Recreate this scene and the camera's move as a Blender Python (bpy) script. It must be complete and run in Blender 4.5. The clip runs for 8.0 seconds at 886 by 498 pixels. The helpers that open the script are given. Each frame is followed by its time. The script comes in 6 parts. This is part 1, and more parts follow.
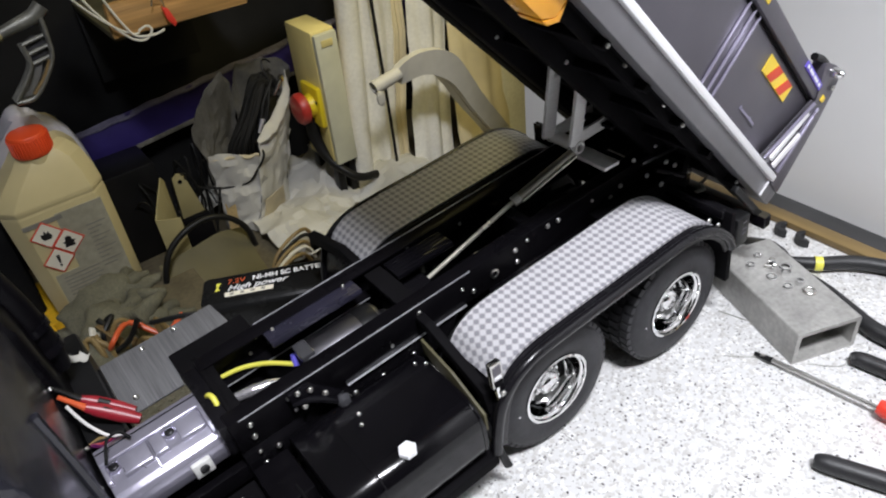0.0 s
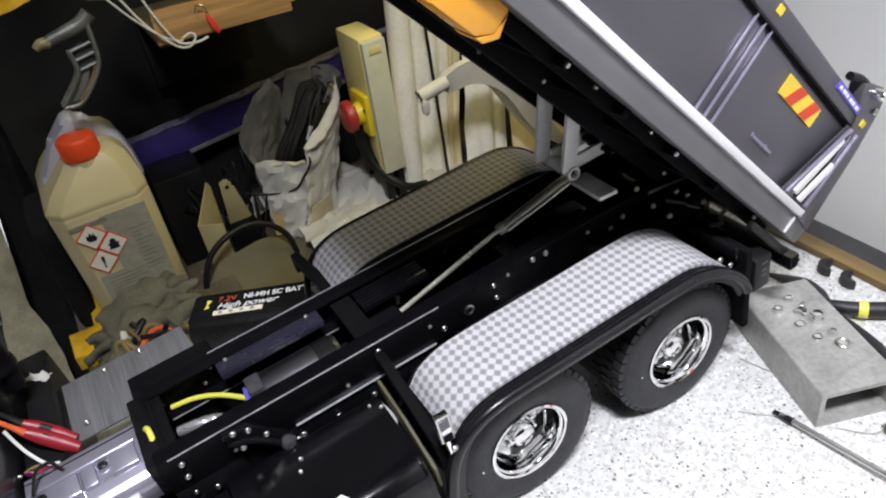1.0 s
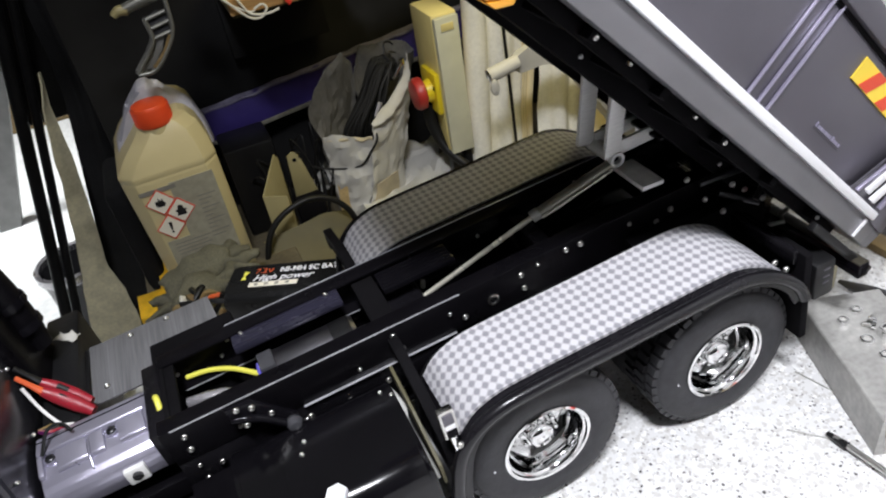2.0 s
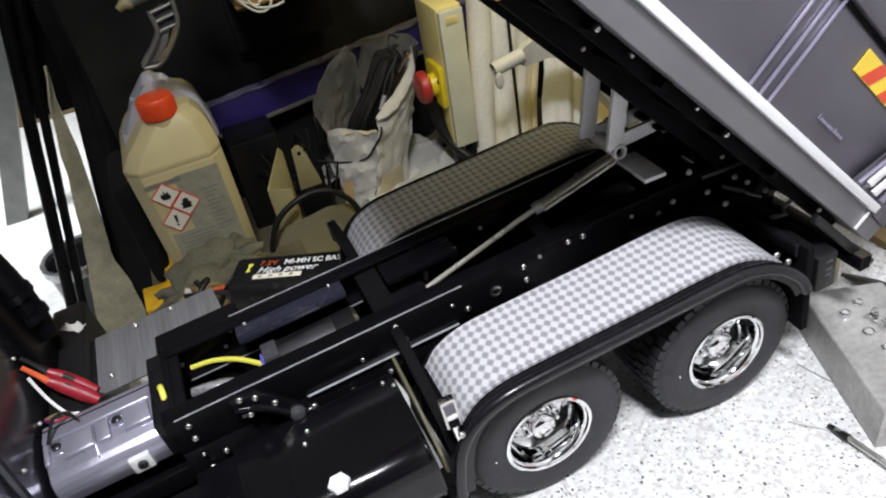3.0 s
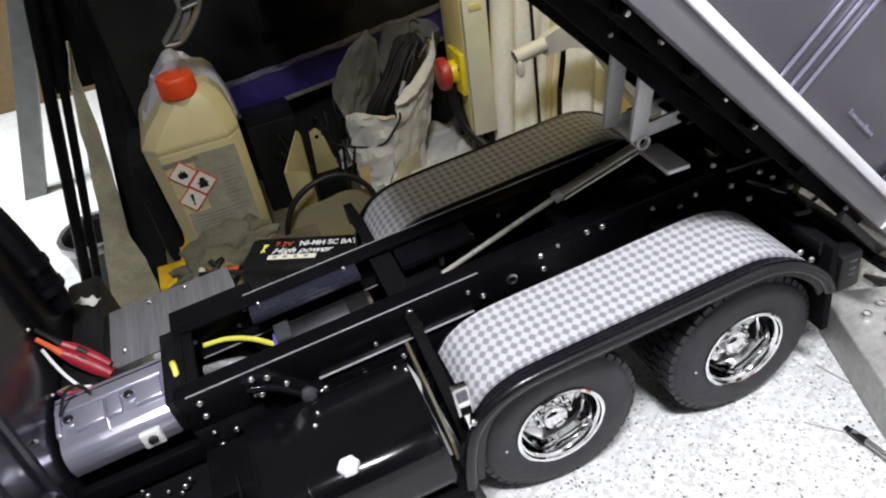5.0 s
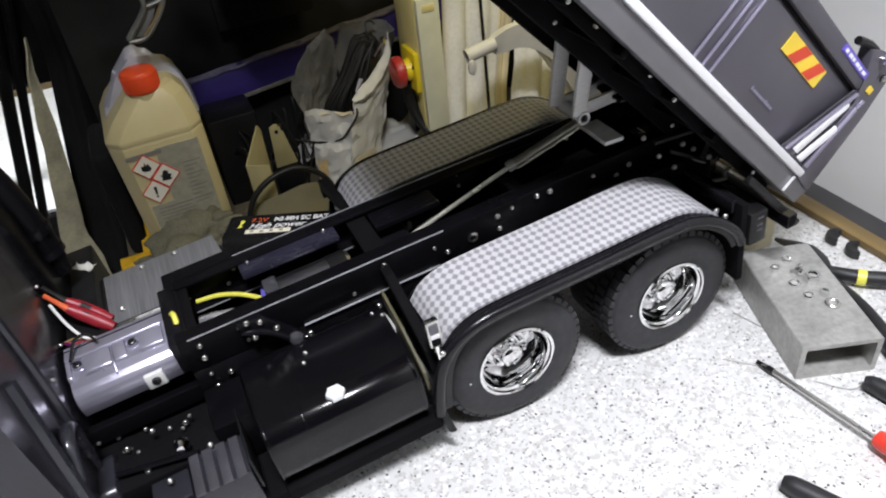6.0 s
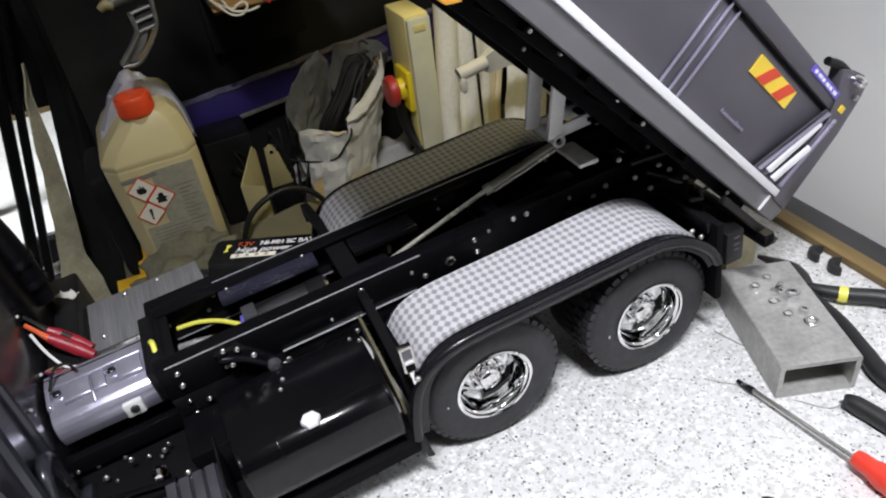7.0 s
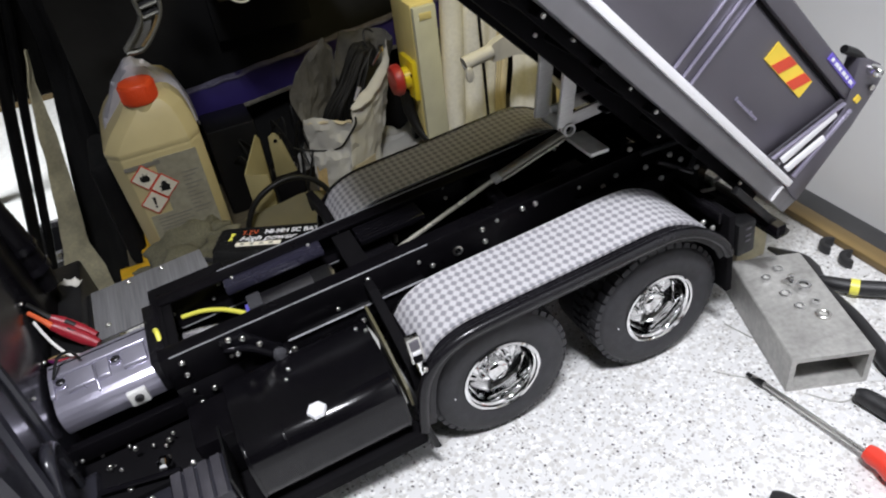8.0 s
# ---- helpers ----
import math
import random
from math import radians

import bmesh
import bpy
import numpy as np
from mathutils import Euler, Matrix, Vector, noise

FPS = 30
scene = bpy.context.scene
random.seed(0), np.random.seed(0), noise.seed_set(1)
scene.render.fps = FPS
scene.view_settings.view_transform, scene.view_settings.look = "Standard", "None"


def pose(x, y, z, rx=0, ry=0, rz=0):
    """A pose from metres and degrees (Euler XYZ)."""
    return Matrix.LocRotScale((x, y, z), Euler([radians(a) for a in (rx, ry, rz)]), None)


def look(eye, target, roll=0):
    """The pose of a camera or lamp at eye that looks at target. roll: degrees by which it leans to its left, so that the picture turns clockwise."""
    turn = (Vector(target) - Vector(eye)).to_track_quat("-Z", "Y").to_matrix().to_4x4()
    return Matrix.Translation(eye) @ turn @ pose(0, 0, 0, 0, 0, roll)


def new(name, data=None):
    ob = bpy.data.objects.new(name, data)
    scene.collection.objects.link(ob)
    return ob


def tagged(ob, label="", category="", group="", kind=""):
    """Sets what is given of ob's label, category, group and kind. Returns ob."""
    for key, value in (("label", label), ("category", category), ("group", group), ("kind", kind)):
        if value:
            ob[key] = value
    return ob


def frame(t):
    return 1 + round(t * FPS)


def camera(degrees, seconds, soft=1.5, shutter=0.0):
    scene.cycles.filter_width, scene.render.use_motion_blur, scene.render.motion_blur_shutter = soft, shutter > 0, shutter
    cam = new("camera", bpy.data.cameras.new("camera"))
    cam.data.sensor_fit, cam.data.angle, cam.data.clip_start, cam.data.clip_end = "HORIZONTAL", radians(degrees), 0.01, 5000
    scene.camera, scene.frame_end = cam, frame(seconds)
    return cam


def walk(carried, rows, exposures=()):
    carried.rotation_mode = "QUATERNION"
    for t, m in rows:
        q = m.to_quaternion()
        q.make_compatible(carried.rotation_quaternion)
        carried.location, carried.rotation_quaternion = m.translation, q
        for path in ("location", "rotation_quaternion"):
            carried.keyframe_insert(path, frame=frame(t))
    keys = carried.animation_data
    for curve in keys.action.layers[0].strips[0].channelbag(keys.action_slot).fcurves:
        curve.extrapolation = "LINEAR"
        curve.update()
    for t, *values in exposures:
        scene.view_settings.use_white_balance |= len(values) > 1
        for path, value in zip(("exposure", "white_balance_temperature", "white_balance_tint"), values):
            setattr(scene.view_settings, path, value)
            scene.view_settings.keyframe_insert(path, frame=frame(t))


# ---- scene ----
cam = camera(62.34, 8.0, soft=2.1)
PATH = [
    (0, (-0.1833, -0.1885, 0.3304), (0.0370, 0.1474, 0.0326), -6.94),
    (0.3, (-0.1925, -0.1911, 0.3319), (0.0344, 0.1481, 0.0429), -7.51),
    (0.5, (-0.1860, -0.1939, 0.3315), (0.0285, 0.1575, 0.0478), -8.44),
    (0.7, (-0.1628, -0.1891, 0.3236), (0.0319, 0.1687, 0.0336), -9.11),
    (1, (-0.1177, -0.1919, 0.3161), (0.0560, 0.1774, 0.0272), -9.51),
    (1.2, (-0.1036, -0.1932, 0.3122), (0.0539, 0.1871, 0.0284), -8.71),
    (1.5, (-0.0948, -0.1917, 0.3086), (0.0428, 0.1954, 0.0236), -7.95),
    (1.7, (-0.0894, -0.1889, 0.3024), (0.0361, 0.1985, 0.0122), -9.71),
    (2.8, (-0.0881, -0.1911, 0.3018), (0.0301, 0.1983, 0.0112), -11.59),
    (3, (-0.0884, -0.1914, 0.3018), (0.0278, 0.1966, 0.0086), -11.02),
    (3.5, (-0.0815, -0.1914, 0.2956), (0.0348, 0.1918, -0.0037), -11.24),
    (4, (-0.0812, -0.1891, 0.2994), (0.0362, 0.1953, 0.0020), -11.49),
    (4.2, (-0.0844, -0.1888, 0.2987), (0.0285, 0.1983, 0.0031), -11.02),
    (5.3, (-0.0950, -0.1893, 0.2989), (0.0094, 0.1959, -0.0024), -9.85),
    (5.5, (-0.1042, -0.2017, 0.3012), (0.0055, 0.1800, -0.0025), -8.90),
    (5.8, (-0.1162, -0.2269, 0.3035), (0.0172, 0.1485, 0.0013), -7.07),
    (6, (-0.1165, -0.2336, 0.3101), (0.0215, 0.1429, 0.0114), -7.64),
    (6.5, (-0.1076, -0.2362, 0.3155), (0.0329, 0.1444, 0.0232), -7.84),
    (7, (-0.1017, -0.2389, 0.3142), (0.0357, 0.1439, 0.0233), -8.69),
    (7.5, (-0.1034, -0.2362, 0.3133), (0.0342, 0.1447, 0.0200), -8.35),
    (8, (-0.1032, -0.2344, 0.3113), (0.0307, 0.1458, 0.0155), -8.53),
]
walk(cam, [(t, look(eye, target, roll)) for t, eye, target, roll in PATH], exposures=((0, 0.00), (1.0, 0.09), (1.5, 0.16), (3.0, 0.10), (4.0, 0.06), (5.5, 0.14), (6.5, -0.06), (8.0, -0.07)))

# ---- world and lights ----
world = bpy.data.worlds.new("world")
scene.world = world
world.use_nodes = True
world.node_tree.nodes["Background"].inputs["Color"].default_value = (0.9, 0.95, 1.0, 1)
world.node_tree.nodes["Background"].inputs["Strength"].default_value = 0.04


def area_lamp(name, eye, target, sx, sy, watts, colour):
    data = bpy.data.lights.new(name, "AREA")
    data.shape, data.size, data.size_y, data.energy, data.color = "RECTANGLE", sx, sy, watts, colour
    ob = new(name, data)
    ob.matrix_world = look(eye, target)
    return ob


bench_light = area_lamp("bench_tube_light", (-0.14, -0.46, 1.25), (0.10, -0.27, 0.0), 0.30, 0.12, 10.0, (0.91, 0.92, 0.985))
bench_light.data.spread = radians(108)
shelf_light = area_lamp("shelf_light", (0.43, 0.48, 0.55), (0.34, 0.58, -0.22), 0.46, 0.26, 1.32, (1.0, 0.86, 0.38))
shelf_light.data.spread = radians(130)
floor_lamp = area_lamp("floor_light", (-1.0, 2.0, 1.60), (-0.9, 2.2, -0.75), 1.2, 0.3, 18, (0.95, 0.97, 1.0))
floor_lamp.data.spread = radians(70)

# ---- materials ----


def material(name, colour, rough=0.5, metal=0.0, spec=0.5, grain=0.0, grain_scale=200.0, bump=0.0, bump_scale=300.0, wear=0.0, wear_scale=25.0, coat=0.0, stretch=None, rough_var=0.08):
    m = bpy.data.materials.new(name)
    m.use_nodes = True
    nt = m.node_tree
    b = nt.nodes["Principled BSDF"]
    b.inputs["Metallic"].default_value = metal
    b.inputs["Specular IOR Level"].default_value = spec
    b.inputs["Coat Weight"].default_value = coat
    tc = nt.nodes.new("ShaderNodeTexCoord")
    mp = nt.nodes.new("ShaderNodeMapping")
    nt.links.new(tc.outputs["Object"], mp.inputs["Vector"])
    if stretch:
        mp.inputs["Scale"].default_value = stretch
    base = nt.nodes.new("ShaderNodeRGB")
    base.outputs[0].default_value = (*colour, 1)
    out = base.outputs[0]
    for amount, scale, seed in ((grain, grain_scale, 0), (wear, wear_scale, 3)):
        if amount:
            nz = nt.nodes.new("ShaderNodeTexNoise")
            nz.inputs["Scale"].default_value = scale
            nz.inputs["Detail"].default_value = 5
            nt.links.new(mp.outputs[0], nz.inputs["Vector"])
            mr = nt.nodes.new("ShaderNodeMapRange")
            mr.inputs["From Min"].default_value, mr.inputs["From Max"].default_value = 0.3, 0.7
            mr.inputs["To Min"].default_value, mr.inputs["To Max"].default_value = 1 - amount, 1 + amount
            nt.links.new(nz.outputs["Fac"], mr.inputs["Value"])
            mul = nt.nodes.new("ShaderNodeVectorMath")
            mul.operation = "SCALE"
            nt.links.new(out, mul.inputs[0])
            nt.links.new(mr.outputs[0], mul.inputs["Scale"])
            out = mul.outputs[0]
    nt.links.new(out, b.inputs["Base Color"])
    rn = nt.nodes.new("ShaderNodeTexNoise")
    rn.inputs["Scale"].default_value = 60
    rn.inputs["Detail"].default_value = 4
    nt.links.new(mp.outputs[0], rn.inputs["Vector"])
    rr = nt.nodes.new("ShaderNodeMapRange")
    rr.inputs["To Min"].default_value, rr.inputs["To Max"].default_value = max(0.02, rough - rough_var), min(1, rough + rough_var)
    nt.links.new(rn.outputs["Fac"], rr.inputs["Value"])
    nt.links.new(rr.outputs[0], b.inputs["Roughness"])
    if bump:
        bn = nt.nodes.new("ShaderNodeTexNoise")
        bn.inputs["Scale"].default_value = bump_scale
        bn.inputs["Detail"].default_value = 4
        nt.links.new(mp.outputs[0], bn.inputs["Vector"])
        bp = nt.nodes.new("ShaderNodeBump")
        bp.inputs["Strength"].default_value = bump
        bp.inputs["Distance"].default_value = 0.001
        nt.links.new(bn.outputs["Fac"], bp.inputs["Height"])
        nt.links.new(bp.outputs[0], b.inputs["Normal"])
    return m


M = {
    "black_paint": material("black_paint", (0.007, 0.0065, 0.008), 0.26, spec=0.17, wear=0.3, bump=0.05),
    "black_gloss": material("black_gloss", (0.005, 0.0046, 0.006), 0.09, spec=0.11, bump=0.03, bump_scale=120, wear=0.3),
    "black_plastic": material("black_plastic", (0.007, 0.007, 0.0075), 0.38, spec=0.3, bump=0.1, wear=0.3),
    "guard_black": material("guard_black", (0.008, 0.0075, 0.009), 0.24, spec=0.32, wear=0.25, bump=0.05),
    "black_satin": material("black_satin", (0.0042, 0.0038, 0.0048), 0.30, spec=0.07, bump=0.05, wear=0.3),
    "step_grey": material("step_grey", (0.045, 0.043, 0.050), 0.45, wear=0.25, wear_scale=60, bump=0.1),
    "tank_black": material("tank_black", (0.0038, 0.0035, 0.0045), 0.16, spec=0.28, bump=0.03, bump_scale=120, wear=0.3),
    "black_matt": material("black_matt", (0.0055, 0.0052, 0.0060), 0.7, spec=0.04, bump=0.2, wear=0.3),
    "rubber": material("rubber", (0.030, 0.030, 0.033), 0.62, spec=0.35, bump=0.15, bump_scale=600, grain=0.15, wear=0.15),
    "tread_rubber": material("tread_rubber", (0.016, 0.016, 0.017), 0.55, spec=0.35, bump=0.2, wear=0.3),
    "chrome": material("chrome", (0.80, 0.80, 0.80), 0.06, 1.0, rough_var=0.03),
    "steel": material("steel", (0.62, 0.61, 0.58), 0.28, 1.0, bump=0.05, wear=0.15),
    "nut_steel": material("nut_steel", (0.80, 0.80, 0.79), 0.18, 1.0, rough_var=0.05),
    "motor_black": material("motor_black", (0.22, 0.215, 0.235), 0.36, 1.0, spec=0.5, wear=0.2),
    "sink_black": material("sink_black", (0.020, 0.019, 0.032), 0.26, 0.0, spec=0.5, wear=0.2),
    "ram_steel": material("ram_steel", (0.88, 0.85, 0.72), 0.26, 0.6, bump=0.05, wear=0.1),
    "barrel_steel": material("barrel_steel", (0.30, 0.29, 0.24), 0.30, 0.8, bump=0.1, wear=0.2, wear_scale=60),
    "dull_steel": material("dull_steel", (0.39, 0.385, 0.36), 0.5, 0.12, bump=0.3, bump_scale=180, grain=0.12, wear=0.16, wear_scale=40),
    "mill_steel": material("mill_steel", (0.37, 0.365, 0.345), 0.40, 0.3, bump=0.3, bump_scale=140, grain=0.14, grain_scale=300, wear=0.18, wear_scale=48),
    "dark_steel": material("dark_steel", (0.10, 0.10, 0.105), 0.3, 0.9, wear=0.2),
    "bracket_alu": material("bracket_alu", (0.74, 0.735, 0.71), 0.42, 0.1, bump=0.15, stretch=(1, 1, 12), grain=0.1),
    "brushed_alu": material("brushed_alu", (0.15, 0.15, 0.155), 0.5, 0.2, spec=0.3, grain=0.22, grain_scale=260, stretch=(6, 0.12, 1), bump=0.2, wear=0.16, wear_scale=22),
    "white_alu": material("white_alu", (0.90, 0.90, 0.92), 0.32, 0.25, wear=0.04),
    "gearbox_grey": material("gearbox_grey", (0.47, 0.455, 0.55), 0.30, 0.72, bump=0.06, wear=0.08),
    "tray_grey": material("tray_grey", (0.094, 0.088, 0.104), 0.34, 0.25, bump=0.05, bump_scale=90, wear=0.12, wear_scale=18),
    "beam_grey": material("beam_grey", (0.150, 0.147, 0.156), 0.38, 0.25, bump=0.05, wear=0.1),
    "rib_lilac": material("rib_lilac", (0.34, 0.32, 0.42), 0.3, 0.5),
    "cab_grey": material("cab_grey", (0.020, 0.020, 0.026), 0.24, spec=0.5, wear=0.2, bump=0.8, bump_scale=36),
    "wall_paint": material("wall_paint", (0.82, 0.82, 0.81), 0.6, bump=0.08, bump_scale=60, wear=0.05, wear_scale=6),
    # darkened wall paint that gives chrome and gloss black something dark to mirror
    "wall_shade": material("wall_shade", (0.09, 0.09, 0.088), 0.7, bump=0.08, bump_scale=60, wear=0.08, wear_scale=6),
    "plinth_dark": material("plinth_dark", (0.035, 0.035, 0.036), 0.6, wear=0.2),
    "wood": material("wood", (0.20, 0.135, 0.052), 0.5, grain=0.3, grain_scale=60, stretch=(1, 0.12, 8), bump=0.2, wear=0.12),
    "shelf_wood": material("shelf_wood", (0.42, 0.24, 0.085), 0.55, grain=0.25, grain_scale=50, stretch=(0.15, 1, 4), bump=0.2, wear=0.15),
    "can_plastic": material("can_plastic", (0.54, 0.46, 0.245), 0.42, spec=0.4, wear=0.08, wear_scale=12, bump=0.05, bump_scale=50),
    "can_handle": material("can_handle", (0.47, 0.46, 0.50), 0.34, spec=0.4, wear=0.1, bump=0.1, bump_scale=40),
    "cap_red": material("cap_red", (0.78, 0.085, 0.022), 0.4, wear=0.08),
    "label_grey": material("label_grey", (0.30, 0.285, 0.215), 0.45, grain=0.12, grain_scale=120, wear=0.10, bump=0.2, bump_scale=80),
    "label_text": material("label_text", (0.20, 0.19, 0.16), 0.6, wear=0.1),
    "ghs_red": material("ghs_red", (0.62, 0.06, 0.03), 0.5, wear=0.15),
    "ghs_white": material("ghs_white", (0.74, 0.70, 0.58), 0.5, wear=0.06),
    "ink_black": material("ink_black", (0.012, 0.012, 0.012), 0.5),
    "sticker_yellow": material("sticker_yellow", (0.80, 0.58, 0.05), 0.45, wear=0.08),
    "sticker_red": material("sticker_red", (0.62, 0.055, 0.02), 0.45, wear=0.08),
    "sticker_blue": material("sticker_blue", (0.13, 0.09, 0.50), 0.4, wear=0.1),
    "sticker_white": material("sticker_white", (0.78, 0.78, 0.80), 0.45),
    # pale tone of the painted highlights on the rail edges
    "edge_steel": material("edge_steel", (0.66, 0.66, 0.70), 0.32, 0.55, wear=0.25, wear_scale=90),
    "lens_orange": material("lens_orange", (0.80, 0.36, 0.03), 0.3, spec=0.5, wear=0.15, bump=0.1),
    "wire_yellow": material("wire_yellow", (0.74, 0.70, 0.10), 0.4, wear=0.08),
    "wire_red": material("wire_red", (0.26, 0.012, 0.022), 0.35, wear=0.1),
    "wire_orange": material("wire_orange", (0.60, 0.10, 0.03), 0.4),
    "wire_white": material("wire_white", (0.75, 0.73, 0.70), 0.45),
    "wire_black": material("wire_black", (0.007, 0.007, 0.007), 0.5, spec=0.3, wear=0.2),
    "wire_brown": material("wire_brown", (0.21, 0.145, 0.055), 0.5, wear=0.2),
    "purple": material("purple", (0.07, 0.006, 0.05), 0.35),
    "heat_shrink": material("heat_shrink", (0.14, 0.12, 0.60), 0.35),
    "battery_wrap": material("battery_wrap", (0.010, 0.010, 0.010), 0.26, spec=0.22, bump=0.1, bump_scale=60, wear=0.3),
    "glove_grey": material("glove_grey", (0.105, 0.100, 0.068), 0.9, grain=0.25, grain_scale=500, wear=0.3, wear_scale=30, bump=0.6, bump_scale=700),
    "tool_yellow": material("tool_yellow", (0.72, 0.42, 0.02), 0.45, wear=0.2, wear_scale=60),
    "tool_red": material("tool_red", (0.70, 0.05, 0.03), 0.35, wear=0.1),
    "tool_black": material("tool_black", (0.014, 0.014, 0.015), 0.5, bump=0.2, wear=0.2),
    "box_beige": material("box_beige", (0.78, 0.66, 0.27), 0.45, wear=0.1, wear_scale=15, bump=0.05),
    "lid_grey": material("lid_grey", (0.60, 0.59, 0.44), 0.45, wear=0.08, bump=0.05),
    "knob_red": material("knob_red", (0.40, 0.03, 0.022), 0.4, wear=0.1),
    "switch_yellow": material("switch_yellow", (0.80, 0.62, 0.02), 0.4, wear=0.1),
    "paper_grey": material("paper_grey", (0.095, 0.091, 0.082), 0.8, grain=0.15, grain_scale=200, wear=0.25, wear_scale=20, bump=0.4, bump_scale=120),
    "paper_white": material("paper_white", (0.48, 0.47, 0.43), 0.75, wear=0.15, wear_scale=18, bump=0.4, bump_scale=90),
    "rag_brown": material("rag_brown", (0.16, 0.105, 0.042), 0.85, grain=0.15, wear=0.3, wear_scale=40, bump=0.3),
    "sack_tan": material("sack_tan", (0.46, 0.40, 0.28), 0.8, wear=0.2, wear_scale=30, bump=0.3),
    "cardboard": material("cardboard", (0.50, 0.36, 0.16), 0.8, grain=0.15, wear=0.15, bump=0.2),
    "cloth_white": material("cloth_white", (0.82, 0.80, 0.72), 0.85, wear=0.12, wear_scale=12, bump=0.2, bump_scale=100, grain=0.06),
    "foam_cream": material("foam_cream", (0.76, 0.66, 0.42), 0.8, wear=0.15, wear_scale=14, bump=0.2),
    "blue_beam": material("blue_beam", (0.03, 0.02, 0.13), 0.5, wear=0.25, wear_scale=20, bump=0.15),
    "black_cloth": material("black_cloth", (0.016, 0.016, 0.0165), 0.9, spec=0.1, wear=0.5, wear_scale=6, bump=0.4, bump_scale=40),
    "cord_white": material("cord_white", (0.62, 0.60, 0.52), 0.8, grain=0.2, grain_scale=900),
    "saw_alu": material("saw_alu", (0.22, 0.22, 0.20), 0.45, 0.6, wear=0.25, wear_scale=60, bump=0.2),
    "beige_board": material("beige_board", (0.62, 0.57, 0.38), 0.8, wear=0.3, wear_scale=18, grain=0.1, bump=0.3, bump_scale=120),
    "plate_beige": material("plate_beige", (0.29, 0.25, 0.12), 0.5, wear=0.12, wear_scale=20, bump=0.05),
    # olive of the yellow light mirrored in the black cross tube
    "tube_olive": material("tube_olive", (0.026, 0.022, 0.012), 0.5, wear=0.3, wear_scale=60, bump=0.1),
    "olive_dark": material("olive_dark", (0.085, 0.075, 0.038), 0.6, wear=0.25, wear_scale=40, bump=0.1),
    "olive_sheet": material("olive_sheet", (0.105, 0.090, 0.040), 0.6, spec=0.25, wear=0.2, wear_scale=15, bump=0.1, bump_scale=40),
    "shelf_board": material("shelf_board", (0.105, 0.088, 0.054), 0.8, grain=0.2, wear=0.35, wear_scale=14, bump=0.3),
    "floor_white": material("floor_white", (0.66, 0.67, 0.66), 0.5, grain=0.12, grain_scale=60, wear=0.1, wear_scale=8),
    "post_grey": material("post_grey", (0.20, 0.20, 0.195), 0.5, 0.3, wear=0.15),
    "dust_grey": material("dust_grey", (0.13, 0.12, 0.10), 0.85, wear=0.4, wear_scale=25, grain=0.2),
    "dust_blue": material("dust_blue", (0.15, 0.14, 0.20), 0.9, wear=0.4, wear_scale=30, grain=0.2),
    "hose_grey": material("hose_grey", (0.56, 0.54, 0.48), 0.55, wear=0.12, bump=0.1),
    "tape_clear": material("tape_clear", (0.66, 0.64, 0.67), 0.16, 0.75, bump=0.6, bump_scale=150),
    "jar_dark": material("jar_dark", (0.05, 0.05, 0.055), 0.12, spec=0.6),
}


def checker_material():
    """Printed sheet: grey diamonds that touch at their corners, on pale grey."""
    m = material("checker_sheet", (0.70, 0.70, 0.72), 0.36, 0.1, wear=0.04)
    nt = m.node_tree
    b = nt.nodes["Principled BSDF"]
    uv = nt.nodes.new("ShaderNodeUVMap")
    sep = nt.nodes.new("ShaderNodeSeparateXYZ")
    nt.links.new(uv.outputs[0], sep.inputs[0])
    waves = []
    for axis, step in (("X", 0.00427), ("Y", 0.00490)):
        a = nt.nodes.new("ShaderNodeMath")
        a.operation = "MULTIPLY"
        a.inputs[1].default_value = 2 * math.pi / step
        nt.links.new(sep.outputs[axis], a.inputs[0])
        s = nt.nodes.new("ShaderNodeMath")
        s.operation = "SINE"
        nt.links.new(a.outputs[0], s.inputs[0])
        waves.append(s)
    p = nt.nodes.new("ShaderNodeMath")
    p.operation = "ADD"
    nt.links.new(waves[0].outputs[0], p.inputs[0])
    nt.links.new(waves[1].outputs[0], p.inputs[1])
    r = nt.nodes.new("ShaderNodeMapRange")
    r.inputs["From Min"].default_value, r.inputs["From Max"].default_value = -0.45, 0.85
    nt.links.new(p.outputs[0], r.inputs["Value"])
    mix = nt.nodes.new("ShaderNodeMix")
    mix.data_type = "RGBA"
    mix.inputs[6].default_value = (0.63, 0.62, 0.64, 1)
    mix.inputs[7].default_value = (0.30, 0.295, 0.32, 1)
    nt.links.new(r.outputs[0], mix.inputs[0])
    nt.links.new(mix.outputs[2], b.inputs["Base Color"])
    return m


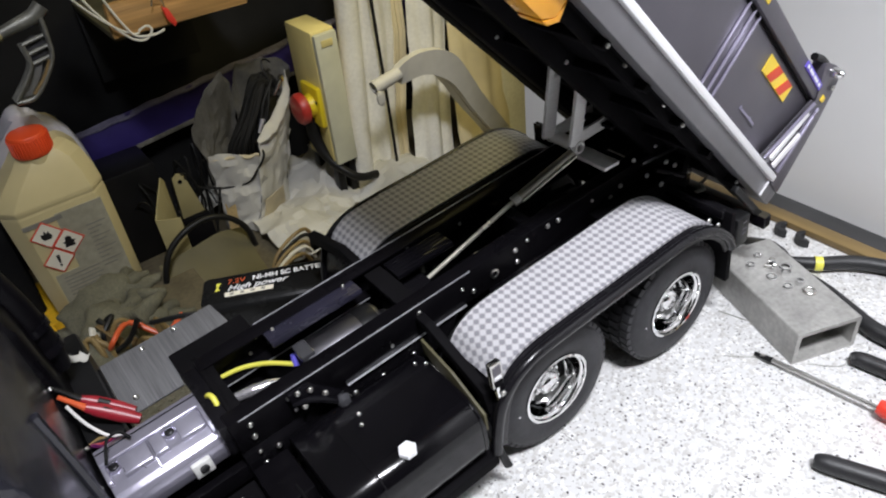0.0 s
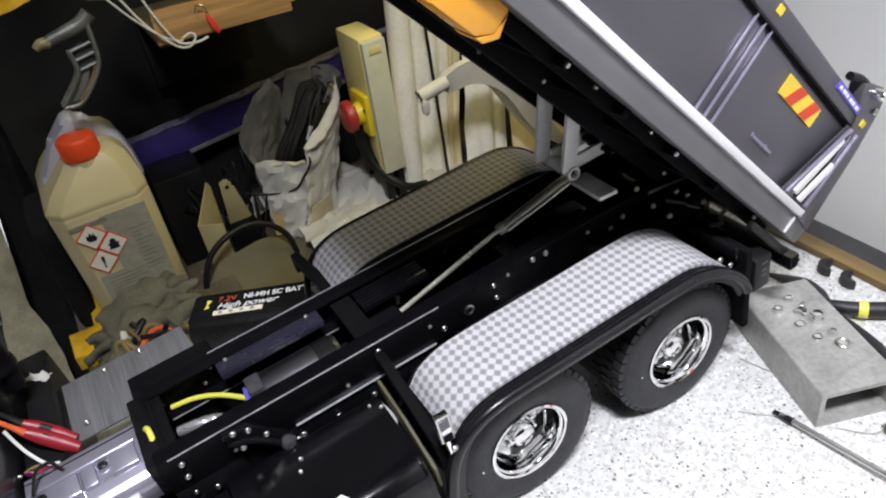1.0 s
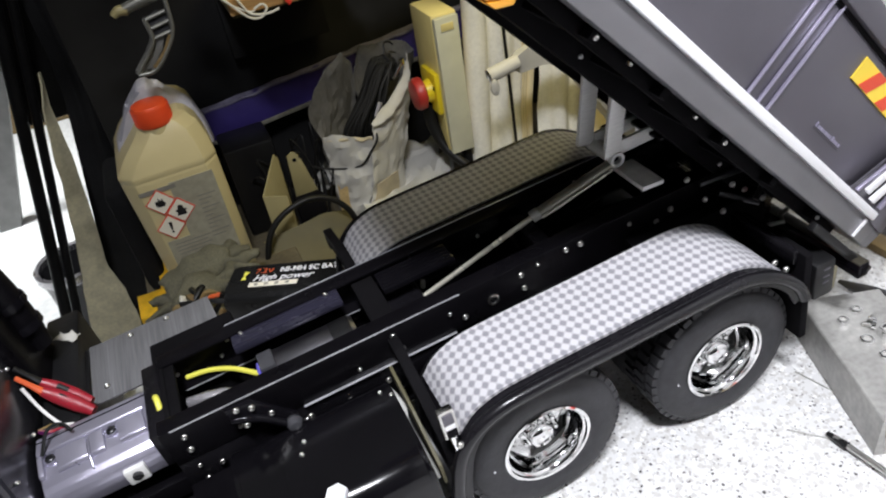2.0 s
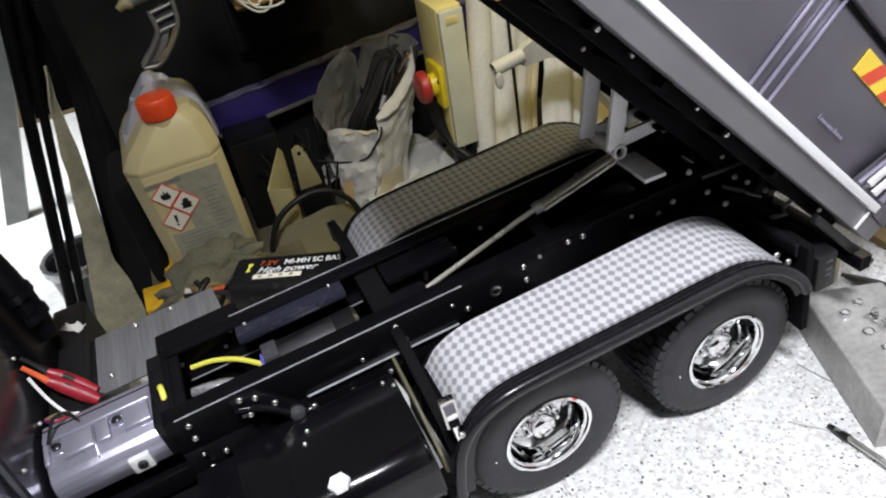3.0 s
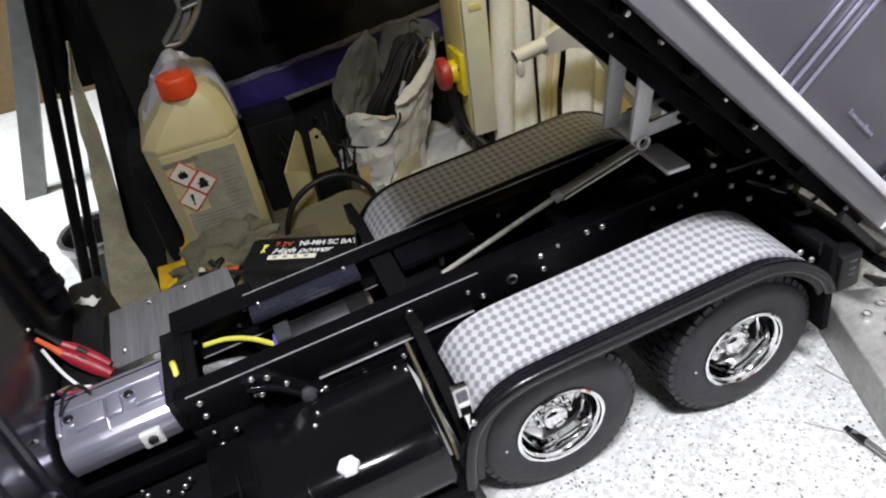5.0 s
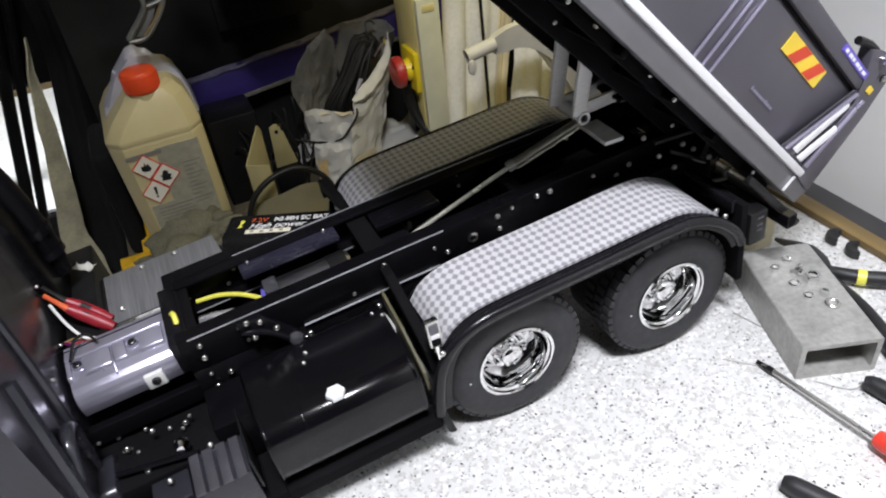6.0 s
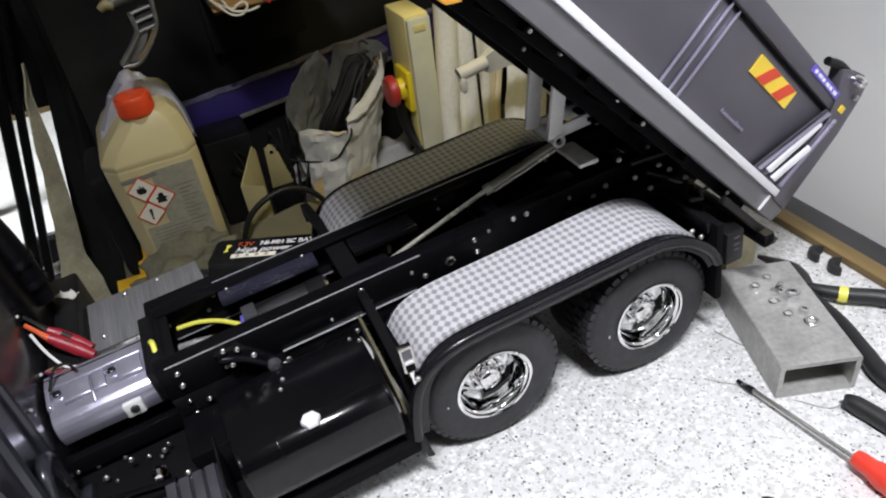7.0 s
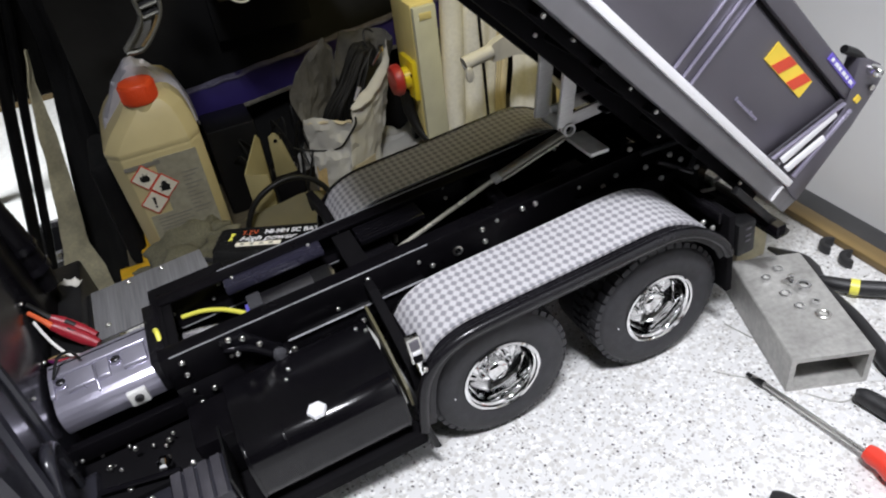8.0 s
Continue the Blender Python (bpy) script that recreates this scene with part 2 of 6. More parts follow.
def terrazzo_material():
    """White speckled laminate: grey and black flecks of two sizes."""
    m = material("terrazzo", (0.74, 0.74, 0.73), 0.42, bump=0.03)
    nt = m.node_tree
    b = nt.nodes["Principled BSDF"]
    tc = nt.nodes.new("ShaderNodeTexCoord")
    warp = nt.nodes.new("ShaderNodeTexNoise")
    warp.inputs["Scale"].default_value = 950
    nt.links.new(tc.outputs["Object"], warp.inputs["Vector"])
    add = nt.nodes.new("ShaderNodeVectorMath")
    add.operation = "MULTIPLY_ADD"
    add.inputs[1].default_value = (0.0018, 0.0018, 0.0018)
    nt.links.new(warp.outputs["Color"], add.inputs[0])
    nt.links.new(tc.outputs["Object"], add.inputs[2])
    colour = None
    base = nt.nodes.new("ShaderNodeRGB")
    base.outputs[0].default_value = (0.665, 0.665, 0.66, 1)
    colour = base.outputs[0]
    for scale, keep, tint, size in ((330, 0.34, (0.56, 0.55, 0.53), 0.55), (520, 0.26, (0.52, 0.51, 0.495), 0.50), (430, 0.26, (0.80, 0.80, 0.79), 0.60), (470, 0.060, (0.035, 0.033, 0.033), 0.34), (900, 0.040, (0.07, 0.065, 0.065), 0.42), (640, 0.060, (0.30, 0.29, 0.28), 0.42)):
        v = nt.nodes.new("ShaderNodeTexVoronoi")
        v.inputs["Scale"].default_value = scale
        nt.links.new(add.outputs[0], v.inputs["Vector"])
        near = nt.nodes.new("ShaderNodeMath")
        near.operation = "LESS_THAN"
        near.inputs[1].default_value = size
        nt.links.new(v.outputs["Distance"], near.inputs[0])
        sep = nt.nodes.new("ShaderNodeSeparateColor")
        nt.links.new(v.outputs["Color"], sep.inputs[0])
        some = nt.nodes.new("ShaderNodeMath")
        some.operation = "LESS_THAN"
        some.inputs[1].default_value = keep
        nt.links.new(sep.outputs[0], some.inputs[0])
        both = nt.nodes.new("ShaderNodeMath")
        both.operation = "MULTIPLY"
        nt.links.new(near.outputs[0], both.inputs[0])
        nt.links.new(some.outputs[0], both.inputs[1])
        mix = nt.nodes.new("ShaderNodeMix")
        mix.data_type = "RGBA"
        nt.links.new(both.outputs[0], mix.inputs[0])
        nt.links.new(colour, mix.inputs[6])
        mix.inputs[7].default_value = (*tint, 1)
        colour = mix.outputs[2]
    nt.links.new(colour, b.inputs["Base Color"])
    return m


M["checker"] = checker_material()
M["terrazzo"] = terrazzo_material()

# ---- mesh helpers ----


def finish(name, bm, mat, m=None, smooth=40):
    if m is not None:
        bmesh.ops.transform(bm, matrix=m, verts=bm.verts)
    bmesh.ops.recalc_face_normals(bm, faces=bm.faces)
    me = bpy.data.meshes.new(name)
    for f in bm.faces:
        f.smooth = True
    for e in bm.edges:
        if len(e.link_faces) == 2 and e.calc_face_angle(0) > radians(smooth):
            e.smooth = False
    bm.to_mesh(me)
    bm.free()
    for one in mat if isinstance(mat, (list, tuple)) else [mat]:
        me.materials.append(M[one])
    return new(name, me)


def part(name, bm, mat, parent, label="", m=None, smooth=40):
    ob = finish(name, bm, mat, m, smooth)
    ob.parent = parent
    ob.matrix_parent_inverse = parent.matrix_world.inverted()
    if label:
        ob["label"] = label
    return ob


def thing(name, label, category, at=(0, 0, 0), group="", kind=""):
    ob = new(name)
    ob.location = at
    ob.matrix_world = Matrix.Translation(at)
    ob.empty_display_size = 0.01
    return tagged(ob, label, category, group, kind)


def single(name, bm, mat, label, category, group="", kind="", m=None, smooth=40):
    return tagged(finish(name, bm, mat, m, smooth), label, category, group, kind)


def block(x0, x1, y0, y1, z0, z1, bevel=0.0, seg=2):
    bm = bmesh.new()
    bmesh.ops.create_cube(bm, size=1)
    for v in bm.verts:
        v.co = Vector(((x0, x1)[v.co.x > 0], (y0, y1)[v.co.y > 0], (z0, z1)[v.co.z > 0]))
    if bevel:
        bmesh.ops.bevel(bm, geom=bm.edges[:], offset=bevel, segments=seg, affect="EDGES", profile=0.5)
    return bm


def join(*parts):
    out = bmesh.new()
    for bm in parts:
        me = bpy.data.meshes.new("tmp")
        bm.to_mesh(me)
        bm.free()
        out.from_mesh(me)
        bpy.data.meshes.remove(me)
    return out


def extrude(points, axis, a, b, bevel=0.0):
    """A closed outline in the two other axes, drawn out along axis from a to b."""
    bm = bmesh.new()
    def place(p, w):
        return {"x": (w, p[0], p[1]), "y": (p[0], w, p[1]), "z": (p[0], p[1], w)}[axis]
    lo = [bm.verts.new(place(p, a)) for p in points]
    hi = [bm.verts.new(place(p, b)) for p in points]
    n = len(points)
    for i in range(n):
        bm.faces.new((lo[i], lo[(i + 1) % n], hi[(i + 1) % n], hi[i]))
    bm.faces.new(lo)
    bm.faces.new(hi[::-1])
    if bevel:
        bmesh.ops.bevel(bm, geom=[e for e in bm.edges], offset=bevel, segments=2, affect="EDGES", profile=0.5)
    return bm


def strip(profile, y0, y1, thick, uv=False):
    """A bent sheet: an open profile in x and z, drawn from y0 to y1, with thickness downwards."""
    bm = bmesh.new()
    pts = [Vector((p[0], 0, p[1])) for p in profile]
    norms = []
    for i in range(len(pts)):
        t = (pts[min(i + 1, len(pts) - 1)] - pts[max(i - 1, 0)]).normalized()
        norms.append(Vector((-t.z, 0, t.x)))
    run, length = [0.0], 0.0
    for a, b in zip(pts, pts[1:]):
        length += (b - a).length
        run.append(length)
    rows = []
    for p, n in zip(pts, norms):
        q = p - n * thick
        rows.append([bm.verts.new(v) for v in ((p.x, y0, p.z), (p.x, y1, p.z), (q.x, y1, q.z), (q.x, y0, q.z))])
    layer = bm.loops.layers.uv.new("UVMap")
    for i in range(len(rows) - 1):
        for k in range(4):
            f = bm.faces.new((rows[i][k], rows[i][(k + 1) % 4], rows[i + 1][(k + 1) % 4], rows[i + 1][k]))
            for loop in f.loops:
                j = i if loop.vert in rows[i] else i + 1
                loop[layer].uv = (run[j], loop.vert.co.y)
    bm.faces.new(rows[0][::-1])
    bm.faces.new(rows[-1])
    return bm


def lathe(profile, seg=32, axis="z"):
    """Turns an outline of (radius, height) round the axis; closed at both ends where the radius is 0."""
    bm = bmesh.new()
    rings = []
    for r, z in profile:
        if r < 1e-6:
            rings.append([bm.verts.new((0, 0, z))])
        else:
            rings.append([bm.verts.new((r * math.cos(2 * math.pi * k / seg), r * math.sin(2 * math.pi * k / seg), z)) for k in range(seg)])
    for a, b in zip(rings, rings[1:]):
        for k in range(seg):
            quad = [a[k % len(a)], a[(k + 1) % len(a)], b[(k + 1) % len(b)], b[k % len(b)]]
            quad = list(dict.fromkeys(quad))
            if len(quad) > 2:
                bm.faces.new(quad)
    if axis == "y":
        bmesh.ops.rotate(bm, cent=(0, 0, 0), matrix=Matrix.Rotation(radians(90), 3, "X"), verts=bm.verts)
    if axis == "x":
        bmesh.ops.rotate(bm, cent=(0, 0, 0), matrix=Matrix.Rotation(radians(90), 3, "Y"), verts=bm.verts)
    return bm


def smooth_path(points, steps=6):
    pts = [Vector(p) for p in points]
    ext = [pts[0] * 2 - pts[1]] + pts + [pts[-1] * 2 - pts[-2]]
    out = []
    for i in range(1, len(ext) - 2):
        a, b, c, d = ext[i - 1 : i + 3]
        for k in range(steps):
            t = k / steps
            out.append(0.5 * ((2 * b) + (c - a) * t + (2 * a - 5 * b + 4 * c - d) * t * t + (3 * b - a - 3 * c + d) * t**3))
    return out + [pts[-1]]


def tube(points, radius, seg=8, curved=True, steps=6, flat=1.0):
    """A round rod or wire along a path; radius may be a list, one for each point given."""
    path = smooth_path(points, steps) if curved and len(points) > 2 else [Vector(p) for p in points]
    radii = [radius] * len(path) if not isinstance(radius, (list, tuple)) else [float(np.interp(i / (len(path) - 1), np.linspace(0, 1, len(radius)), radius)) for i in range(len(path))]
    bm = bmesh.new()
    up, rings = None, []
    for i, p in enumerate(path):
        t = (path[min(i + 1, len(path) - 1)] - path[max(i - 1, 0)]).normalized()
        if up is None:
            up = t.orthogonal().normalized()
        up = (up - t * up.dot(t)).normalized()
        side = t.cross(up)
        rings.append([bm.verts.new(p + radii[i] * (math.cos(2 * math.pi * k / seg) * up + flat * math.sin(2 * math.pi * k / seg) * side)) for k in range(seg)])
    for a, b in zip(rings, rings[1:]):
        for k in range(seg):
            bm.faces.new((a[k], a[(k + 1) % seg], b[(k + 1) % seg], b[k]))
    bm.faces.new(rings[0][::-1])
    bm.faces.new(rings[-1])
    return bm


def grid(nu, nv, f):
    """A sheet of nu by nv cells through f(u, v), u and v from 0 to 1."""
    bm = bmesh.new()
    vs = [[bm.verts.new(f(i / nu, j / nv)) for j in range(nv + 1)] for i in range(nu + 1)]
    for i in range(nu):
        for j in range(nv):
            bm.faces.new((vs[i][j], vs[i + 1][j], vs[i + 1][j + 1], vs[i][j + 1]))
    return bm


def thicken(bm, t):
    bmesh.ops.recalc_face_normals(bm, faces=bm.faces)
    bmesh.ops.solidify(bm, geom=bm.faces[:], thickness=t)
    return bm


def crumple(bm, size, scale, seed=0.0):
    for v in bm.verts:
        p = v.co * scale + Vector((seed, seed * 1.7, seed * 0.6))
        v.co += size * Vector((noise.noise(p), noise.noise(p + Vector((11, 3, 5))), noise.noise(p + Vector((2, 17, 9)))))
    return bm


def bolt_mesh(r, h):
    """A button-head screw with a socket, its head towards -y."""
    bm = lathe([(0, 0), (r, 0), (r, h * 0.45), (r * 0.82, h * 0.85), (r * 0.5, h), (r * 0.48, h * 0.55), (0, h * 0.5)], 10)
    bmesh.ops.rotate(bm, cent=(0, 0, 0), matrix=Matrix.Rotation(radians(90), 3, "X"), verts=bm.verts)
    bmesh.ops.recalc_face_normals(bm, faces=bm.faces)
    me = bpy.data.meshes.new("bolt")
    for f in bm.faces:
        f.smooth = True
    bm.to_mesh(me)
    bm.free()
    me.materials.append(M["steel"])
    return me


BOLT = bolt_mesh(0.0016, 0.0014)
SMALL_BOLT = bolt_mesh(0.0011, 0.0010)


def bolt(parent, at, m=None, big=True, up=False):
    ob = new("bolt", BOLT if big else SMALL_BOLT)
    w = (m or Matrix()) @ Matrix.Translation(at)
    if up:
        w = w @ Matrix.Rotation(radians(-90), 4, "X")
    ob.parent = parent
    ob.matrix_parent_inverse = parent.matrix_world.inverted()
    ob.matrix_world = w
    return ob


def text_mesh(words, size, mat, parent, m, name="lettering", extrude_by=0.0, weight=0.0):
    """Lettering in the built-in font, as a mesh part."""
    cu = bpy.data.curves.new(name, "FONT")
    cu.body, cu.size, cu.extrude, cu.offset = words, size, extrude_by, weight * size
    tmp = bpy.data.objects.new(name, cu)
    scene.collection.objects.link(tmp)
    me = bpy.data.meshes.new_from_object(tmp.evaluated_get(bpy.context.evaluated_depsgraph_get()))
    bpy.data.objects.remove(tmp)
    me.transform(m)
    me.materials.clear()
    me.materials.append(M[mat])
    ob = new(name, me)
    ob.parent = parent
    ob.matrix_parent_inverse = parent.matrix_world.inverted()
    return ob


# ---- the room ----
ROOM_FLOOR, SHELF, BACK = -0.75, -0.27, 0.88
single("floor", block(-2.6, 2.2, -2.2, 3.2, ROOM_FLOOR - 0.05, ROOM_FLOOR), "floor_white", "pale speckled workshop floor lit from above", "floor", kind="structure")
single("ceiling", block(-2.6, 2.2, -2.2, 3.2, 1.75, 1.80), "wall_paint", "plain white workshop ceiling", "ceiling", kind="structure")
single("wall_north", block(-2.6, 2.2, 3.2, 3.25, ROOM_FLOOR, 1.75), "wall_paint", "plain pale workshop wall", "wall", kind="structure")
# south and west walls are out of view; their dark tone only shapes reflections
single("wall_south", block(-2.6, 2.2, -2.25, -2.2, ROOM_FLOOR, 1.75), "wall_shade", "unseen workshop wall behind the bench, darkened for reflections", "wall", kind="structure")
single("wall_west", block(-2.65, -2.6, -2.2, 3.2, ROOM_FLOOR, 1.75), "wall_shade", "unseen workshop wall, darkened for reflections", "wall", kind="structure")
single("wall_east", block(2.2, 2.25, -2.2, 3.2, ROOM_FLOOR, 1.75), "wall_paint", "plain pale workshop wall", "wall", kind="structure")
single("wall_bench_end", block(0.2875, 0.33, -1.4, 0.34, -0.75, 1.75), "wall_paint", "smooth white wall panel at the end of the bench", "wall", kind="structure")
single("baseboard", block(0.2695, 0.2873, -1.4, 0.226, 0.0, 0.004, 0.0008), "plinth_dark", "dark grey strip along the foot of the wall panel", "baseboard", kind="structure")
single("trim", block(0.2570, 0.2693, -1.4, 0.226, 0.0, 0.0055, 0.001), "wood", "varnished brown wooden edge strip on the bench top", "trim", kind="structure")
single("workbench_top", block(-1.1, 0.2873, -1.3, 0.228, -0.035, 0.0, 0.001), "terrazzo", "white speckled laminate bench top with dark flecks", "bench top", kind="structure")
single("shelf_floor", block(-0.235, 1.3, 0.30, BACK, SHELF - 0.02, SHELF), "shelf_board", "dusty brown lower shelf board behind the bench", "shelf", kind="structure")
for x, y in ((-1.02, -1.22), (0.20, -1.22), (-1.02, 0.17), (0.20, 0.17)):
    single("bench_leg", block(x - 0.03, x + 0.03, y - 0.03, y + 0.03, ROOM_FLOOR, -0.0355, 0.003), "post_grey", "plain grey square leg under the bench top", "bench leg", group="bench legs", kind="structure")
for x, y in ((-0.20, 0.36), (-0.20, 0.82), (1.22, 0.36), (1.22, 0.82)):
    single("shelf_leg", block(x - 0.02, x + 0.02, y - 0.02, y + 0.02, ROOM_FLOOR, SHELF - 0.0205, 0.002), "post_grey", "plain grey square leg under the lower shelf", "shelf leg", group="shelf legs", kind="structure")

# ---- the model truck ----
PITCH = math.atan(0.08)
CH = Matrix.Translation((0, 0, 0.0945)) @ Matrix.Rotation(-PITCH, 4, "Y")
TILT = radians(46)
TR = Matrix.Translation((0.1705, 0, 0.0756)) @ Matrix.Rotation(TILT, 4, "Y")
MID = 0.0795
WHEEL_Z = 0.0390
truck = thing("model_dump_truck", "unfinished black model dump truck with its grey tipping body raised", "model truck")

# chassis rails: C-section with a lower side plate
for k, (y, inward) in enumerate(((0.0535, 1), (2 * MID - 0.0535, -1))):
    t = 0.0015
    outline = [(y, 0), (y + inward * 0.009, 0), (y + inward * 0.009, -t), (y + inward * t, -t), (y + inward * t, -0.0185), (y + inward * 0.009, -0.0185), (y + inward * 0.009, -0.020), (y, -0.020)]
    rail = part("chassis_rail", extrude(outline, "x", -0.150 if inward == 1 else -0.146, 0.150, 0.0003), "black_satin", truck, m=CH)
    part("side_plate", extrude([(-0.150, -0.0205), (-0.020, -0.0205), (-0.030, -0.036), (-0.060, -0.040), (-0.150, -0.040)], "y", y + inward * 0.0005, y + inward * 0.0025, 0.0003), "black_paint", rail, m=CH)
    part("side_plate", extrude([(0.0, -0.0205), (0.100, -0.0205), (0.088, -0.040), (0.010, -0.040)], "y", y + inward * 0.0005, y + inward * 0.0025, 0.0003), "black_paint", rail, m=CH)
    # narrow pale strips that paint the highlight lines along the black rail's edges
    part("rail_glint", block(-0.145 if inward == 1 else -0.112, -0.010 if inward == 1 else 0.110, min(y, y - inward * 0.0004), max(y, y - inward * 0.0004), -0.0004, 0.0003, 0.0001), "edge_steel", rail, "pale strip painting the highlight on the top edge", m=CH)
    part("rail_glint", block(-0.092, -0.016, min(y, y - inward * 0.0012), max(y, y - inward * 0.0012), -0.0203, -0.0199, 0.0001), "edge_steel", rail, "pale strip painting the highlight on the lower edge", m=CH)
    if inward == -1:
        part("rail_glint", block(-0.140, -0.050, y - 0.0094, y - 0.0090, -0.0190, -0.0184, 0.0001), "edge_steel", rail, "pale strip painting the highlight on the inner edge", m=CH)
    spots = ((-0.0445, -0.005), (-0.0423, -0.0142), (-0.0634, -0.0145), (-0.0534, -0.0283), (-0.0725, -0.0288), (-0.0679, -0.0332), (0.0207, -0.0052), (0.021, -0.0132), (0.0298, -0.0039), (0.0449, -0.0031), (0.0529, -0.0037), (-0.0167, -0.0082), (-0.0101, -0.0137),
             (-0.1206, -0.0045), (-0.1139, -0.0064), (-0.1085, -0.0139), (-0.0935, -0.0281), (-0.1195, -0.014), (-0.1409, -0.0053), (-0.1415, -0.0133), (-0.1424, -0.0242), (-0.1421, -0.0333), (-0.1337, -0.0279), (0.080, -0.006), (0.095, -0.012))
    for n, (u, w) in enumerate(spots):
        if inward == 1:
            bolt(rail, (u, y - 0.0003, w), CH, n % 3 != 2)
        else:
            bolt(rail, (u, y - 0.0002 - 0.0016, w), CH, False)
    if inward == 1:
        ring = lathe([(0.0018, 0), (0.0030, 0), (0.0030, 0.0006), (0.0020, 0.0008), (0.0018, 0)], 20, "y")
        part("grommet", ring, "steel", rail, "bright ring round a hole", m=CH @ Matrix.Translation((0.0051, y - 0.0002, -0.0119)))
        hole = lathe([(0, 0), (0.0018, 0), (0.0018, 0.0003), (0, 0.0003)], 16, "y")
        part("hole", hole, "black_matt", rail, m=CH @ Matrix.Translation((0.0051, y - 0.0001, -0.0119)))

# steering link and ball joint on the near rail
link = part("link_arm", tube([(-0.121, 0.050, -0.006), (-0.110, 0.048, -0.010), (-0.100, 0.047, -0.020)], 0.0020, 10), "black_gloss", truck, m=CH)
part("link_arm", extrude([(-0.1215, 0.001), (-0.110, 0.000), (-0.095, -0.019), (-0.0965, -0.024), (-0.106, -0.0145), (-0.121, -0.006)], "y", 0.0485, 0.0515, 0.0005), "black_gloss", truck, m=CH)
ball = lathe([(0, -0.004), (0.0028, -0.0028), (0.004, 0), (0.0028, 0.0028), (0, 0.004)], 16, "y")
part("ball_joint", ball, "jar_dark", truck, "glossy dark ball joint", m=CH @ Matrix.Translation((-0.0985, 0.0465, -0.0200)))

for u, w in ((-0.117, -0.0001), (-0.111, -0.0026), (-0.105, -0.0101), (-0.116, -0.0102), (-0.091, -0.0222), (-0.084, -0.0268)):
    bolt(link, (u, 0.0484, w), CH)
# cross members
for u, w0, w1, half in ((-0.150, -0.020, -0.001, 0.004), (0.040, -0.020, -0.003, 0.004), (0.112, -0.022, -0.002, 0.006), (0.147, -0.022, -0.001, 0.004)):
    part("cross_member", block(u - half, u + half, 0.056, 2 * MID - 0.056, w0, w1, 0.0008), "black_paint", truck, m=CH)
# guard carrier, which runs across the chassis and out to both guards
carrier = part("guard_carrier", block(-0.0500, -0.0390, 0.0630, 0.0960, -0.0050, -0.0018, 0.0006), "black_matt", truck, m=CH)
part("carrier_arm", extrude([(0.0525, -0.014), (0.0525, -0.005), (0.044, -0.005), (0.002, -0.022), (0.000, -0.036), (0.003, -0.037), (0.006, -0.026), (0.044, -0.010)], "x", -0.0475, -0.0425, 0.0005), "black_matt", carrier, m=CH)
part("carrier_arm", extrude([(0.1065, -0.010), (0.1065, -0.004), (0.126, -0.002), (0.170, -0.014), (0.173, -0.026), (0.169, -0.028), (0.166, -0.020), (0.122, -0.008)], "x", -0.0475, -0.0425, 0.0005), "black_matt", carrier, m=CH)

part("side_locker", block(-0.112, -0.060, 0.1120, 0.1640, -0.076, -0.052, 0.003), "black_plastic", truck, "black locker beside the far rail", m=CH)

# drive motor between the rails
part("inner_panel", block(0.070, 0.153, 0.0360, 0.0600, -0.042, -0.039, 0.0006), "black_matt", truck, m=CH)
part("inner_wall", block(-0.146, -0.060, 0.1005, 0.1030, -0.049, -0.0202, 0.0004), "black_matt", truck, m=CH)
part("inner_guard_panel", block(0.076, 0.150, 0.0412, 0.0530, -0.045, -0.0125, 0.0006), "black_matt", truck, m=CH)
part("belly_pan", block(-0.150, 0.120, 0.0565, 2 * MID - 0.0565, -0.052, -0.049, 0.0006), "black_matt", truck, m=CH)
motor = lathe([(0, 0), (0.0030, 0), (0.0030, 0.003), (0.013, 0.003), (0.0145, 0.005), (0.0145, 0.046), (0.0135, 0.048), (0.007, 0.048), (0.007, 0.053), (0, 0.053)], 28, "x")
motor_ob = part("drive_motor", motor, "motor_black", truck, "black electric motor can between the rails", m=CH @ Matrix.Translation((-0.1045, 0.0770, -0.0215)))
band = lathe([(0.0147, 0.036), (0.0149, 0.0365), (0.0149, 0.0455), (0.0147, 0.046)], 28, "x")
part("band", band, "black_plastic", motor_ob, "satin black end band", m=CH @ Matrix.Translation((-0.1045, 0.0770, -0.0215)))
part("brush_holder", block(-0.1035, -0.0960, 0.0715, 0.0835, -0.011, -0.0060, 0.0008), "jar_dark", motor_ob, m=CH)
part("gear_case", block(-0.0455, -0.020, 0.062, 0.112, -0.036, -0.012, 0.003), "black_paint", truck, m=CH)
sink = part("heat_sink", block(-0.111, -0.0570, 0.0862, 0.0990, -0.0042, -0.0008, 0.0006), "sink_black", truck, "glossy violet-black grooved cover plate", m=CH)
for y in (0.0868, 0.0886, 0.0982):
    part("fin", block(-0.1108, -0.0572, y - 0.0003, y + 0.0003, -0.0010, -0.0003, 0.0001), "sink_black", sink, m=CH)
for u in (-0.106, -0.063):
    bolt(sink, (u, 0.0955, -0.0008), CH, False, True)
sink2 = part("heat_sink", block(-0.038, 0.000, 0.0800, 0.0950, -0.0042, -0.0010, 0.0006), "black_gloss", truck, "glossy black grooved cover plate", m=CH)
for n in range(5):
    part("fin", block(-0.037, -0.001, 0.0812 + 0.0028 * n, 0.0822 + 0.0028 * n, -0.0011, -0.0004, 0.0002), "black_gloss", sink2, m=CH)
part("propeller_shaft", tube([(-0.020, 0.088, -0.030), (0.100, 0.090, -0.036)], 0.004, 12), "black_paint", truck, m=CH)
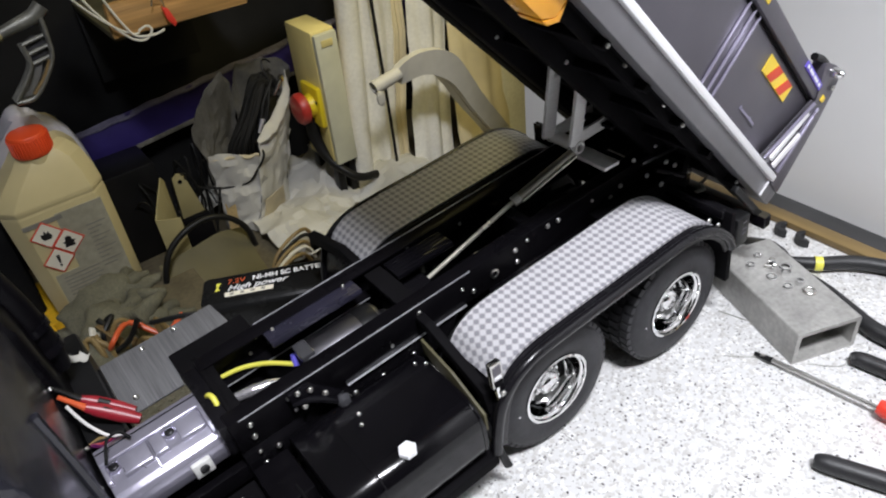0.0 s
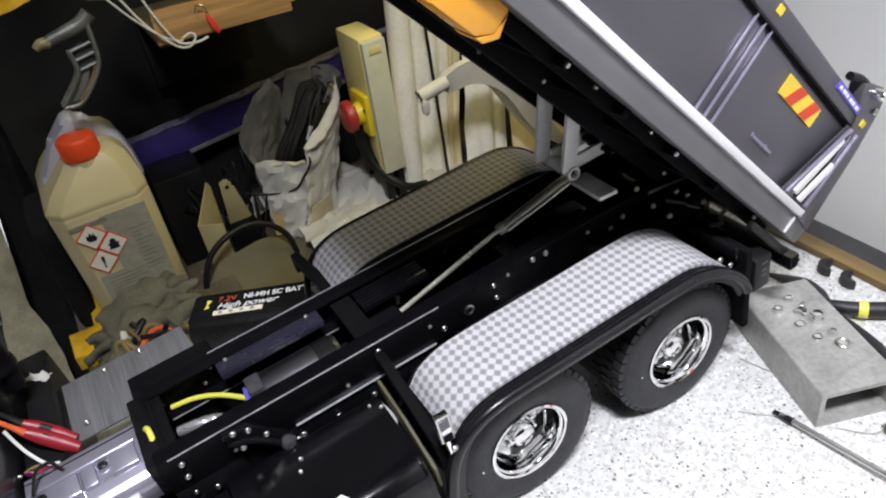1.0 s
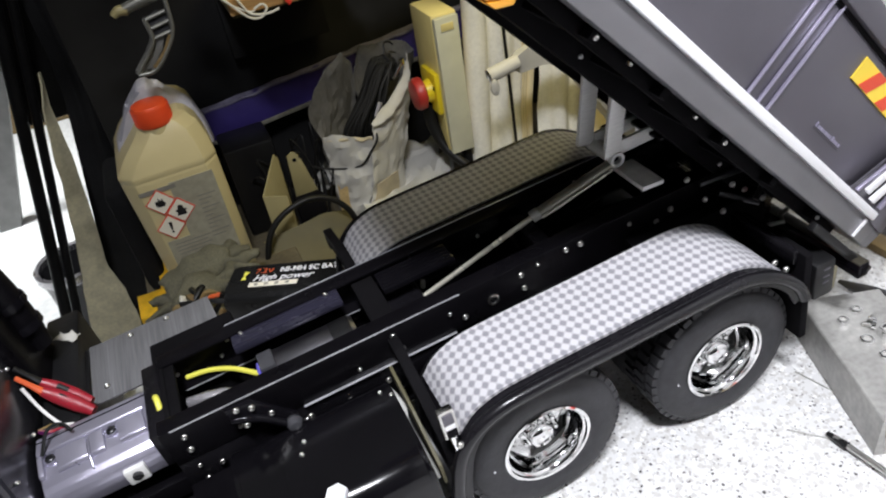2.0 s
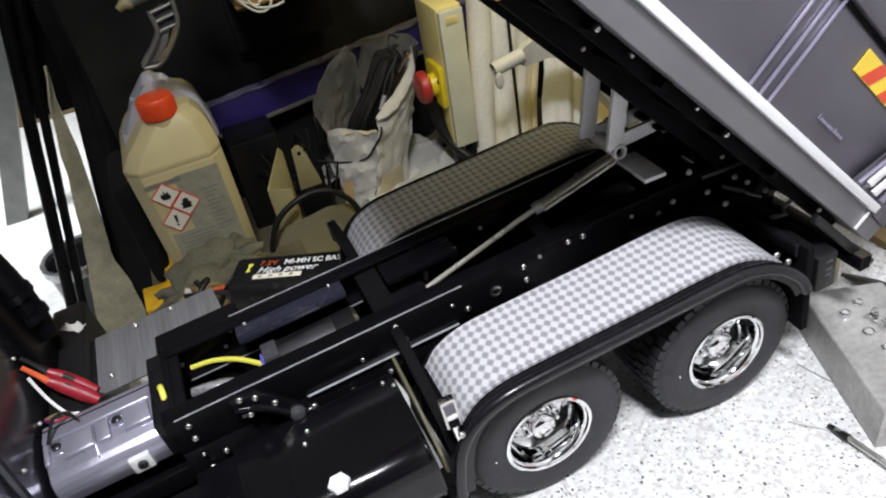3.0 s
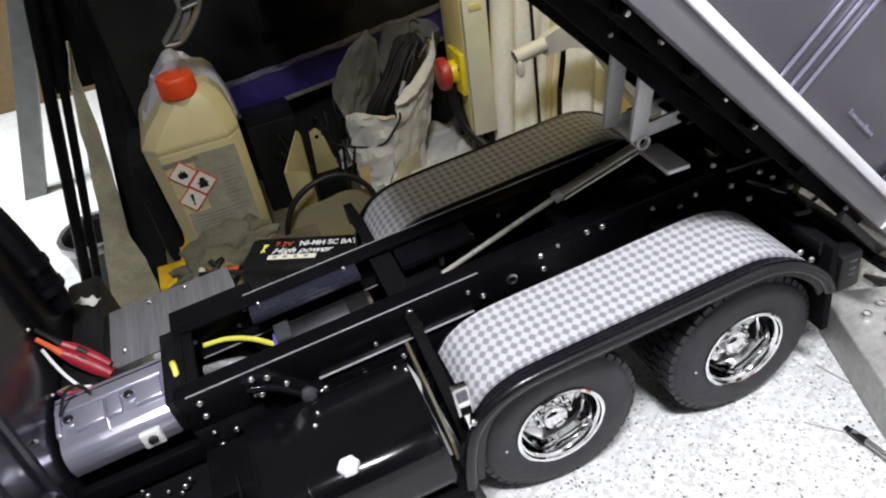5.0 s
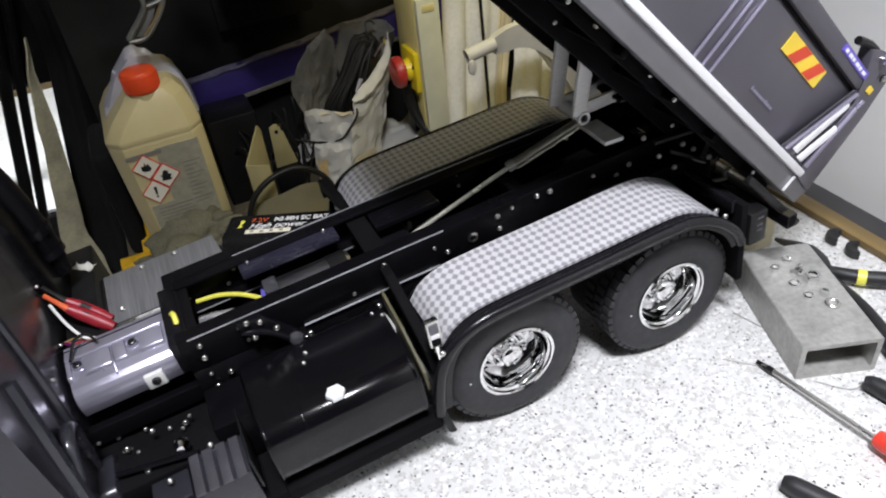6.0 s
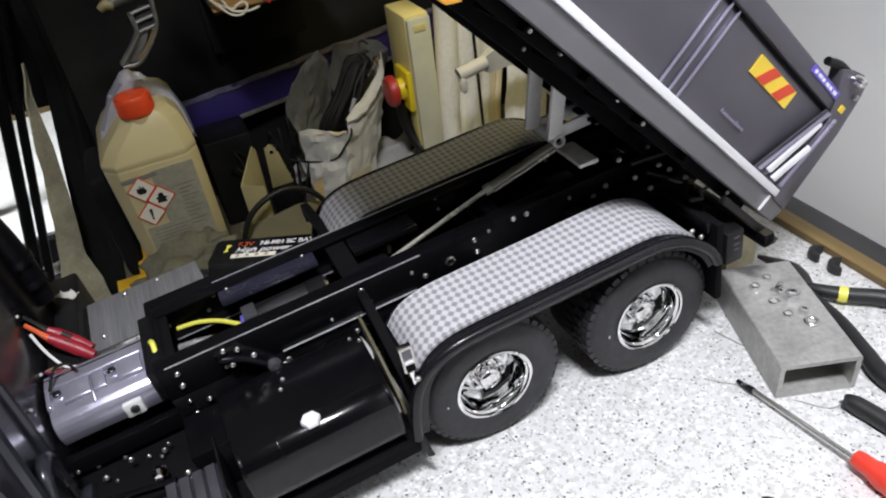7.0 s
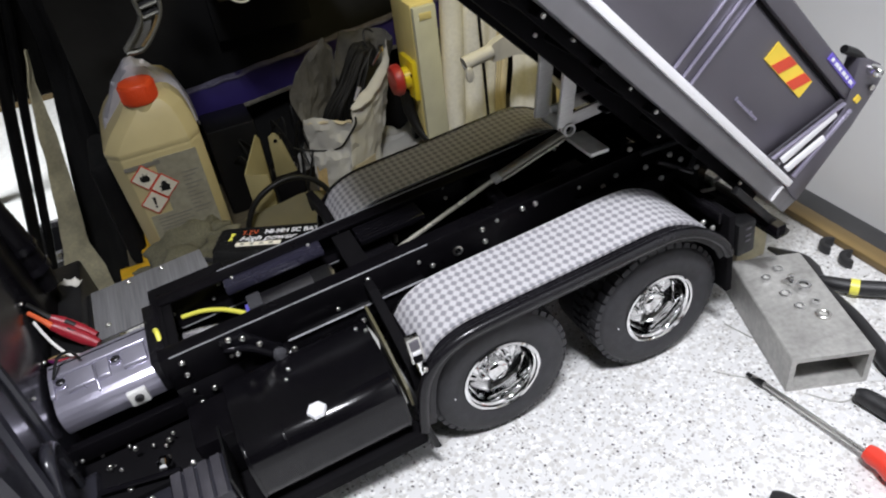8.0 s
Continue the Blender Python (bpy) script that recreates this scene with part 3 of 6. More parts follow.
for x in (0.0012, 0.0968):
    part("axle_housing", tube([(x, 0.04, WHEEL_Z), (x, 0.122, WHEEL_Z)], 0.0065, 12), "black_paint", truck)
    part("differential", lathe([(0, -0.014), (0.008, -0.012), (0.014, -0.005), (0.014, 0.005), (0.008, 0.012), (0, 0.014)], 20, "y"), "black_paint", truck, m=Matrix.Translation((x, MID, WHEEL_Z)))
leaf = [(-0.030, -0.036), (0.045, -0.028), (0.118, -0.040)]
for y in (0.049, 2 * MID - 0.055):
    part("leaf_spring", strip([(p.x, p.z) for p in smooth_path([(a, 0, b) for a, b in leaf], 8)], y, y + 0.006, 0.004), "black_paint", truck, m=CH)


def wheel(x, y, side):
    """A tyre with tread blocks on a deep chrome rim; side -1 shows its outside to -y."""
    m = Matrix.Translation((x, y, WHEEL_Z)) @ (Matrix() if side < 0 else Matrix.Rotation(radians(180), 4, "Z"))
    tyre = part("tyre", lathe([(0.0206, -0.0005), (0.0224, 0.0012), (0.0240, 0.0013), (0.0247, 0.0018), (0.0318, 0.0017), (0.0324, 0.0012), (0.0350, 0.0006), (0.0366, -0.0010), (0.0371, -0.003), (0.0371, -0.021), (0.0362, -0.0232), (0.032, -0.0245), (0.0206, -0.0235)], 72, "y"), "rubber", truck, "grey-black rubber tyre", m=m)
    lugs = []
    count = 42
    for k in range(count):
        for row, (h0, h1, skew, wide, low) in enumerate(((-0.0010, -0.0070, 0.10, 0.00230, 0.0362), (-0.0088, -0.0150, 0.55, 0.0021, 0.0366), (-0.0168, -0.0236, 0.10, 0.00195, 0.0352))):
            b = block(-wide, wide, h0, h1, low, 0.0390, 0.0)
            for v in b.verts:
                if v.co.z > 0.038:
                    v.co.x *= 0.9
                    if row == 0 and v.co.y > -0.002:
                        v.co.y -= 0.0008
            bmesh.ops.transform(b, matrix=Matrix.Diagonal((1, -1, 1, 1)), verts=b.verts)
            bmesh.ops.rotate(b, cent=(0, 0, 0), matrix=Matrix.Rotation(2 * math.pi * (k + skew) / count, 3, "Y"), verts=b.verts)
            lugs.append(b)
    part("tread", join(*lugs), "rubber", tyre, "blocky tread", m=m, smooth=20)
    rim = part("rim", lathe([(0.0206, -0.004), (0.0216, 0.0006), (0.0214, 0.0016), (0.0206, 0.0020), (0.0198, 0.0016), (0.0195, 0.0004), (0.0188, 0.0000), (0.0184, -0.0010), (0.0181, -0.0060), (0.0178, -0.0130), (0.0170, -0.0165), (0.0152, -0.0172), (0.0132, -0.0160), (0.0118, -0.0120), (0.0112, -0.0102), (0.0100, -0.0098), (0.0068, -0.0098), (0.0064, -0.0080), (0.0062, -0.0040), (0.0052, -0.0026), (0.0040, -0.0022), (0.0037, -0.0032), (0, -0.0032)], 56, "y"), "chrome", truck, "deep-dished chrome wheel rim", m=m)
    for k in range(8):
        a = 2 * math.pi * k / 8 + 0.2
        hole = lathe([(0, 0.0), (0.0022, 0.0), (0.0022, 0.0006), (0, 0.0006)], 14, "y")
        part("vent", hole, "black_matt", rim, m=m @ Matrix.Translation((0.0150 * math.cos(a), 0.0176, 0.0150 * math.sin(a))))
        nut = lathe([(0, 0), (0.0014, 0), (0.0014, 0.0026), (0.0009, 0.0034), (0, 0.0036)], 6, "y")
        a += math.pi / 8
        part("wheel_nut", nut, "chrome", rim, m=m @ Matrix.Translation((0.0086 * math.cos(a), 0.0098, 0.0086 * math.sin(a))))
    part("valve", lathe([(0, 0), (0.0004, 0), (0.0004, 0.0008), (0, 0.001)], 8, "y"), "sticker_white", rim, m=m @ Matrix.Translation((-0.0270, -0.0014, -0.0010)))


for wx in (0.0012, 0.0968):
    wheel(wx, 0.0020, -1)
    wheel(wx, 2 * MID - 0.002, 1)
    for y in (0.0362, 2 * MID - 0.0362):
        part("inner_tyre", lathe([(0.020, 0.010), (0.033, 0.0105), (0.0372, 0.009), (0.0388, 0.006), (0.0388, -0.006), (0.0372, -0.009), (0.033, -0.0105), (0.020, -0.010)], 48, "y"), "tread_rubber", truck, m=Matrix.Translation((wx, y, WHEEL_Z)))

# mudguards: checkered sheet on a black shell with a rolled edge
top_line = smooth_path([(-0.0400, 0, -0.0205), (-0.0330, 0, -0.0128), (-0.0210, 0, -0.0080), (-0.0040, 0, -0.0068), (0.040, 0, -0.0068), (0.086, 0, -0.0066), (0.102, 0, -0.0090), (0.1140, 0, -0.0155), (0.1220, 0, -0.0230)], 6)
shell_line = smooth_path([(-0.0500, 0, -0.0560), (-0.0475, 0, -0.0420), (-0.0430, 0, -0.0270), (-0.0350, 0, -0.0165), (-0.0220, 0, -0.0105), (-0.0040, 0, -0.0090), (0.040, 0, -0.0090), (0.088, 0, -0.0088), (0.103, 0, -0.0112), (0.1160, 0, -0.0180), (0.1270, 0, -0.0290), (0.1320, 0, -0.0390)], 6)
edge_line = [(p.x, p.z) for p in shell_line]
for near in (True, False):
    def ys(a, b):
        return (a, b) if near else (2 * MID - b, 2 * MID - a)
    guard = part("mudguard", strip(edge_line, *ys(-0.0035, 0.040), 0.0012), "black_paint", truck, "black mudguard over the twin wheels", m=CH)
    part("checker_sheet", strip([(p.x, p.z) for p in top_line], *ys(0.0, 0.038), 0.0014, True), "checker", guard, "grey and white checkered sheet", m=CH)
    y = ys(-0.0045, 0.040)[0] if near else ys(-0.0045, 0.040)[1]
    part("rolled_edge", tube([(p.x, y, p.z - 0.0022) for p in shell_line], 0.0030, 10, False), "guard_black", guard, "rounded satin black edge", m=CH)
    part("skirt", strip(edge_line, *((y - 0.0006, y + 0.0009) if near else (y - 0.0009, y + 0.0006)), 0.0068), "guard_black", guard, m=CH)
    part("rolled_edge", tube([(p.x, ys(-0.0045, 0.0395)[1] if near else ys(-0.0045, 0.0395)[0], p.z - 0.0005) for p in shell_line], 0.0014, 8, False), "black_plastic", guard, m=CH)
    if near:
        marker = part("side_marker", block(-0.0460, -0.0395, -0.0050, -0.0015, -0.0145, 0.0010, 0.0006), "steel", guard, "small bright marker lamp housing", m=CH)
        part("lens", block(-0.0450, -0.0405, -0.0056, -0.0049, -0.0060, -0.0005, 0.0002), "tray_grey", marker, m=CH)
        part("lens", block(-0.0448, -0.0407, -0.0056, -0.0049, -0.0090, -0.0070, 0.0002), "sticker_white", marker, m=CH)
        part("lens", block(-0.0450, -0.0405, -0.0056, -0.0049, -0.0135, -0.0100, 0.0002), "black_matt", marker, m=CH)
        part("marker_stem", tube([(-0.0425, -0.0030, -0.0150), (-0.0420, -0.0030, -0.0260)], 0.0018, 8), "chrome", marker, m=CH)
        bolt(guard, (-0.0415, -0.0052, -0.0195), CH)
        bolt(guard, (-0.041, -0.003, -0.0285), CH)
        bolt(guard, (0.1255, 0.0015, -0.0245), CH)
        bolt(guard, (0.1235, 0.006, -0.0225), CH)
    flap_y = ys(-0.002, 0.040)
    part("mud_flap", block(0.1337, 0.1378, *flap_y, -0.072, -0.020, 0.0005), "black_matt", guard, m=CH)
part("flap_carrier", block(0.1305, 0.1335, 0.002, 2 * MID - 0.002, -0.026, -0.018, 0.0006), "black_paint", truck, m=CH)
rear_light = part("rear_light", block(0.1395, 0.1512, -0.003, 0.025, -0.050, -0.0287, 0.0015), "black_plastic", truck, "black rear lamp housing", m=CH)
part("lens", block(0.1514, 0.1524, -0.001, 0.023, -0.046, -0.032, 0.0004), "tool_red", rear_light, m=CH)
for w in (-0.0330, -0.0375, -0.0410):
    part("print_mark", block(0.1440, 0.1475 + 0.05 * (w + 0.037), -0.0034, -0.0030, w, w + 0.0010, 0.0001), "tray_grey", rear_light, m=CH)
part("rear_bumper", block(0.150, 0.155, 0.0255, 2 * MID - 0.010, -0.048, -0.036, 0.001), "black_paint", truck, m=CH)
cross_tube = part("rear_cross_tube", block(0.1650, 0.1715, -0.0040, 2 * MID + 0.004, -0.0497, -0.0417, 0.0006), "black_gloss", truck, "glossy black square tube across the tail", m=CH)
# added strip: paints the yellow light reflected in the tube's glossy top
part("warm_reflection", block(0.1654, 0.1711, -0.0036, 2 * MID + 0.0036, -0.0418, -0.0410, 0.0002), "tube_olive", cross_tube, "olive strip painting the warm reflection on top of the tube", m=CH)
part("bore", block(0.1665, 0.1700, -0.0044, -0.0040, -0.0480, -0.0434, 0.0001), "black_matt", cross_tube, m=CH)
tab = part("latch_tab", tube([(0.1430, 0.0312, -0.0262), (0.1500, 0.0285, -0.0258), (0.1522, 0.0330, -0.0250), (0.1605, 0.0340, -0.0246)], 0.0011, 8, curved=False), "dull_steel", truck, "bent bright metal tab", m=CH)
part("pivot", lathe([(0, 0), (0.0016, 0), (0.0012, 0.0012), (0, 0.0014)], 10), "steel", tab, m=CH @ Matrix.Translation((0.1640, 0.0340, -0.0246)))
for u, y, w in ((0.1399, 0.0498, -0.0264), (0.1440, 0.0500, -0.0300), (0.1370, 0.0500, -0.0180)):
    bolt(truck, (u, y, w), CH)

# fuel tank with rounded edges on the near side


def rounded(y0, y1, w0, w1, r, seg=6):
    pts = []
    for cy, cw, a0 in ((y0 + r, w1 - r, 90), (y0 + r, w0 + r, 180), (y1 - r, w0 + r, 270), (y1 - r, w1 - r, 0)):
        for k in range(seg + 1):
            a = radians(a0 + 90 * k / seg)
            pts.append((cy + r * math.cos(a), cw + r * math.sin(a)))
    return pts


tank = part("fuel_tank", extrude(rounded(-0.006, 0.052, -0.0570, -0.0205, 0.0110), "x", -0.1290, -0.0545, 0.0012), "tank_black", truck, "glossy black fuel tank", m=CH)
hexcap = lathe([(0, 0), (0.0046, 0), (0.0046, 0.0020), (0.0042, 0.0024), (0, 0.0024)], 6)
part("filler_cap", hexcap, "sticker_white", tank, "bright hexagonal filler cap", m=CH @ Matrix.Translation((-0.0925, 0.0008, -0.0206)))
for u in (-0.128, -0.110, -0.0560):
    part("tank_strap", extrude(rounded(-0.0063, 0.0523, -0.0573, -0.0202, 0.0112), "x", u - 0.0008, u + 0.0008, 0.0002), "tank_black", tank, m=CH)
part("side_skirt", block(-0.1300, -0.0500, -0.0060, 0.004, -0.0670, -0.0590, 0.0012), "black_matt", truck, m=CH)
part("stay", tube([(-0.0520, 0.040, -0.026), (-0.0515, 0.020, -0.030), (-0.0500, 0.004, -0.040), (-0.0490, -0.004, -0.056), (-0.0470, -0.008, -0.070)], 0.0024, 8, flat=0.5), "black_plastic", truck, m=CH)
# the olive colour here puts warm light onto the inside of the bracket
part("stay", extrude([(0.044, -0.012), (0.020, -0.018), (-0.002, -0.030), (-0.002, -0.042), (0.004, -0.042), (0.024, -0.028), (0.044, -0.022)], "x", -0.0520, -0.0505, 0.0003), "olive_dark", truck, "inner bracket coloured olive for the warm light on it", m=CH)
part("stay", tube([(-0.0560, 0.044, -0.022), (-0.0530, 0.030, -0.028), (-0.0520, 0.008, -0.050)], 0.0013, 8), "dull_steel", truck, m=CH)
for u, y in ((-0.0975, 0.034), (-0.1000, 0.028), (-0.0600, 0.040), (-0.0560, 0.036)):
    bolt(tank, (u, y, -0.0205), CH, False, True)

# silver gearbox housing behind the cab
gear_outline = [(0.0905, -0.0270), (0.0905, -0.0036), (0.0898, -0.0030), (0.0806, -0.0030), (0.0799, -0.0036), (0.0797, -0.0064), (0.0700, -0.0080), (0.0655, -0.0096), (0.0630, -0.0112), (0.0613, -0.0134), (0.0604, -0.0160), (0.0602, -0.0190), (0.0612, -0.0240), (0.0650, -0.0270)]
gearbox = part("gearbox", extrude(gear_outline, "x", -0.2030, -0.1500, 0.0004), "gearbox_grey", truck, "silver-grey ribbed gearbox housing", m=CH)
# sloping pads on the ledge, with pockets for the two screws between them
pad = [(0.0797, -0.0040), (0.0790, -0.0036), (0.0700, -0.0060), (0.0692, -0.0076), (0.0700, -0.0090), (0.0797, -0.0090)]
for a, b in ((-0.2030, -0.2008), (-0.1952, -0.1818), (-0.1806, -0.1745), (-0.1682, -0.1565)):
    part("pad", extrude(pad, "x", a, b, 0.0004), "gearbox_grey", gearbox, "raised sloping pad", m=CH)
part("rib", extrude([(0.0800, -0.0040), (0.0690, -0.0060), (0.0645, -0.0088), (0.0645, -0.0110), (0.0800, -0.0110)], "x", -0.1816, -0.1808, 0.0002), "gearbox_grey", gearbox, m=CH)
part("rib", extrude([(0.0822, -0.0022), (0.0790, -0.0022), (0.0690, -0.0050), (0.0640, -0.0080), (0.0640, -0.0110), (0.0822, -0.0110)], "x", -0.1558, -0.1506, 0.0006), "gearbox_grey", gearbox, "raised end lip", m=CH)
part("cover_seam", block(-0.2025, -0.1500, 0.0868, 0.0872, -0.0031, -0.0026, 0.0), "black_matt", gearbox, m=CH)
part("lug", block(-0.1714, -0.1622, 0.0578, 0.0606, -0.0225, -0.0140, 0.0006), "bracket_alu", gearbox, "bright square mounting lug", m=CH)
lug_screw = lathe([(0, 0), (0.0022, 0), (0.0022, 0.0010), (0.0017, 0.0012), (0.0010, 0.0012), (0.0010, 0.0004), (0, 0.0004)], 16, "y")
part("screw", lug_screw, "dark_steel", gearbox, "dark socket screw", m=CH @ Matrix.Translation((-0.1666, 0.0578, -0.0180)))
for u in (-0.1713, -0.1980):
    boss = lathe([(0, 0), (0.0031, 0), (0.0031, 0.0014), (0.0024, 0.0014), (0.0024, 0.0004), (0, 0.0004)], 20)
    part("screw_boss", boss, "gearbox_grey", gearbox, m=CH @ Matrix.Translation((u, 0.0778, -0.0072)))
    head = lathe([(0, 0), (0.0022, 0), (0.0022, 0.0016), (0.0018, 0.0020), (0.0011, 0.0020), (0.0011, 0.0008), (0, 0.0008)], 16)
    part("screw", head, "dark_steel", gearbox, "dark socket screw", m=CH @ Matrix.Translation((u, 0.0778, -0.0068)))
part("under_block", block(-0.215, -0.1505, 0.0715, 0.096, -0.046, -0.0275, 0.001), "black_paint", truck, m=CH)
part("front_axle_beam", block(-0.215, -0.150, 0.024, 0.072, -0.060, -0.044, 0.002), "black_matt", truck, m=CH)
part("front_floor", block(-0.240, -0.129, -0.004, 0.096, -0.066, -0.061, 0.001), "black_matt", truck, m=CH)
part("side_box", block(-0.1500, -0.1310, 0.024, 0.0525, -0.060, -0.032, 0.001), "black_satin", truck, m=CH)
part("front_bulkhead", block(-0.240, -0.129, 0.096, 0.099, -0.066, -0.030, 0.0005), "black_matt", truck, m=CH)
part("front_panel", block(-0.240, -0.166, -0.004, 0.010, -0.061, -0.050, 0.002), "black_matt", truck, m=CH)
part("chassis_front", block(-0.216, -0.150, 0.0555, 0.0605, -0.040, -0.030, 0.0006), "black_satin", truck, m=CH)
for u, y, w in ((-0.178, 0.046, -0.036), (-0.192, 0.046, -0.040), (-0.163, 0.046, -0.040), (-0.170, 0.030, -0.044), (-0.185, 0.030, -0.044), (-0.155, 0.028, -0.044), (-0.160, 0.020, -0.044), (-0.176, 0.018, -0.044), (-0.166, 0.038, -0.044), (-0.200, 0.034, -0.044)):
    bolt(truck, (u, y, w), CH, True, w < -0.043)
part("track_rod", tube([(-0.205, 0.034, -0.040), (-0.160, 0.024, -0.040)], 0.0014, 8), "black_gloss", truck, m=CH)
part("ball_joint", lathe([(0, -0.004), (0.0028, -0.0028), (0.004, 0), (0.0028, 0.0028), (0, 0.004)], 14, "y"), "chrome", truck, m=CH @ Matrix.Translation((-0.1665, 0.030, -0.038)))
fender = part("front_mudguard", extrude(rounded(0.020, 0.048, -0.060, -0.0375, 0.006), "x", -0.236, -0.198, 0.001), "cab_grey", truck, "dark grey front mudguard", m=CH)
bolt(fender, (-0.216, 0.030, -0.0374), CH, True, True)
part("battery_box", block(-0.186, -0.168, 0.008, 0.032, -0.060, -0.047, 0.001), "cab_grey", truck, "dark grey box ahead of the step", m=CH)
part("bracket_tab", block(-0.196, -0.190, 0.048, 0.050, -0.050, -0.044, 0.0004), "dull_steel", truck, m=CH)
part("bracket_tab", block(-0.170, -0.166, 0.036, 0.0375, -0.046, -0.040, 0.0004), "dull_steel", truck, m=CH)
for u, y, w in ((-0.204, 0.056, -0.038), (-0.196, 0.058, -0.042), (-0.182, 0.0535, -0.040), (-0.171, 0.048, -0.041), (-0.165, 0.044, -0.041), (-0.160, 0.047, -0.038), (-0.188, 0.044, -0.043)):
    bolt(truck, (u, y, w), CH, False)
step = part("step", block(-0.1640, -0.1390, -0.006, 0.0175, -0.060, -0.0345, 0.0008), "cab_grey", truck, "ribbed grey cab step", m=CH)
for n in range(4):
    part("tread_rib", block(-0.1638 + 0.0062 * n, -0.1592 + 0.0062 * n, -0.0065, 0.0172, -0.0345, -0.0335, 0.0003), "step_grey", step, m=CH)
part("step_edge", block(-0.1385, -0.1372, -0.004, 0.030, -0.050, -0.030, 0.0004), "black_plastic", step, m=CH)

# electronics plate and black carrier behind the gearbox
plate_z = -0.0165
pl = extrude([(-0.1850, 0.1605), (-0.1195, 0.1605), (-0.1172, 0.1380), (-0.1525, 0.1376), (-0.1542, 0.1130), (-0.1838, 0.1130)], "z", plate_z - 0.0012, plate_z, 0.0002)
plate = part("mounting_plate", pl, "brushed_alu", truck, "brushed aluminium mounting plate", m=CH)
for u, y in ((-0.1430, 0.1560), (-0.1625, 0.1550), (-0.1765, 0.1225)):
    bolt(plate, (u, y, plate_z), CH, True, True)
part("plate_side", block(-0.1868, -0.1850, 0.113, 0.158, plate_z - 0.018, plate_z + 0.0008, 0.0003), "black_plastic", plate, m=CH)
part("carrier_plate", block(-0.1535, -0.1100, 0.1090, 0.1374, -0.0260, -0.0150, 0.0008), "black_matt", truck, m=CH)
part("carrier_plate", block(-0.1440, -0.1392, 0.0630, 0.0970, -0.0040, -0.0012, 0.0004), "black_matt", truck, m=CH)
part("carrier_plate", block(-0.1462, -0.1438, 0.0560, 0.1085, -0.040, -0.0005, 0.0006), "black_matt", truck, m=CH)
part("radio_box", block(-0.2045, -0.1865, 0.098, 0.190, -0.060, -0.0085, 0.002), "black_plastic", truck, m=CH)
part("wire", tube([(-0.1383, 0.1020, -0.0160), (-0.1270, 0.0990, -0.0155), (-0.1160, 0.0925, -0.0158), (-0.1056, 0.0820, -0.0165)], 0.0013, 8), "wire_yellow", truck, "thick yellow wire", m=CH)
part("wire", tube([(-0.1515, 0.0810, -0.0065), (-0.1490, 0.0795, -0.0010), (-0.1478, 0.0745, 0.0006), (-0.1480, 0.0700, -0.0030)], 0.0014, 10), "wire_yellow", truck, "short yellow wire loop", m=CH)
part("shrink_sleeve", tube([(-0.1050, 0.0815, -0.0175), (-0.1035, 0.0840, -0.0125)], 0.0019, 8), "heat_shrink", truck, "violet shrink sleeve", m=CH)
part("clear_tube", tube([(-0.1385, 0.0795, -0.0120), (-0.1300, 0.0772, -0.0120), (-0.1220, 0.0752, -0.0122), (-0.1160, 0.0740, -0.0125)], [0.0024, 0.0030, 0.0026, 0.0006], 10), "tape_clear", truck, "clear wrapped connector", m=CH)
for dy, dw, r0 in ((0.0, 0.0, 1.0), (0.0052, 0.0016, 0.85)):
    pts = [(-0.1790, 0.0975 + dy, -0.0075 + dw), (-0.1850, 0.1030 + dy, -0.0040 + dw), (-0.1920, 0.1085 + dy, 0.0010 + dw), (-0.1965, 0.1110 + dy, 0.0048 + dw)]
    sleeve = part("shrink_sleeve", tube(pts, [0.0024 * r0, 0.0036 * r0, 0.0034 * r0, 0.0022 * r0], 14, flat=0.75), "wire_red", truck, "flattened glossy red shrink sleeve", m=CH)
    part("sleeve_label", tube([(-0.1868, 0.1040 + dy, -0.0010 + dw), (-0.1905, 0.1070 + dy, 0.0018 + dw)], 0.0016, 8, flat=0.5), "wire_black", sleeve, "black stripe on the sleeve", m=CH)
    part("wire", tube([pts[-1], (-0.1995, 0.1130 + dy, 0.0090 + dw), (-0.2035, 0.1150 + dy, 0.0150 + dw)], [0.0018, 0.0013, 0.0011], 8), "wire_orange" if dy == 0 else "wire_black", truck, m=CH)
part("wire", tube([(-0.1890, 0.0965, -0.0085), (-0.1940, 0.0985, -0.0070), (-0.1985, 0.1040, -0.0020), (-0.2010, 0.1080, 0.0040), (-0.2025, 0.1110, 0.0110)], 0.0008, 8), "wire_white", truck, "white wire", m=CH)
for k in range(4):
    part("wire", tube([(-0.1890 - 0.002 * k, 0.0930, -0.0110), (-0.1930 - 0.001 * k, 0.0950 + 0.001 * k, -0.0080), (-0.1980, 0.0930 + 0.002 * k, -0.0060), (-0.2025, 0.0960, -0.0040)], 0.0009, 6), ("purple", "wire_red", "wire_black", "wire_brown")[k], truck, m=CH)
part("wire", tube([(-0.1860, 0.0800, -0.0080), (-0.1940, 0.0820, -0.0100), (-0.2010, 0.0880, -0.0080)], 0.0011, 8), "purple", truck, m=CH)
part("wire", tube([(-0.1860, 0.0830, -0.0010), (-0.1890, 0.0860, 0.0030), (-0.1950, 0.0850, 0.0030), (-0.2000, 0.0780, -0.0030)], 0.0008, 6), "wire_black", truck, m=CH)

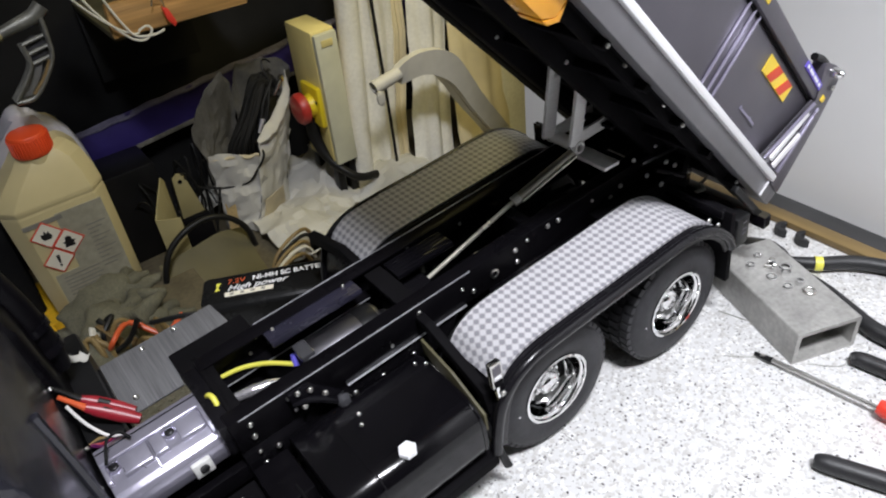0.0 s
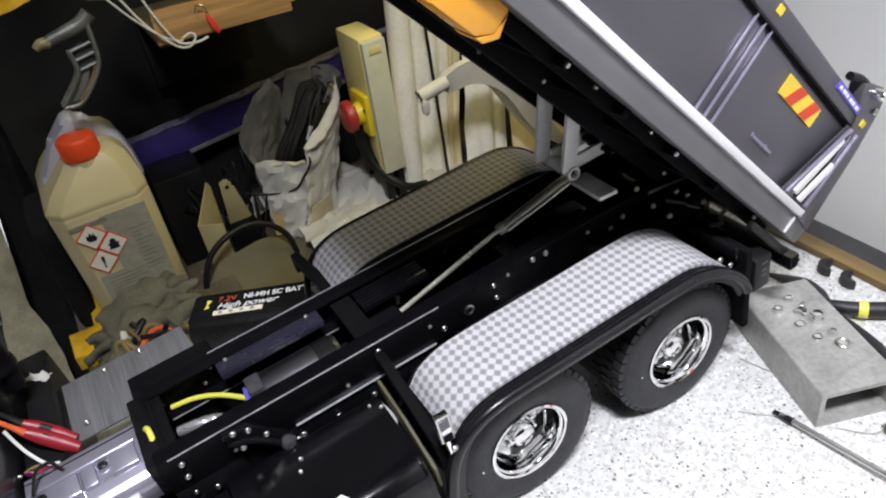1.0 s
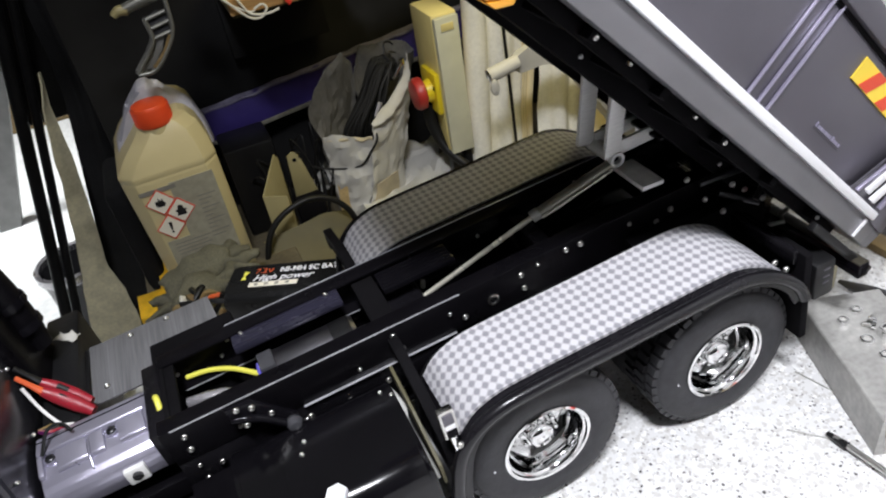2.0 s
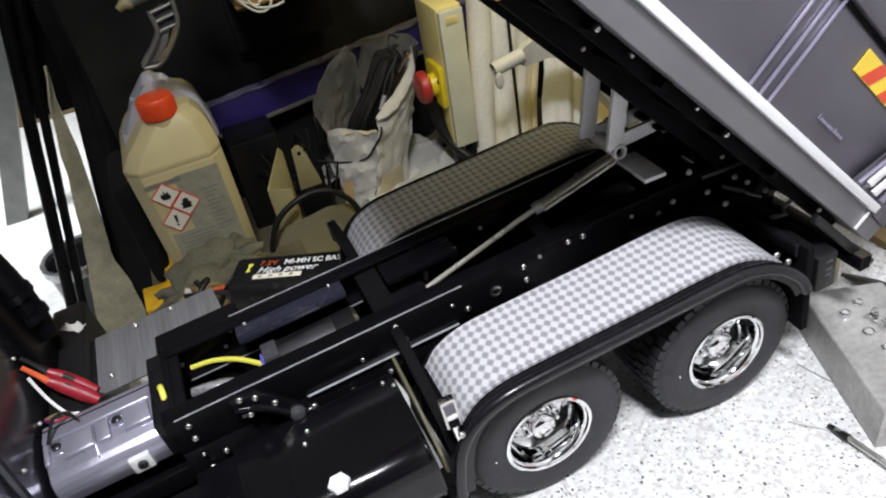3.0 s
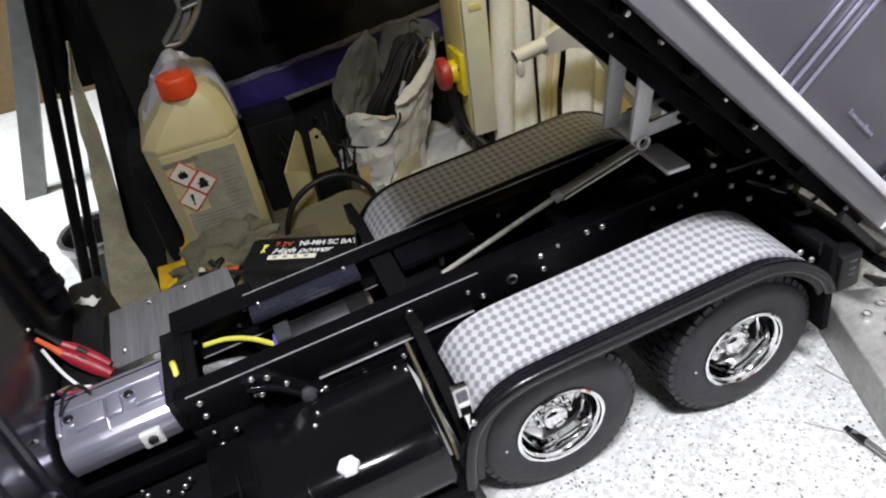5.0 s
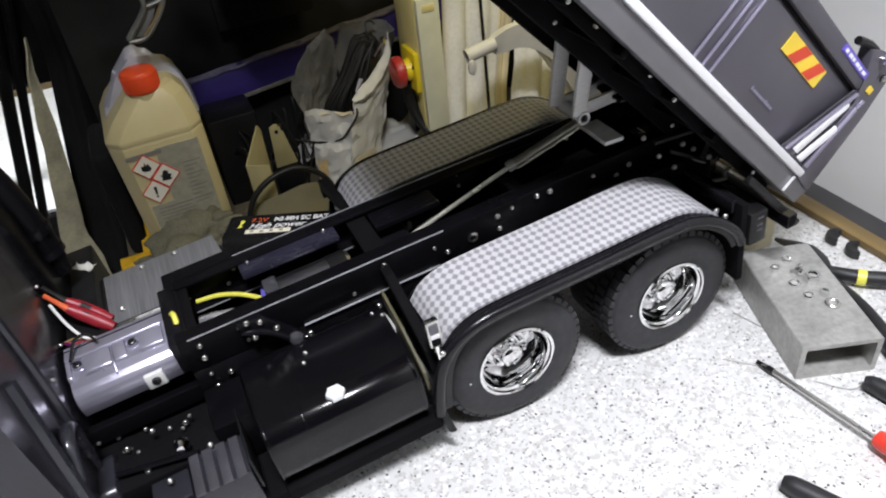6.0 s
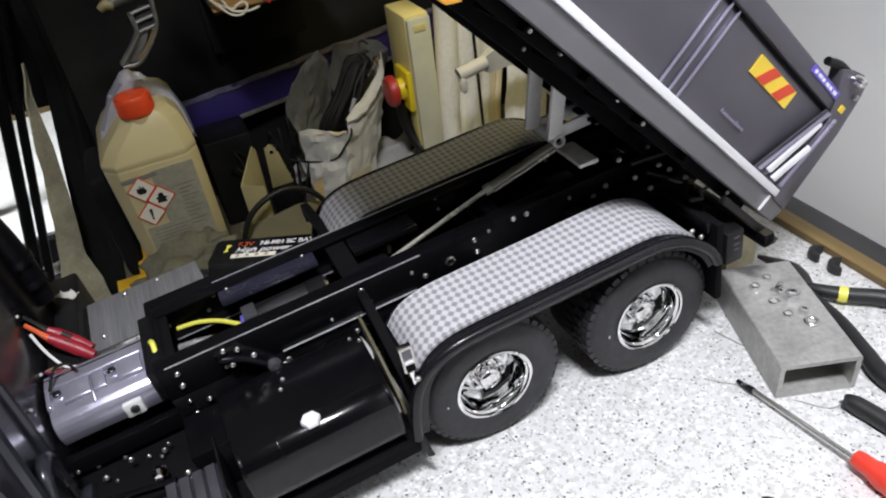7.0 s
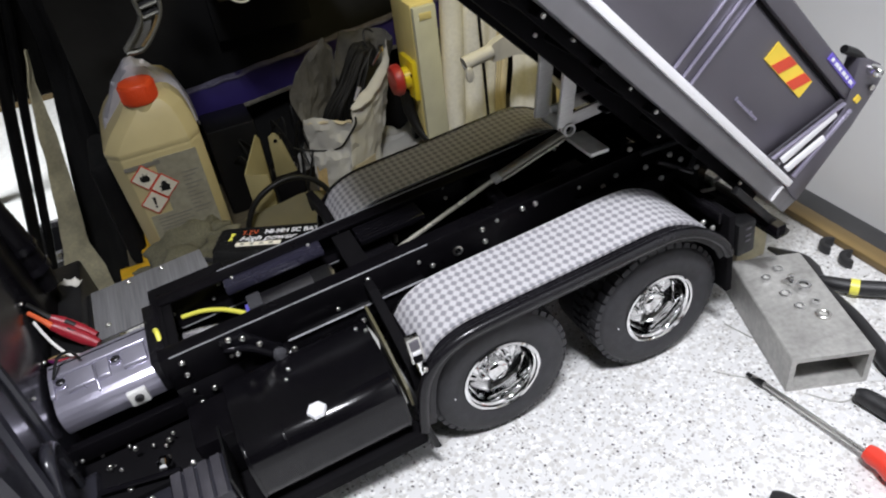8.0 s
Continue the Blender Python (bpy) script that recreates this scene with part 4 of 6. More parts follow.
# cab, tipped forward out of the way
cab_outline = [(-0.2060, -0.060), (-0.2050, 0.000), (-0.2055, 0.055), (-0.2100, 0.085), (-0.2300, 0.110), (-0.4200, 0.140), (-0.4200, -0.060)]
cab = part("cab", extrude(cab_outline, "y", -0.004, 0.122, 0.005), "cab_grey", truck, "glossy dark grey cab tipped forward", m=CH)
part("cab_rib", tube([(-0.2050, 0.040, -0.040), (-0.2042, 0.045, 0.000), (-0.2046, 0.050, 0.030), (-0.2060, 0.054, 0.060)], 0.0024, 8), "cab_grey", cab, m=CH)
part("cab_rib", tube([(-0.2060, 0.006, -0.046), (-0.2045, 0.012, 0.000), (-0.2050, 0.022, 0.040)], 0.0036, 8), "cab_grey", cab, m=CH)
part("cab_arch", tube([(-0.2045, 0.014, -0.016), (-0.2020, 0.022, -0.002), (-0.2020, 0.034, -0.004), (-0.2040, 0.038, -0.024)], 0.0036, 10), "cab_grey", cab, m=CH)
for y, w in ((0.094, -0.003), (0.058, 0.006), (0.116, 0.020)):
    bolt(cab, (-0.2040, y, w), CH @ Matrix.Translation((0, 0, 0)), False, True)
part("air_box", extrude([(-0.2035, -0.050), (-0.1995, -0.010), (-0.2010, 0.050), (-0.2090, 0.085), (-0.300, 0.120), (-0.300, -0.050)], "y", 0.1225, 0.1640, 0.006), "black_satin", truck, "black moulded air intake behind the cab", m=CH)
hose = part("intake_hose", tube([(-0.1985, 0.150, 0.004), (-0.1985, 0.150, 0.022), (-0.2005, 0.151, 0.044), (-0.2060, 0.153, 0.070), (-0.2180, 0.154, 0.098)], [0.0055, 0.0072, 0.0080, 0.0085, 0.0090], 14), "black_satin", truck, "thick black hose rising behind the cab", m=CH)
for w in (0.016, 0.030):
    part("hose_clip", tube([(-0.1990, 0.1500, w), (-0.1994, 0.1502, w + 0.004)], 0.0088, 14), "black_gloss", hose, m=CH)
tag = crumple(thicken(grid(6, 3, lambda u, v: (-0.1985 + 0.0110 * u + 0.003 * v, 0.1640 - 0.0060 * u + 0.0060 * v * (0.4 + 0.6 * math.sin(7 * u) ** 2), -0.0060 + 0.0010 * math.sin(5 * u))), 0.0004), 0.0016, 300, 2.0)
part("receiver_tag", tag, "paper_white", truck, "torn white paper tag", m=CH)

# hydraulic ram and its tilting frame
ram = part("ram", tube([(-0.0200, 0.0835, 0.0745), (0.0420, 0.0746, 0.1040)], 0.0013, 14), "ram_steel", truck, "polished ram rod")
part("ram_barrel", tube([(0.0412, 0.0747, 0.1036), (0.0815, 0.0690, 0.1205)], 0.0025, 18), "barrel_steel", ram, "dull steel ram barrel")
part("ram_pipe", tube([(0.0440, 0.0712, 0.1035), (0.0800, 0.0657, 0.1190)], 0.0008, 8), "ram_steel", ram, "thin bright pressure pipe")
part("ram_collar", tube([(0.0400, 0.0749, 0.1030), (0.0440, 0.0743, 0.1049)], 0.0030, 18), "dull_steel", ram)
part("ram_eye", tube([(-0.022, 0.0760, 0.0735), (-0.022, 0.0900, 0.0735)], 0.0035, 12), "steel", ram)
part("ram_fitting", tube([(-0.016, 0.0900, 0.075), (-0.015, 0.0915, 0.079)], 0.0014, 8), "saw_alu", ram, "small dull fitting")
pivot = Vector((0.0830, 0.0, 0.1232))
cross = lathe([(0.0024, 0), (0.0037, 0), (0.0037, 0.0250), (0.0024, 0.0250), (0.0024, 0)], 24, "y")
tilt = part("tilt_tube", cross, "bracket_alu", truck, "grey metal cross tube of the tilting frame", m=Matrix.Translation((pivot.x, 0.0905, pivot.z)))
part("bore", lathe([(0, 0), (0.0024, 0), (0.0024, 0.0006), (0, 0.0006)], 20, "y"), "black_matt", tilt, m=Matrix.Translation((pivot.x, 0.0690, pivot.z)))
for y in (0.0712, 0.0890):
    part("collar", lathe([(0.0037, 0), (0.0042, 0.0004), (0.0042, 0.0022), (0.0037, 0.0026)], 24, "y"), "steel", tilt, "bright collar", m=Matrix.Translation((pivot.x, y, pivot.z)))


def bar(a, b, width, thick, name="bracket_bar", parent=None):
    """A flat bar from a to b in the x-z plane, thin along y."""
    a, b = Vector(a), Vector(b)
    d = (b - a).normalized()
    n = Vector((-d.z, 0, d.x)) * width / 2
    outline = [((p + s * n).x, (p + s * n).z) for p, s in ((a, 1), (b, 1), (b, -1), (a, -1))]
    return part(name, extrude(outline, "y", a.y - thick / 2, a.y + thick / 2, 0.0003), "bracket_alu", parent)


for y in (0.0675, 0.0850):
    bar((0.0805 if y < 0.08 else 0.0770, y, pivot.z + 0.002), (0.0872 if y < 0.08 else 0.0832, y, 0.170), 0.0085, 0.0024, parent=tilt)
    bolt(tilt, (0.0862 if y < 0.08 else 0.0822, y - 0.0013, 0.1620))
for y in (0.0690, 0.0835):
    bar((pivot.x - 0.001, y, pivot.z + 0.004), (0.1110, y, 0.1300), 0.0070, 0.0020, parent=tilt)
    bolt(tilt, (0.1085, y - 0.0012, 0.1296))
part("bracket_bar", block(0.0840, 0.0955, 0.0475, 0.0720, 0.1145, 0.1168, 0.0004), "bracket_alu", tilt)
part("bracket_bar", block(0.1020, 0.1100, 0.0600, 0.0900, 0.1285, 0.1305, 0.0004), "black_paint", tilt)
part("bracket_bar", block(0.082, 0.090, 0.0660, 0.0870, 0.1660, 0.1690, 0.0005), "bracket_alu", tilt)

# ---- tipping body, in its own slanting axes: along, across, up ----
W0, W1 = 0.0, 2 * MID
body = part("tipping_body", block(-0.330, -0.004, W0 + 0.004, W1 - 0.004, 0.0005, 0.0040, 0.0004), "black_matt", truck, "dark grey metal tipping body", m=TR)
for y0, y1 in ((W0, W0 + 0.008), (W1 - 0.008, W1)):
    part("side_beam", extrude([(y0, 0.0), (y0, 0.0108), (y1, 0.0108), (y1, 0.0)], "x", -0.330, 0.0, 0.0006), "beam_grey", body, "grey lower side beam", m=TR)
    part("white_strip", block(-0.330, -0.0085, y0 - 0.0022 if y0 == W0 else y0 - 0.0002, y1 + 0.0002 if y0 == W0 else y1 + 0.0022, 0.0110, 0.0150, 0.0006), "white_alu", body, "bright white metal strip", m=TR)
    side = part("side_panel", block(-0.330, -0.010, y0 + 0.0025, y1 - 0.0025, 0.0152, 0.0610, 0.0004), "tray_grey", body, "dark grey side panel", m=TR)
    part("top_rail", extrude([(y0 - 0.0005, 0.0605), (y0 - 0.0005, 0.0700), (y1, 0.0720), (y1, 0.0605)], "x", -0.330, -0.012, 0.0010), "tray_grey", body, m=TR)
    part("seam", block(-0.330, -0.014, y0 + 0.0016 if y0 == W0 else y1 - 0.0025, y0 + 0.0025 if y0 == W0 else y1 - 0.0016, 0.0585, 0.0600, 0.0), "black_matt", body, m=TR)
    out = (y0 + 0.0012, y0 + 0.0024) if y0 == W0 else (y1 - 0.0024, y1 - 0.0012)
    for base in (-0.124, -0.245):
        for s in (0.0, 0.0075, 0.0140):
            part("rib", block(base + s - 0.0006, base + s + 0.0006, *out, 0.0155, 0.0600, 0.0002), "rib_lilac", body, "thin pale upright rib", m=TR)
part("front_panel", block(-0.334, -0.330, W0, W1, 0.0, 0.090, 0.0006), "tray_grey", body, m=TR)
# sub-frame underneath
part("sub_rail", block(-0.330, -0.004, W1 - 0.0140, W1 + 0.0002, -0.0024, -0.0002, 0.0006), "black_matt", body, m=TR)
for y in (0.050, 2 * MID - 0.058):
    sub = part("sub_rail", block(-0.322, -0.004 if y < MID else -0.020, y, y + 0.008, -0.010, 0.0, 0.0005), "black_matt", body, m=TR)
    for n in (0, 1, 2, 4, 7):
        bolt(sub, (-0.30 + 0.035 * n, y - 0.0003, -0.005), TR, False)
for n in range(8):
    rib = part("floor_rib", block(-0.315 + 0.040 * n, -0.311 + 0.040 * n, W0 + 0.006, W1 - 0.024, -0.004, 0.0005, 0.0004), "black_matt", body, m=TR)
    if n % 2:
        bolt(rib, (-0.313 + 0.040 * n, W0 + 0.0058, -0.002), TR, False)
part("sub_rail", block(-0.322, -0.006, W0 + 0.012, W0 + 0.016, -0.005, 0.0, 0.0003), "black_matt", body, m=TR)
for n in (0, 1, 3, 4):
    part("sub_bolt", lathe([(0, 0), (0.0012, 0), (0.0010, 0.0010), (0, 0.0012)], 8, "x"), "steel", body, m=TR @ Matrix.Translation((-0.295 + 0.041 * n, W0 + 0.009, -0.0008)) @ Matrix.Rotation(radians(90), 4, "Y"))
# rear frame, posts and tailgate
for y0, y1 in ((W0 - 0.001, W0 + 0.007), (W1 - 0.007, W1 + 0.001)):
    post = part("rear_post", extrude([(-0.012, 0.0150), (-0.0085, 0.0100), (0.0065, 0.0090), (0.0012, 0.0550), (-0.0028, 0.0750), (-0.0058, 0.0820), (-0.0128, 0.0840), (-0.0225, 0.0812), (-0.0295, 0.0776), (-0.0195, 0.0660), (-0.0130, 0.0560)], "y", y0, y1, 0.0006), "tray_grey", body, "grey rear corner post", m=TR)
    near = y0 < MID
    f = (y0 - 0.0016, y0 - 0.0002) if near else (y1 + 0.0002, y1 + 0.0016)
    part("post_bar", extrude([(-0.0300, 0.0185), (-0.0255, 0.0180), (-0.0160, 0.0520), (-0.0195, 0.0530)], "y", f[0], f[1], 0.0002), "white_alu", post, "bright slanting bar", m=TR)
    part("post_bar", extrude([(-0.0225, 0.0168), (-0.0180, 0.0165), (-0.0105, 0.0400), (-0.0140, 0.0410)], "y", f[0], f[1], 0.0002), "white_alu", post, "bright slanting bar", m=TR)
    part("post_bar", extrude([(-0.0355, 0.0160), (-0.0335, 0.0160), (-0.0160, 0.0590), (-0.0180, 0.0590)], "y", f[0], f[1], 0.0002), "rib_lilac", post, "pale slanting edge", m=TR)
    part("post_bar", extrude([(-0.0125, 0.0165), (-0.0100, 0.0165), (-0.0085, 0.0590), (-0.0105, 0.0590)], "y", f[0], f[1], 0.0002), "rib_lilac", post, "pale slanting edge", m=TR)
    backing = (y0, y0 + 0.0010) if near else (y1 - 0.0010, y1)
    part("post_web", extrude([(-0.0360, 0.0152), (-0.0110, 0.0152), (-0.0090, 0.0600), (-0.0180, 0.0600)], "y", backing[0] + (0.001 if near else -0.001), backing[1] + (0.001 if near else -0.001), 0.0), "tray_grey", post, m=TR)
    hinge = lathe([(0, -0.0015), (0.0026, -0.0015), (0.0030, 0), (0.0030, 0.006), (0.0022, 0.0075), (0.0012, 0.0078), (0.0012, 0.006), (0, 0.006)], 16, "y")
    part("hinge", hinge, "chrome", post, "chrome tailgate hinge", m=TR @ Matrix.Translation((-0.0175, y0 + (0.001 if near else 0.007), 0.0785)))
    bolt(post, (-0.0075, f[0] + 0.0012, 0.0735), TR, True)
    part("hinge_arm", tube([(-0.040, y0 + 0.003, 0.0755), (-0.029, y0 + 0.003, 0.0790), (-0.0175, y0 + 0.003, 0.0795)], 0.0022, 8), "black_plastic", post, m=TR)
    part("reflector", block(-0.0124, -0.0086, f[0] + 0.0008, f[0] + 0.0016, 0.0630, 0.0664, 0.0), "sticker_yellow", post, "small yellow square", m=TR)
part("tailgate", extrude([(0.0030, 0.0100), (0.0100, 0.0100), (0.0055, 0.0560), (0.0005, 0.0780), (-0.0060, 0.0780), (-0.0015, 0.0560)], "y", W0 + 0.002, W1 - 0.002, 0.0006), "tray_grey", body, "dark grey tailgate", m=TR)
part("rear_sill", extrude([(-0.0120, 0.0), (0.0060, 0.0), (0.0080, 0.0090), (-0.0085, 0.0100)], "y", W0 + 0.0002, W1 - 0.0002, 0.0006), "beam_grey", body, m=TR)
part("sill_plate", block(-0.0115, -0.0100, W0 - 0.0008, W0 + 0.0004, 0.0006, 0.0100, 0.0), "white_alu", body, m=TR)
# stickers on the near side
sy0, sy1 = W0 + 0.0018, W0 + 0.0024
hz = part("hazard_sticker", block(-0.0810, -0.0437, sy0, sy1, 0.0455, 0.0550, 0.0), "sticker_yellow", body, "yellow sticker with red diagonal stripes", m=TR)
for a in (-0.0750, -0.0590):
    part("red_stripe", extrude([(a, 0.0457), (a + 0.0075, 0.0457), (a + 0.0137, 0.0548), (a + 0.0062, 0.0548)], "y", sy0 - 0.0003, sy0 + 0.0001), "sticker_red", hz, m=TR)
hz2 = part("hazard_sticker", block(-0.1990, -0.1620, sy0, sy1, 0.0455, 0.0560, 0.0), "sticker_yellow", body, "yellow sticker with red diagonal stripes", m=TR)
for a in (-0.1930, -0.1770):
    part("red_stripe", extrude([(a, 0.0457), (a + 0.0075, 0.0457), (a + 0.0140, 0.0558), (a + 0.0065, 0.0558)], "y", sy0 - 0.0003, sy0 + 0.0001), "sticker_red", hz2, m=TR)
badge = part("badge", block(-0.0800, -0.0580, sy0 + 0.0002, sy1, 0.0232, 0.0236, 0.0), "tray_grey", body, "small pale raised mark on the side panel", m=TR)
for n in range(11):
    part("badge_bar", block(-0.0800 + 0.0020 * n, -0.0792 + 0.0020 * n + (0.0004 if n % 3 else 0), sy0 + 0.0001, sy1, 0.0240, 0.0253 + (0.0007 if n in (0, 7) else 0), 0.0), "rib_lilac", badge, m=TR)
blue = part("blue_sticker", block(-0.0490, -0.0196, W0 - 0.0012, W0 - 0.0004, 0.0655, 0.0692, 0.0), "sticker_blue", body, "violet-blue sticker with a white mark", m=TR)
for n in range(6):
    part("sticker_bar", block(-0.0470 + 0.0043 * n, -0.0446 + 0.0043 * n + (0.001 if n % 2 else 0), W0 - 0.0015, W0 - 0.0010, 0.0663, 0.0680, 0.0), "sticker_white", blue, m=TR)
part("reflector", block(-0.1183, -0.1143, W0 - 0.0012, W0 - 0.0004, 0.0645, 0.0680, 0.0), "sticker_yellow", body, "small yellow square", m=TR)
# amber marker lamps under the front of the body
for s0 in (-0.254, -0.290):
    lamp = part("marker_lamp", extrude([(s0, 0.0), (s0 + 0.026, 0.0), (s0 + 0.026, -0.009), (s0 + 0.020, -0.0135), (s0, -0.0135)], "y", 0.0045, 0.019, 0.0006), "lens_orange", body, "amber marker lamp", m=TR)
    part("lamp_facet", extrude([(s0 + 0.0262, -0.0005), (s0 + 0.0262, -0.0090), (s0 + 0.0205, -0.0138), (s0 + 0.0240, -0.0138), (s0 + 0.0285, -0.0095)], "y", 0.0045, 0.019, 0.0003), "lens_orange", lamp, m=TR)
# rear hinge parts between chassis and body
part("hinge_shaft", tube([(0.150, 0.046, 0.084), (0.150, 2 * MID - 0.046, 0.084)], 0.004, 12), "dull_steel", truck)
for y in (0.048, 2 * MID - 0.048):
    part("hinge_block", block(0.140, 0.160, y - 0.004, y + 0.004, 0.074, 0.094, 0.002), "black_paint", truck)
part("hinge_rail", block(-0.036, 0.0240, 0.0010, 0.0050, -0.0085, -0.0042, 0.0008), "black_plastic", body, m=TR)
for a, b in (((0.118, 0.050, 0.104), (0.150, 0.044, 0.108)), ((0.126, 0.046, 0.098), (0.146, 0.040, 0.088)), ((0.140, 0.036, 0.094), (0.150, 0.040, 0.104))):
    part("hinge_link", tube([a, b], 0.0015, 8), "dark_steel", truck)
for at in ((0.118, 0.046, 0.098), (0.132, 0.044, 0.102), (0.124, 0.040, 0.092), (0.138, 0.042, 0.098), (0.110, 0.050, 0.110), (0.104, 0.0535, 0.094), (0.146, 0.038, 0.092)):
    bolt(truck, at)

# ---- on the bench ----


def hollow_tube():
    """Rectangular steel tube, open at both ends, with nuts and washers lying on it."""
    w, l, h, t = 0.0428, 0.0835, 0.0235, 0.0028
    m = Matrix.Translation((0.1390, -0.0522, 0)) @ Matrix.Rotation(radians(-20.5), 4, "Z")
    outer = rounded(0, w, 0, h, 0.0012, 3)
    inner = rounded(t, w - t, t, h - t, 0.0008, 3)
    bm = bmesh.new()
    rows = [[bm.verts.new((p[0], y, p[1])) for p in ring] for ring, y in ((outer, 0), (outer, l), (inner, l), (inner, 0))]
    n = len(outer)
    for a in range(4):
        for k in range(n):
            bm.faces.new((rows[a][k], rows[a][(k + 1) % n], rows[(a + 1) % 4][(k + 1) % n], rows[(a + 1) % 4][k]))
    return single("steel_box_section", bm, "mill_steel", "short grey rectangular steel tube lying on the bench", "steel tube", m=m)


hollow_tube()


def nut(at, r, h, hole, seg, turn, mat, name, label):
    m = Matrix.Translation(at) @ Matrix.Rotation(turn, 4, "Z")
    ob = thing(name, label, "fastener", at, group="loose fasteners")
    part("ring", lathe([(hole, 0), (r, 0), (r, h * 0.75), (r * 0.88, h), (hole * 1.15, h), (hole, h * 0.85), (hole, 0)], seg), mat, ob, m=m, smooth=30)
    part("bore", lathe([(0, 0), (hole * 0.99, 0), (hole * 0.99, h * 0.35), (0, h * 0.35)], 14), "dull_steel", ob, "dull threaded bore", m=m)
    return ob


for n, (x, y, r, h, hole, seg) in enumerate(((0.1847, 0.0048, 0.0030, 0.0024, 0.0017, 6), (0.1735, 0.0025, 0.0030, 0.0024, 0.0017, 6), (0.1729, -0.0128, 0.0032, 0.0016, 0.0019, 20), (0.1712, -0.0248, 0.0030, 0.0020, 0.0017, 6), (0.1772, -0.0354, 0.0041, 0.0016, 0.0022, 24), (0.1795, -0.0276, 0.0027, 0.0034, 0.0013, 6), (0.1832, -0.0150, 0.0046, 0.0050, 0.0024, 6))):
    dark = n == 4
    nut((x, y, 0.0236), r, h, hole, seg, 0.4 * n, "steel" if dark else "chrome", "hex_nut" if seg == 6 else "washer", "bright steel hexagon nut on the steel tube" if seg == 6 else "thick steel washer on the steel tube" if dark else "thin steel washer on the steel tube")
for x, y, a in ((0.1845, -0.0050, 0.6), (0.1815, -0.0075, 2.1)):
    screw = thing("machine_screw", "short bright machine screw lying on the steel tube", "fastener", (x, y, 0.0236), group="loose fasteners")
    m = Matrix.Translation((x, y, 0.0236 + 0.0022)) @ Matrix.Rotation(a, 4, "Z")
    part("shank", tube([(0, 0, -0.0008), (0.0045, 0, -0.0012)], 0.0012, 10), "steel", screw, m=m)
    part("head", lathe([(0, -0.0018), (0.0022, -0.0018), (0.0022, 0.0), (0, 0.0)], 14, "x"), "chrome", screw, m=m)


def pliers():
    ob = thing("pliers", "black-handled pliers with a yellow band, lying on the bench", "pliers", (0.23, -0.01, 0))
    part("handle", tube([(0.2150, 0.0030, 0.0060), (0.2195, -0.0060, 0.0065), (0.2275, -0.0160, 0.0065), (0.2440, -0.0310, 0.0065), (0.2560, -0.0520, 0.0060), (0.262, -0.088, 0.0060)], [0.0030, 0.0040, 0.0047, 0.0050, 0.0050, 0.0044], 12), "tool_black", ob)
    part("handle", tube([(0.2130, 0.0020, 0.0060), (0.2080, -0.0300, 0.0058), (0.1985, -0.0560, 0.0055), (0.1930, -0.0720, 0.0055), (0.193, -0.100, 0.0055)], [0.0028, 0.0036, 0.0048, 0.0054, 0.0050], 12), "tool_black", ob)
    part("band", tube([(0.2250, -0.0135, 0.0066), (0.2282, -0.0172, 0.0066)], 0.0050, 14), "wire_yellow", ob, "yellow band round the handle")
    part("jaw", tube([(0.2140, 0.0000, 0.0060), (0.2175, 0.0080, 0.0060), (0.2205, 0.0190, 0.0058), (0.2190, 0.0300, 0.0050), (0.2165, 0.0420, 0.0040)], [0.0050, 0.0062, 0.0056, 0.0036, 0.0012], 10, flat=0.7), "dark_steel", ob, "dull grey steel jaws")
    return ob


pliers()


def screwdriver():
    ob = thing("screwdriver", "long thin screwdriver with a bright red handle on the bench", "screwdriver", (0.137, -0.08, 0))
    part("shaft", tube([(0.1305, -0.0375, 0.0030), (0.1378, -0.1020, 0.0060)], 0.0014, 12, False), "steel", ob, "polished steel shaft")
    part("tip", tube([(0.1300, -0.0340, 0.0024), (0.1312, -0.0445, 0.0032)], [0.0012, 0.0020], 8, False), "black_plastic", ob, "blackened tip")
    part("handle", lathe([(0, 0), (0.0040, 0), (0.0048, 0.003), (0.0048, 0.008), (0.0066, 0.014), (0.0072, 0.040), (0.0070, 0.062), (0.0045, 0.068), (0, 0.069)], 18, "x"), "tool_red", ob, "red plastic handle", m=Matrix.Translation((0.1378, -0.1020, 0.0072)) @ Matrix.Rotation(radians(-83.5), 4, "Z"))
    return ob


screwdriver()
single("marker_pen", tube([(0.1630, -0.0735, 0.0046), (0.1660, -0.0790, 0.0050), (0.1700, -0.1020, 0.0050), (0.1760, -0.1350, 0.0050)], [0.0034, 0.0048, 0.0050, 0.0050], 14), "tool_black", "black round-ended plastic pen lying on the bench", "pen")
single("marker_pen", tube([(0.0840, -0.0985, 0.0046), (0.0868, -0.1040, 0.0050), (0.0960, -0.1250, 0.0052), (0.1100, -0.1560, 0.0052)], [0.0034, 0.0050, 0.0052, 0.0052], 14), "tool_black", "black round-ended plastic pen near the truck wheels", "pen")
for x, y, a in ((0.2500, 0.0235, 0.55), (0.2495, 0.0075, 0.75)):
    m = Matrix.Translation((x, y, 0.0)) @ Matrix.Rotation(a, 4, "Z")
    ring = [(0.0066 * math.cos(radians(b)), 0.0066 * math.sin(radians(b))) for b in range(-15, 196, 15)] + [(0.0040 * math.cos(radians(b)), 0.0040 * math.sin(radians(b))) for b in range(195, -16, -15)]
    clip = extrude(ring, "z", 0.0002, 0.0062, 0.0006)
    single("plastic_clip", clip, "tool_black", "small black curved plastic clip lying beside the wood strip", "clip", group="clips by the strip", m=m)
